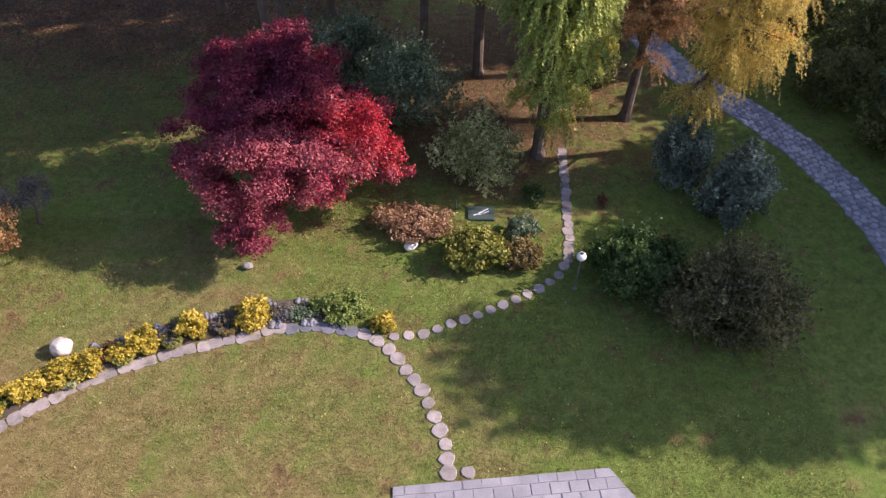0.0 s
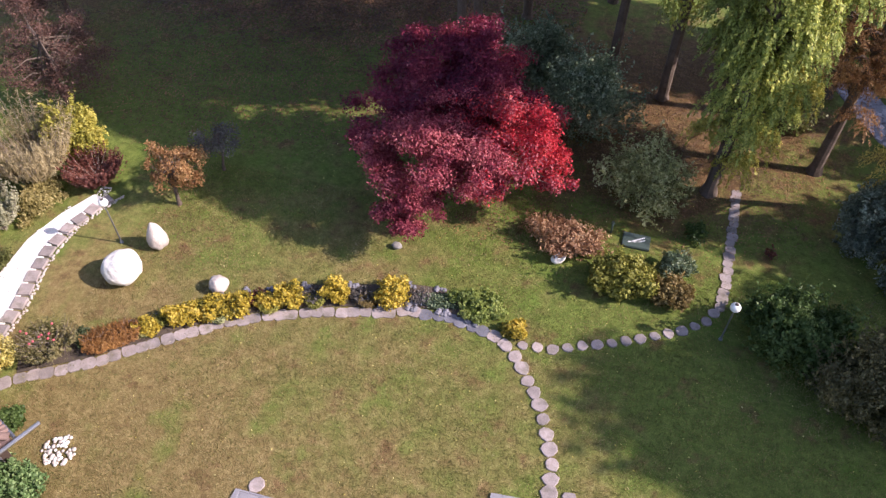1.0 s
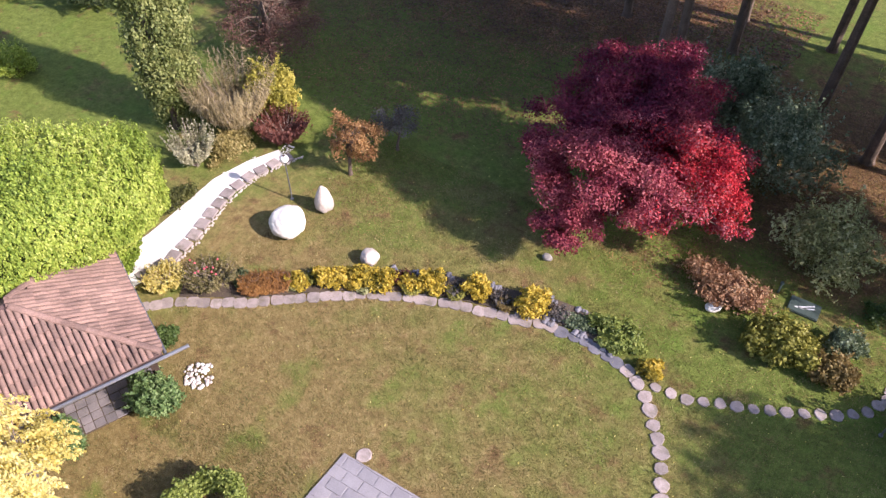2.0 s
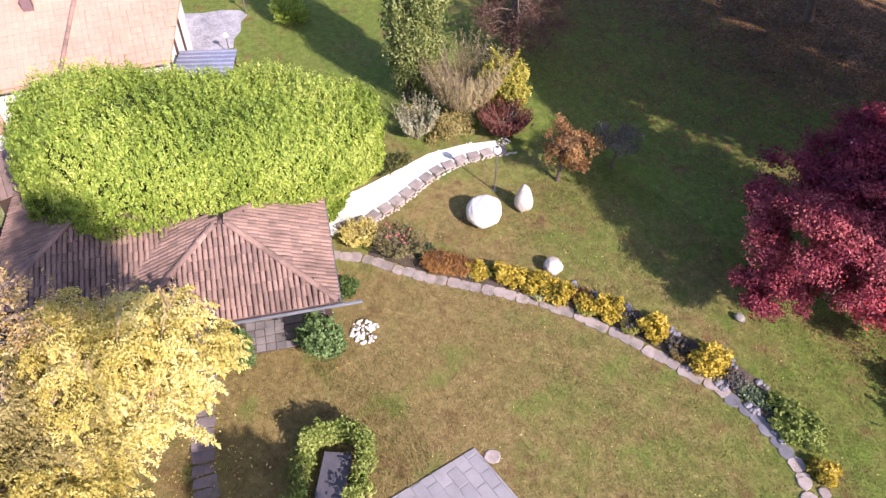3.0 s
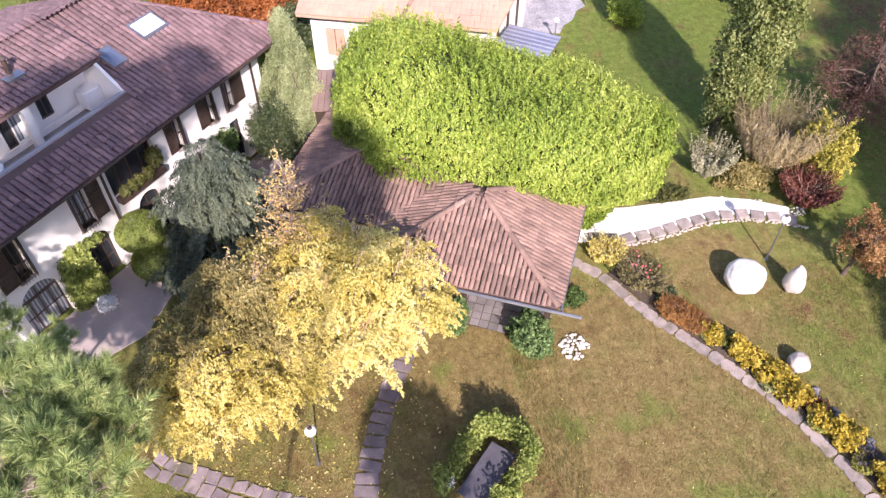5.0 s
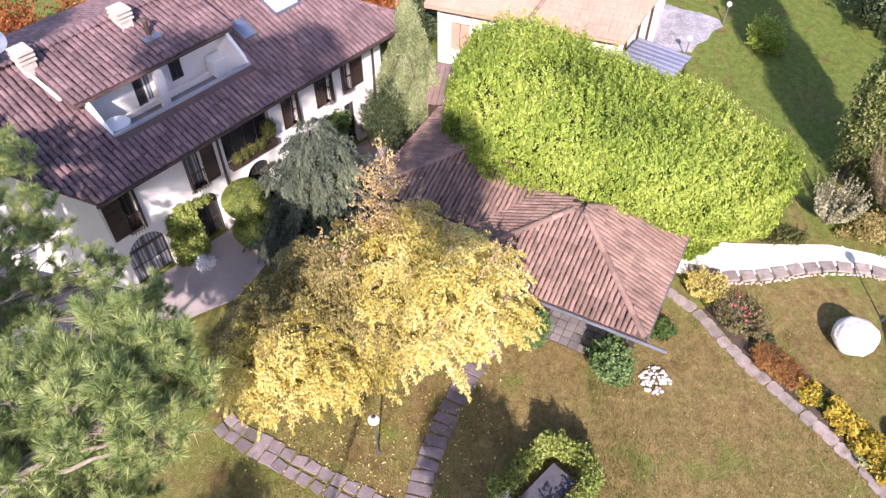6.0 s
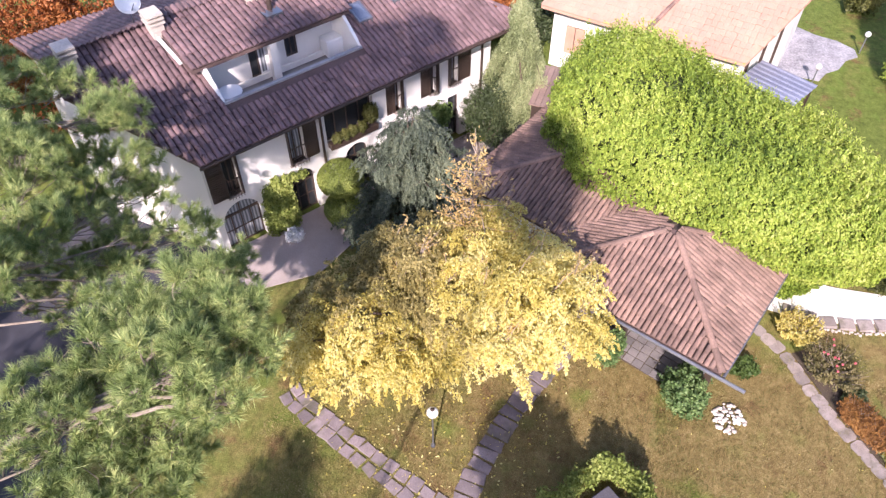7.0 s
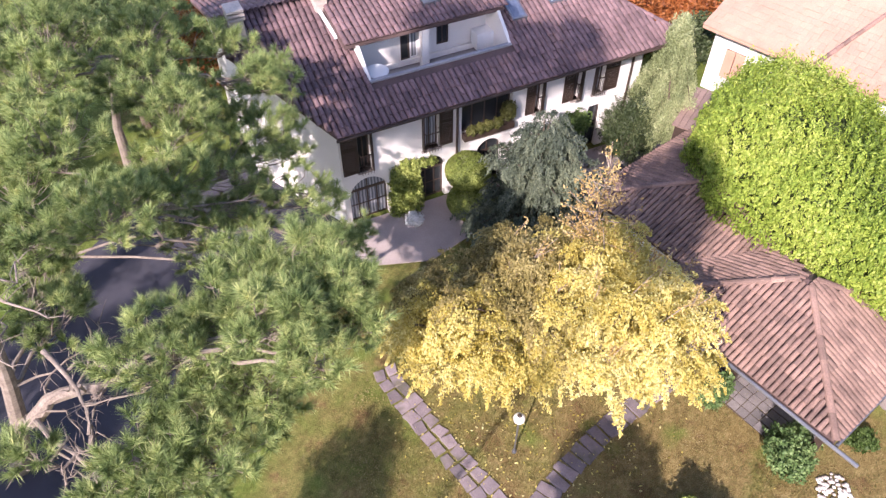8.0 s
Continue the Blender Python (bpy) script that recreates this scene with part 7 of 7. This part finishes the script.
shrub("blue_shrub", "dense blue-grey evergreen shrub", 11.45, 20.7, 1.3, 1.2, 3.2, 22000, 0.12, "bluegrey", 192)
shrub("yew", "dark green mounded yew with brownish tips", 9.7, 15.3, 2.2, 1.9, 2.8, 56000, 0.1, "yew", 193, clumps=14)
shrub("green_shrub", "broad dull green shrub beside the lamp", 6.9, 16.9, 1.5, 1.5, 2.3, 24000, 0.13, "green", 194)
shrub("red_seedling", "small red-leaved seedling in the shade", 6.4, 21.0, 0.3, 0.3, 0.4, 220, 0.08, "brownred", 195)
for k, (x, y, r, h) in enumerate(((19.5, 24.5, 1.8, 2.4), (20.0, 21.5, 1.6, 2.2), (18.0, 28.0, 2.0, 2.6), (21.5, 27.0, 2.2, 3.0), (19.8, 18.5, 1.6, 2.0), (14.6, 36.5, 2.4, 2.8), (17.2, 33.8, 2.2, 2.8), (17.5, 38.5, 2.6, 3.2), (20.5, 31.0, 2.2, 3.0), (12.6, 40.0, 2.4, 2.8), (19.6, 36.5, 2.6, 3.2), (22.5, 34.5, 2.6, 3.4))):
    shrub("lane_shrub", "dull green shrub bordering the cobbled lane", x, y, r, r, h, 9000, 0.15, "holly" if k % 2 else "olive", 200 + k, group="shrubs beyond the lane")

# climbers and tubs by the buildings
shrub("ivy_bush", "dense ivy bush growing at the annex eave", -15.25, 2.75, 0.55, 0.5, 1.5, 9000, 0.1, "ivy", 210)
shrub("ivy_bush", "rounded dense ivy bush at the annex corner", -14.45, 5.15, 0.75, 0.7, 1.5, 12000, 0.1, "ivy", 211)
shrub("ivy_bush", "small dark bush at the annex side", -15.9, 7.0, 0.4, 0.4, 0.8, 3500, 0.09, "green", 212)
topiary = tagged(empty("clipped_bush"), label="clipped two-tiered rounded green bush beside the doors", category="shrub")
rng = np.random.default_rng(213)
pp, nn = cluster_points(rng, [(-19.65, -8.05, 1.55, 0.88, 0.88, 0.66), (-19.3, -7.55, 0.5, 1.08, 1.08, 0.56)], 40000, 0.14, 0.015)
pp[:, 2] = np.abs(pp[:, 2]) + 0.02
quads("foliage", leaf_quads(rng, pp, nn, 0.065, 0.45), 4, "spring", topiary)
bm = bmesh.new()
limb(bm, [(-19.4, -7.85, -0.05), (-19.45, -7.9, 0.8), (-19.5, -7.95, 1.9)], [0.07, 0.05, 0.02], 6)
part("woody_base", bm, "bark", topiary)
climb = tagged(empty("climbing_ivy"), label="yellow-green climber on the wall between the arches", category="climber")
rng = np.random.default_rng(214)
wall_blobs = [(*in_house(x + rng.uniform(-0.08, 0.08), -0.26, z), 0.3, 0.3, 0.36) for x in (2.2, 2.55, 2.9) for z in np.linspace(0.25, 2.0, 6)] + [(*in_house(x, -0.2, 2.22 + 0.1 * math.sin(x * 3)), 0.22, 0.22, 0.17) for x in (2.6, 2.95, 3.3, 3.65)]
pp, nn = cluster_points(rng, wall_blobs, 13000, 0.6)
pp[:, 2] = np.abs(pp[:, 2]) + 0.02
quads("foliage", leaf_quads(rng, pp, nn, 0.1), 4, "spring", climb)
bm = bmesh.new()
for x in (2.3, 2.6, 2.85):
    limb(bm, [in_house(2.55, -0.15, -0.05), in_house(x, -0.12, 1.0), in_house(x + 0.1, -0.12, 2.1)], [0.04, 0.03, 0.015], 6)
part("woody_base", bm, "bark", climb)
shrub("white_flowers", "white flowering plant at the door step", -17.53, -9.2, 0.4, 0.36, 0.5, 5000, 0.07, "white_flower", 215)
bal = tagged(empty("balcony_plants"), label="leafy green plants in the balcony planter", category="plants")
rng = np.random.default_rng(216)
pp, nn = cluster_points(rng, [(*(in_house(x, -0.3, 3.08)), 0.2, 0.18, 0.19) for x in (5.25, 5.6, 5.95, 6.35)] + [(*(in_house(6.8, -0.25, 3.45)), 0.3, 0.28, 0.36)], 5200, 0.5)
quads("foliage", leaf_quads(rng, pp, nn, 0.09), 4, "olive", bal)
bm = bmesh.new()
for x in (5.2, 5.7, 6.2, 6.7):
    limb(bm, [in_house(x, -0.22, 2.9), in_house(x, -0.25, 3.3)], [0.03, 0.015], 5)
part("woody_base", bm, "bark", bal)
dp = tagged(empty("side_planting"), label="leafy shrub above the side door", category="shrub")
pp, nn = cluster_points(rng, [(*(in_house(x, -0.5, 2.0)), 0.45, 0.4, 0.5) for x in (9.5, 10.0)] + [(*(in_house(9.6, -0.6, 1.0)), 0.5, 0.45, 1.0)], 7000, 0.5)
quads("foliage", leaf_quads(rng, pp, nn, 0.11), 4, "green", dp)
bm = bmesh.new()
limb(bm, [in_house(9.6, -0.6, -0.05), in_house(9.7, -0.6, 1.9)], [0.05, 0.02], 6)
part("woody_base", bm, "bark", dp)

# arbour: a slate-topped bench in a horseshoe of ivy
arb = tagged(empty("arbour", pose(-9.85, 3.05, 0, 0, 0, 140)), label="dark slate slab within a horseshoe of ivy", category="arbour")
bm = bmesh.new()
box(bm, -1.0, 0.9, -0.42, 0.42, 0.3, 0.42)
bmesh.ops.bevel(bm, geom=bm.edges[:], offset=0.02, segments=2, affect="EDGES")
part("slab", bm, "slate_dark", arb)
for x in (-0.7, 0.6):
    bm = bmesh.new()
    box(bm, x - 0.12, x + 0.12, -0.35, 0.35, -0.05, 0.3)
    part("support", bm, "step", arb)
rng = np.random.default_rng(220)
horse = []
for k in range(22):
    a = math.pi * (k / 21) - math.pi / 2
    horse.append((0.85 + 0.55 * math.cos(a), 0.85 * math.sin(a), rng.uniform(0.5, 1.0), rng.uniform(0.22, 0.36), 0.3, 0.46))
for k in range(9):
    for sgn in (-1, 1):
        horse.append((0.7 - k * 0.24, 0.86 * sgn + rng.normal(0, 0.1), rng.uniform(0.4, 0.85), rng.uniform(0.2, 0.33), 0.3, 0.42))
pp, nn = cluster_points(rng, horse, 11000, 0.75)
pp[:, 2] = np.abs(pp[:, 2]) + 0.02
quads("foliage", leaf_quads(rng, pp, nn, 0.11), 4, "spring", arb)
bm = bmesh.new()
for b in horse[::3]:
    limb(bm, [(b[0], b[1], -0.05), (b[0], b[1], b[2])], [0.03, 0.015], 5)
part("woody_base", bm, "bark", arb)
shrub("white_flowers", "a few white flowers beside the arbour", -9.7, 1.95, 0.16, 0.16, 0.7, 300, 0.08, "white_flower", 221)


# ---- loose cover on the ground ----
def scatter(name, n, region, size, mat, seed, label, category, flat=0.25, inside=None):
    rng = np.random.default_rng(seed)
    x0, x1, y0, y1 = region
    p = np.stack([rng.uniform(x0, x1, n), rng.uniform(y0, y1, n), np.full(n, 0.02)], 1)
    if inside is not None:
        p = p[inside(p[:, 0], p[:, 1], rng.random(len(p)))]
    p[:, 2] += rng.uniform(0, 0.03, len(p))
    nn = np.tile([0.0, 0.0, 1.0], (len(p), 1))
    tagged(quads(name, leaf_quads(rng, p, nn, size, flat), 4, mat), label=label, category=category, kind="stuff")


def near(cx, cy, rx, ry):
    return lambda x, y, u: u > ((x - cx) / rx) ** 2 + ((y - cy) / ry) ** 2


scatter("fallen_leaves", 2600, (-17.5, -8.5, -7.5, 3.0), 0.09, "yellow", 230, "fallen yellow leaves on the grass", "fallen leaves", 0.3, near(-12.6, -2.0, 4.5, 4.8))
scatter("fallen_leaves", 2500, (-17.5, -12.5, 13.0, 18.5), 0.06, "litter_leaf", 231, "fallen orange leaves under the small tree", "fallen leaves", 0.3, near(-15.0, 16.0, 2.6, 2.6))
scatter("fallen_leaves", 60000, (-6.5, 11.0, 19.0, 36.0), 0.075, "litter_leaf", 232, "brown fallen leaves at the wood's edge", "fallen leaves", 0.3, near(2.2, 28.0, 8.5, 8.5))
scatter("fallen_leaves", 7000, (-9.0, -1.0, 17.5, 22.5), 0.075, "litter_leaf", 233, "dark fallen leaves beneath the maple", "fallen leaves", 0.3, near(-4.0, 20.6, 3.6, 2.2))
scatter("fallen_leaves", 90000, (-36.0, -3.0, 27.0, 42.0), 0.15, "litter_leaf", 234, "deep rust-brown leaf litter under the wood", "leaf litter", 0.3, near(-18.0, 37.5, 19.0, 8.5))
scatter("fallen_leaves", 42000, (-31.0, -7.0, 19.0, 34.0), 0.1, "litter_leaf", 236, "thin brown leaf litter on the shaded lawn", "leaf litter", 0.3, near(-19.0, 27.5, 12.0, 7.5))
scatter("fallen_leaves", 900, (-14.0, 12.0, 5.0, 24.0), 0.06, "yellow", 235, "single pale leaves strewn over the lawn", "fallen leaves", 0.3)

# grass blades standing in the lawn
def blades(n, region, seed, mat):
    rng = np.random.default_rng(seed)
    x0, x1, y0, y1 = region
    p = np.stack([rng.uniform(x0, x1, n), rng.uniform(y0, y1, n), np.zeros(n)], 1)
    f = 0.5 + 0.5 * np.sin(p[:, 0] * 1.9 + 3 * np.sin(p[:, 1] * 0.7)) * np.sin(p[:, 1] * 2.3 + 2 * np.sin(p[:, 0] * 0.9))
    p = p[rng.random(n) < 0.35 + 0.65 * f]
    n = len(p)
    a = rng.uniform(0, math.tau, n)
    s = np.stack([np.cos(a), np.sin(a), np.zeros(n)], 1) * 0.012
    h = np.stack([rng.normal(0, 0.03, n), rng.normal(0, 0.03, n), rng.uniform(0.03, 0.085, n)], 1)
    return np.stack([p - s, p + s, p + h], 1), mat


for k, (co, mt) in enumerate((blades(190000, (-17, 12, 4.5, 20), 240, "grass"), blades(70000, (-17, -7.5, -7, 6), 241, "grass"))):
    tagged(quads("grass", co, 3, mt), label="short uneven autumn grass blades", category="grass", kind="stuff")

# ---- laid stone pieces ----
slab_field("flag", (-9.0, 0.9), radians(2), 10, 20, 0.58, 0.37, 0.014, 0.06, "slate", patio_w, None, seed=52, outline=PATIO_W)
slab_field("flag", (-1.4, 3.9), radians(5.7), 16, 20, 0.56, 0.36, 0.014, 0.06, "slate", patio_e, None, seed=53, outline=PATIO_E)
rng = np.random.default_rng(54)
bm = bmesh.new()
cob = []
for j, (p, a) in enumerate(resample(LANE, 0.27)):
    for i in range(7):
        off = (i - 3 + (0.5 if j % 2 else 0)) * 0.245
        if abs(off) < 0.84:
            cob.append((p.x - math.sin(a) * off + rng.normal(0, 0.03), p.y + math.cos(a) * off + rng.normal(0, 0.03), a + rng.normal(0, 0.5)))
meshes = []
for k in range(5):
    bm = bmesh.new()
    pts = [(math.cos(i * math.tau / 7 + 0.3) * 0.15 * rng.uniform(0.88, 1.05), math.sin(i * math.tau / 7 + 0.3) * 0.135 * rng.uniform(0.85, 1.05)) for i in range(7)]
    prism(bm, pts, -0.03, 0.035)
    for v in bm.verts:
        if v.co.z > 0:
            v.co.x *= 0.9
            v.co.y *= 0.9
            v.co.z += rng.uniform(0, 0.012)
    me = bpy.data.meshes.new("cobble")
    bm.to_mesh(me)
    bm.free()
    me.materials.append(M["cobble"])
    meshes.append(me)
cob.sort(key=lambda c: abs(c[1] - 23.0))
rest = bmesh.new()
for k, (x, y, a) in enumerate(cob):
    m = Matrix.Translation((x, y, 0.02 + 0.006 * (k * 7 % 5) / 5)) @ Matrix.Rotation(a, 4, "Z") @ Matrix.Diagonal((0.78 + 0.4 * (k * 13 % 17) / 17, 0.78 + 0.36 * (k * 11 % 13) / 13, 1, 1))
    if k < 300:
        ob = new("cobble", meshes[k % 5])
        ob.parent = lane
        ob.matrix_world = m
    else:
        box(rest, -0.125, 0.125, -0.118, 0.118, -0.03, 0.035, m)
tagged(part("cobbles_rest", rest, "cobble", lane), kind="stuff")
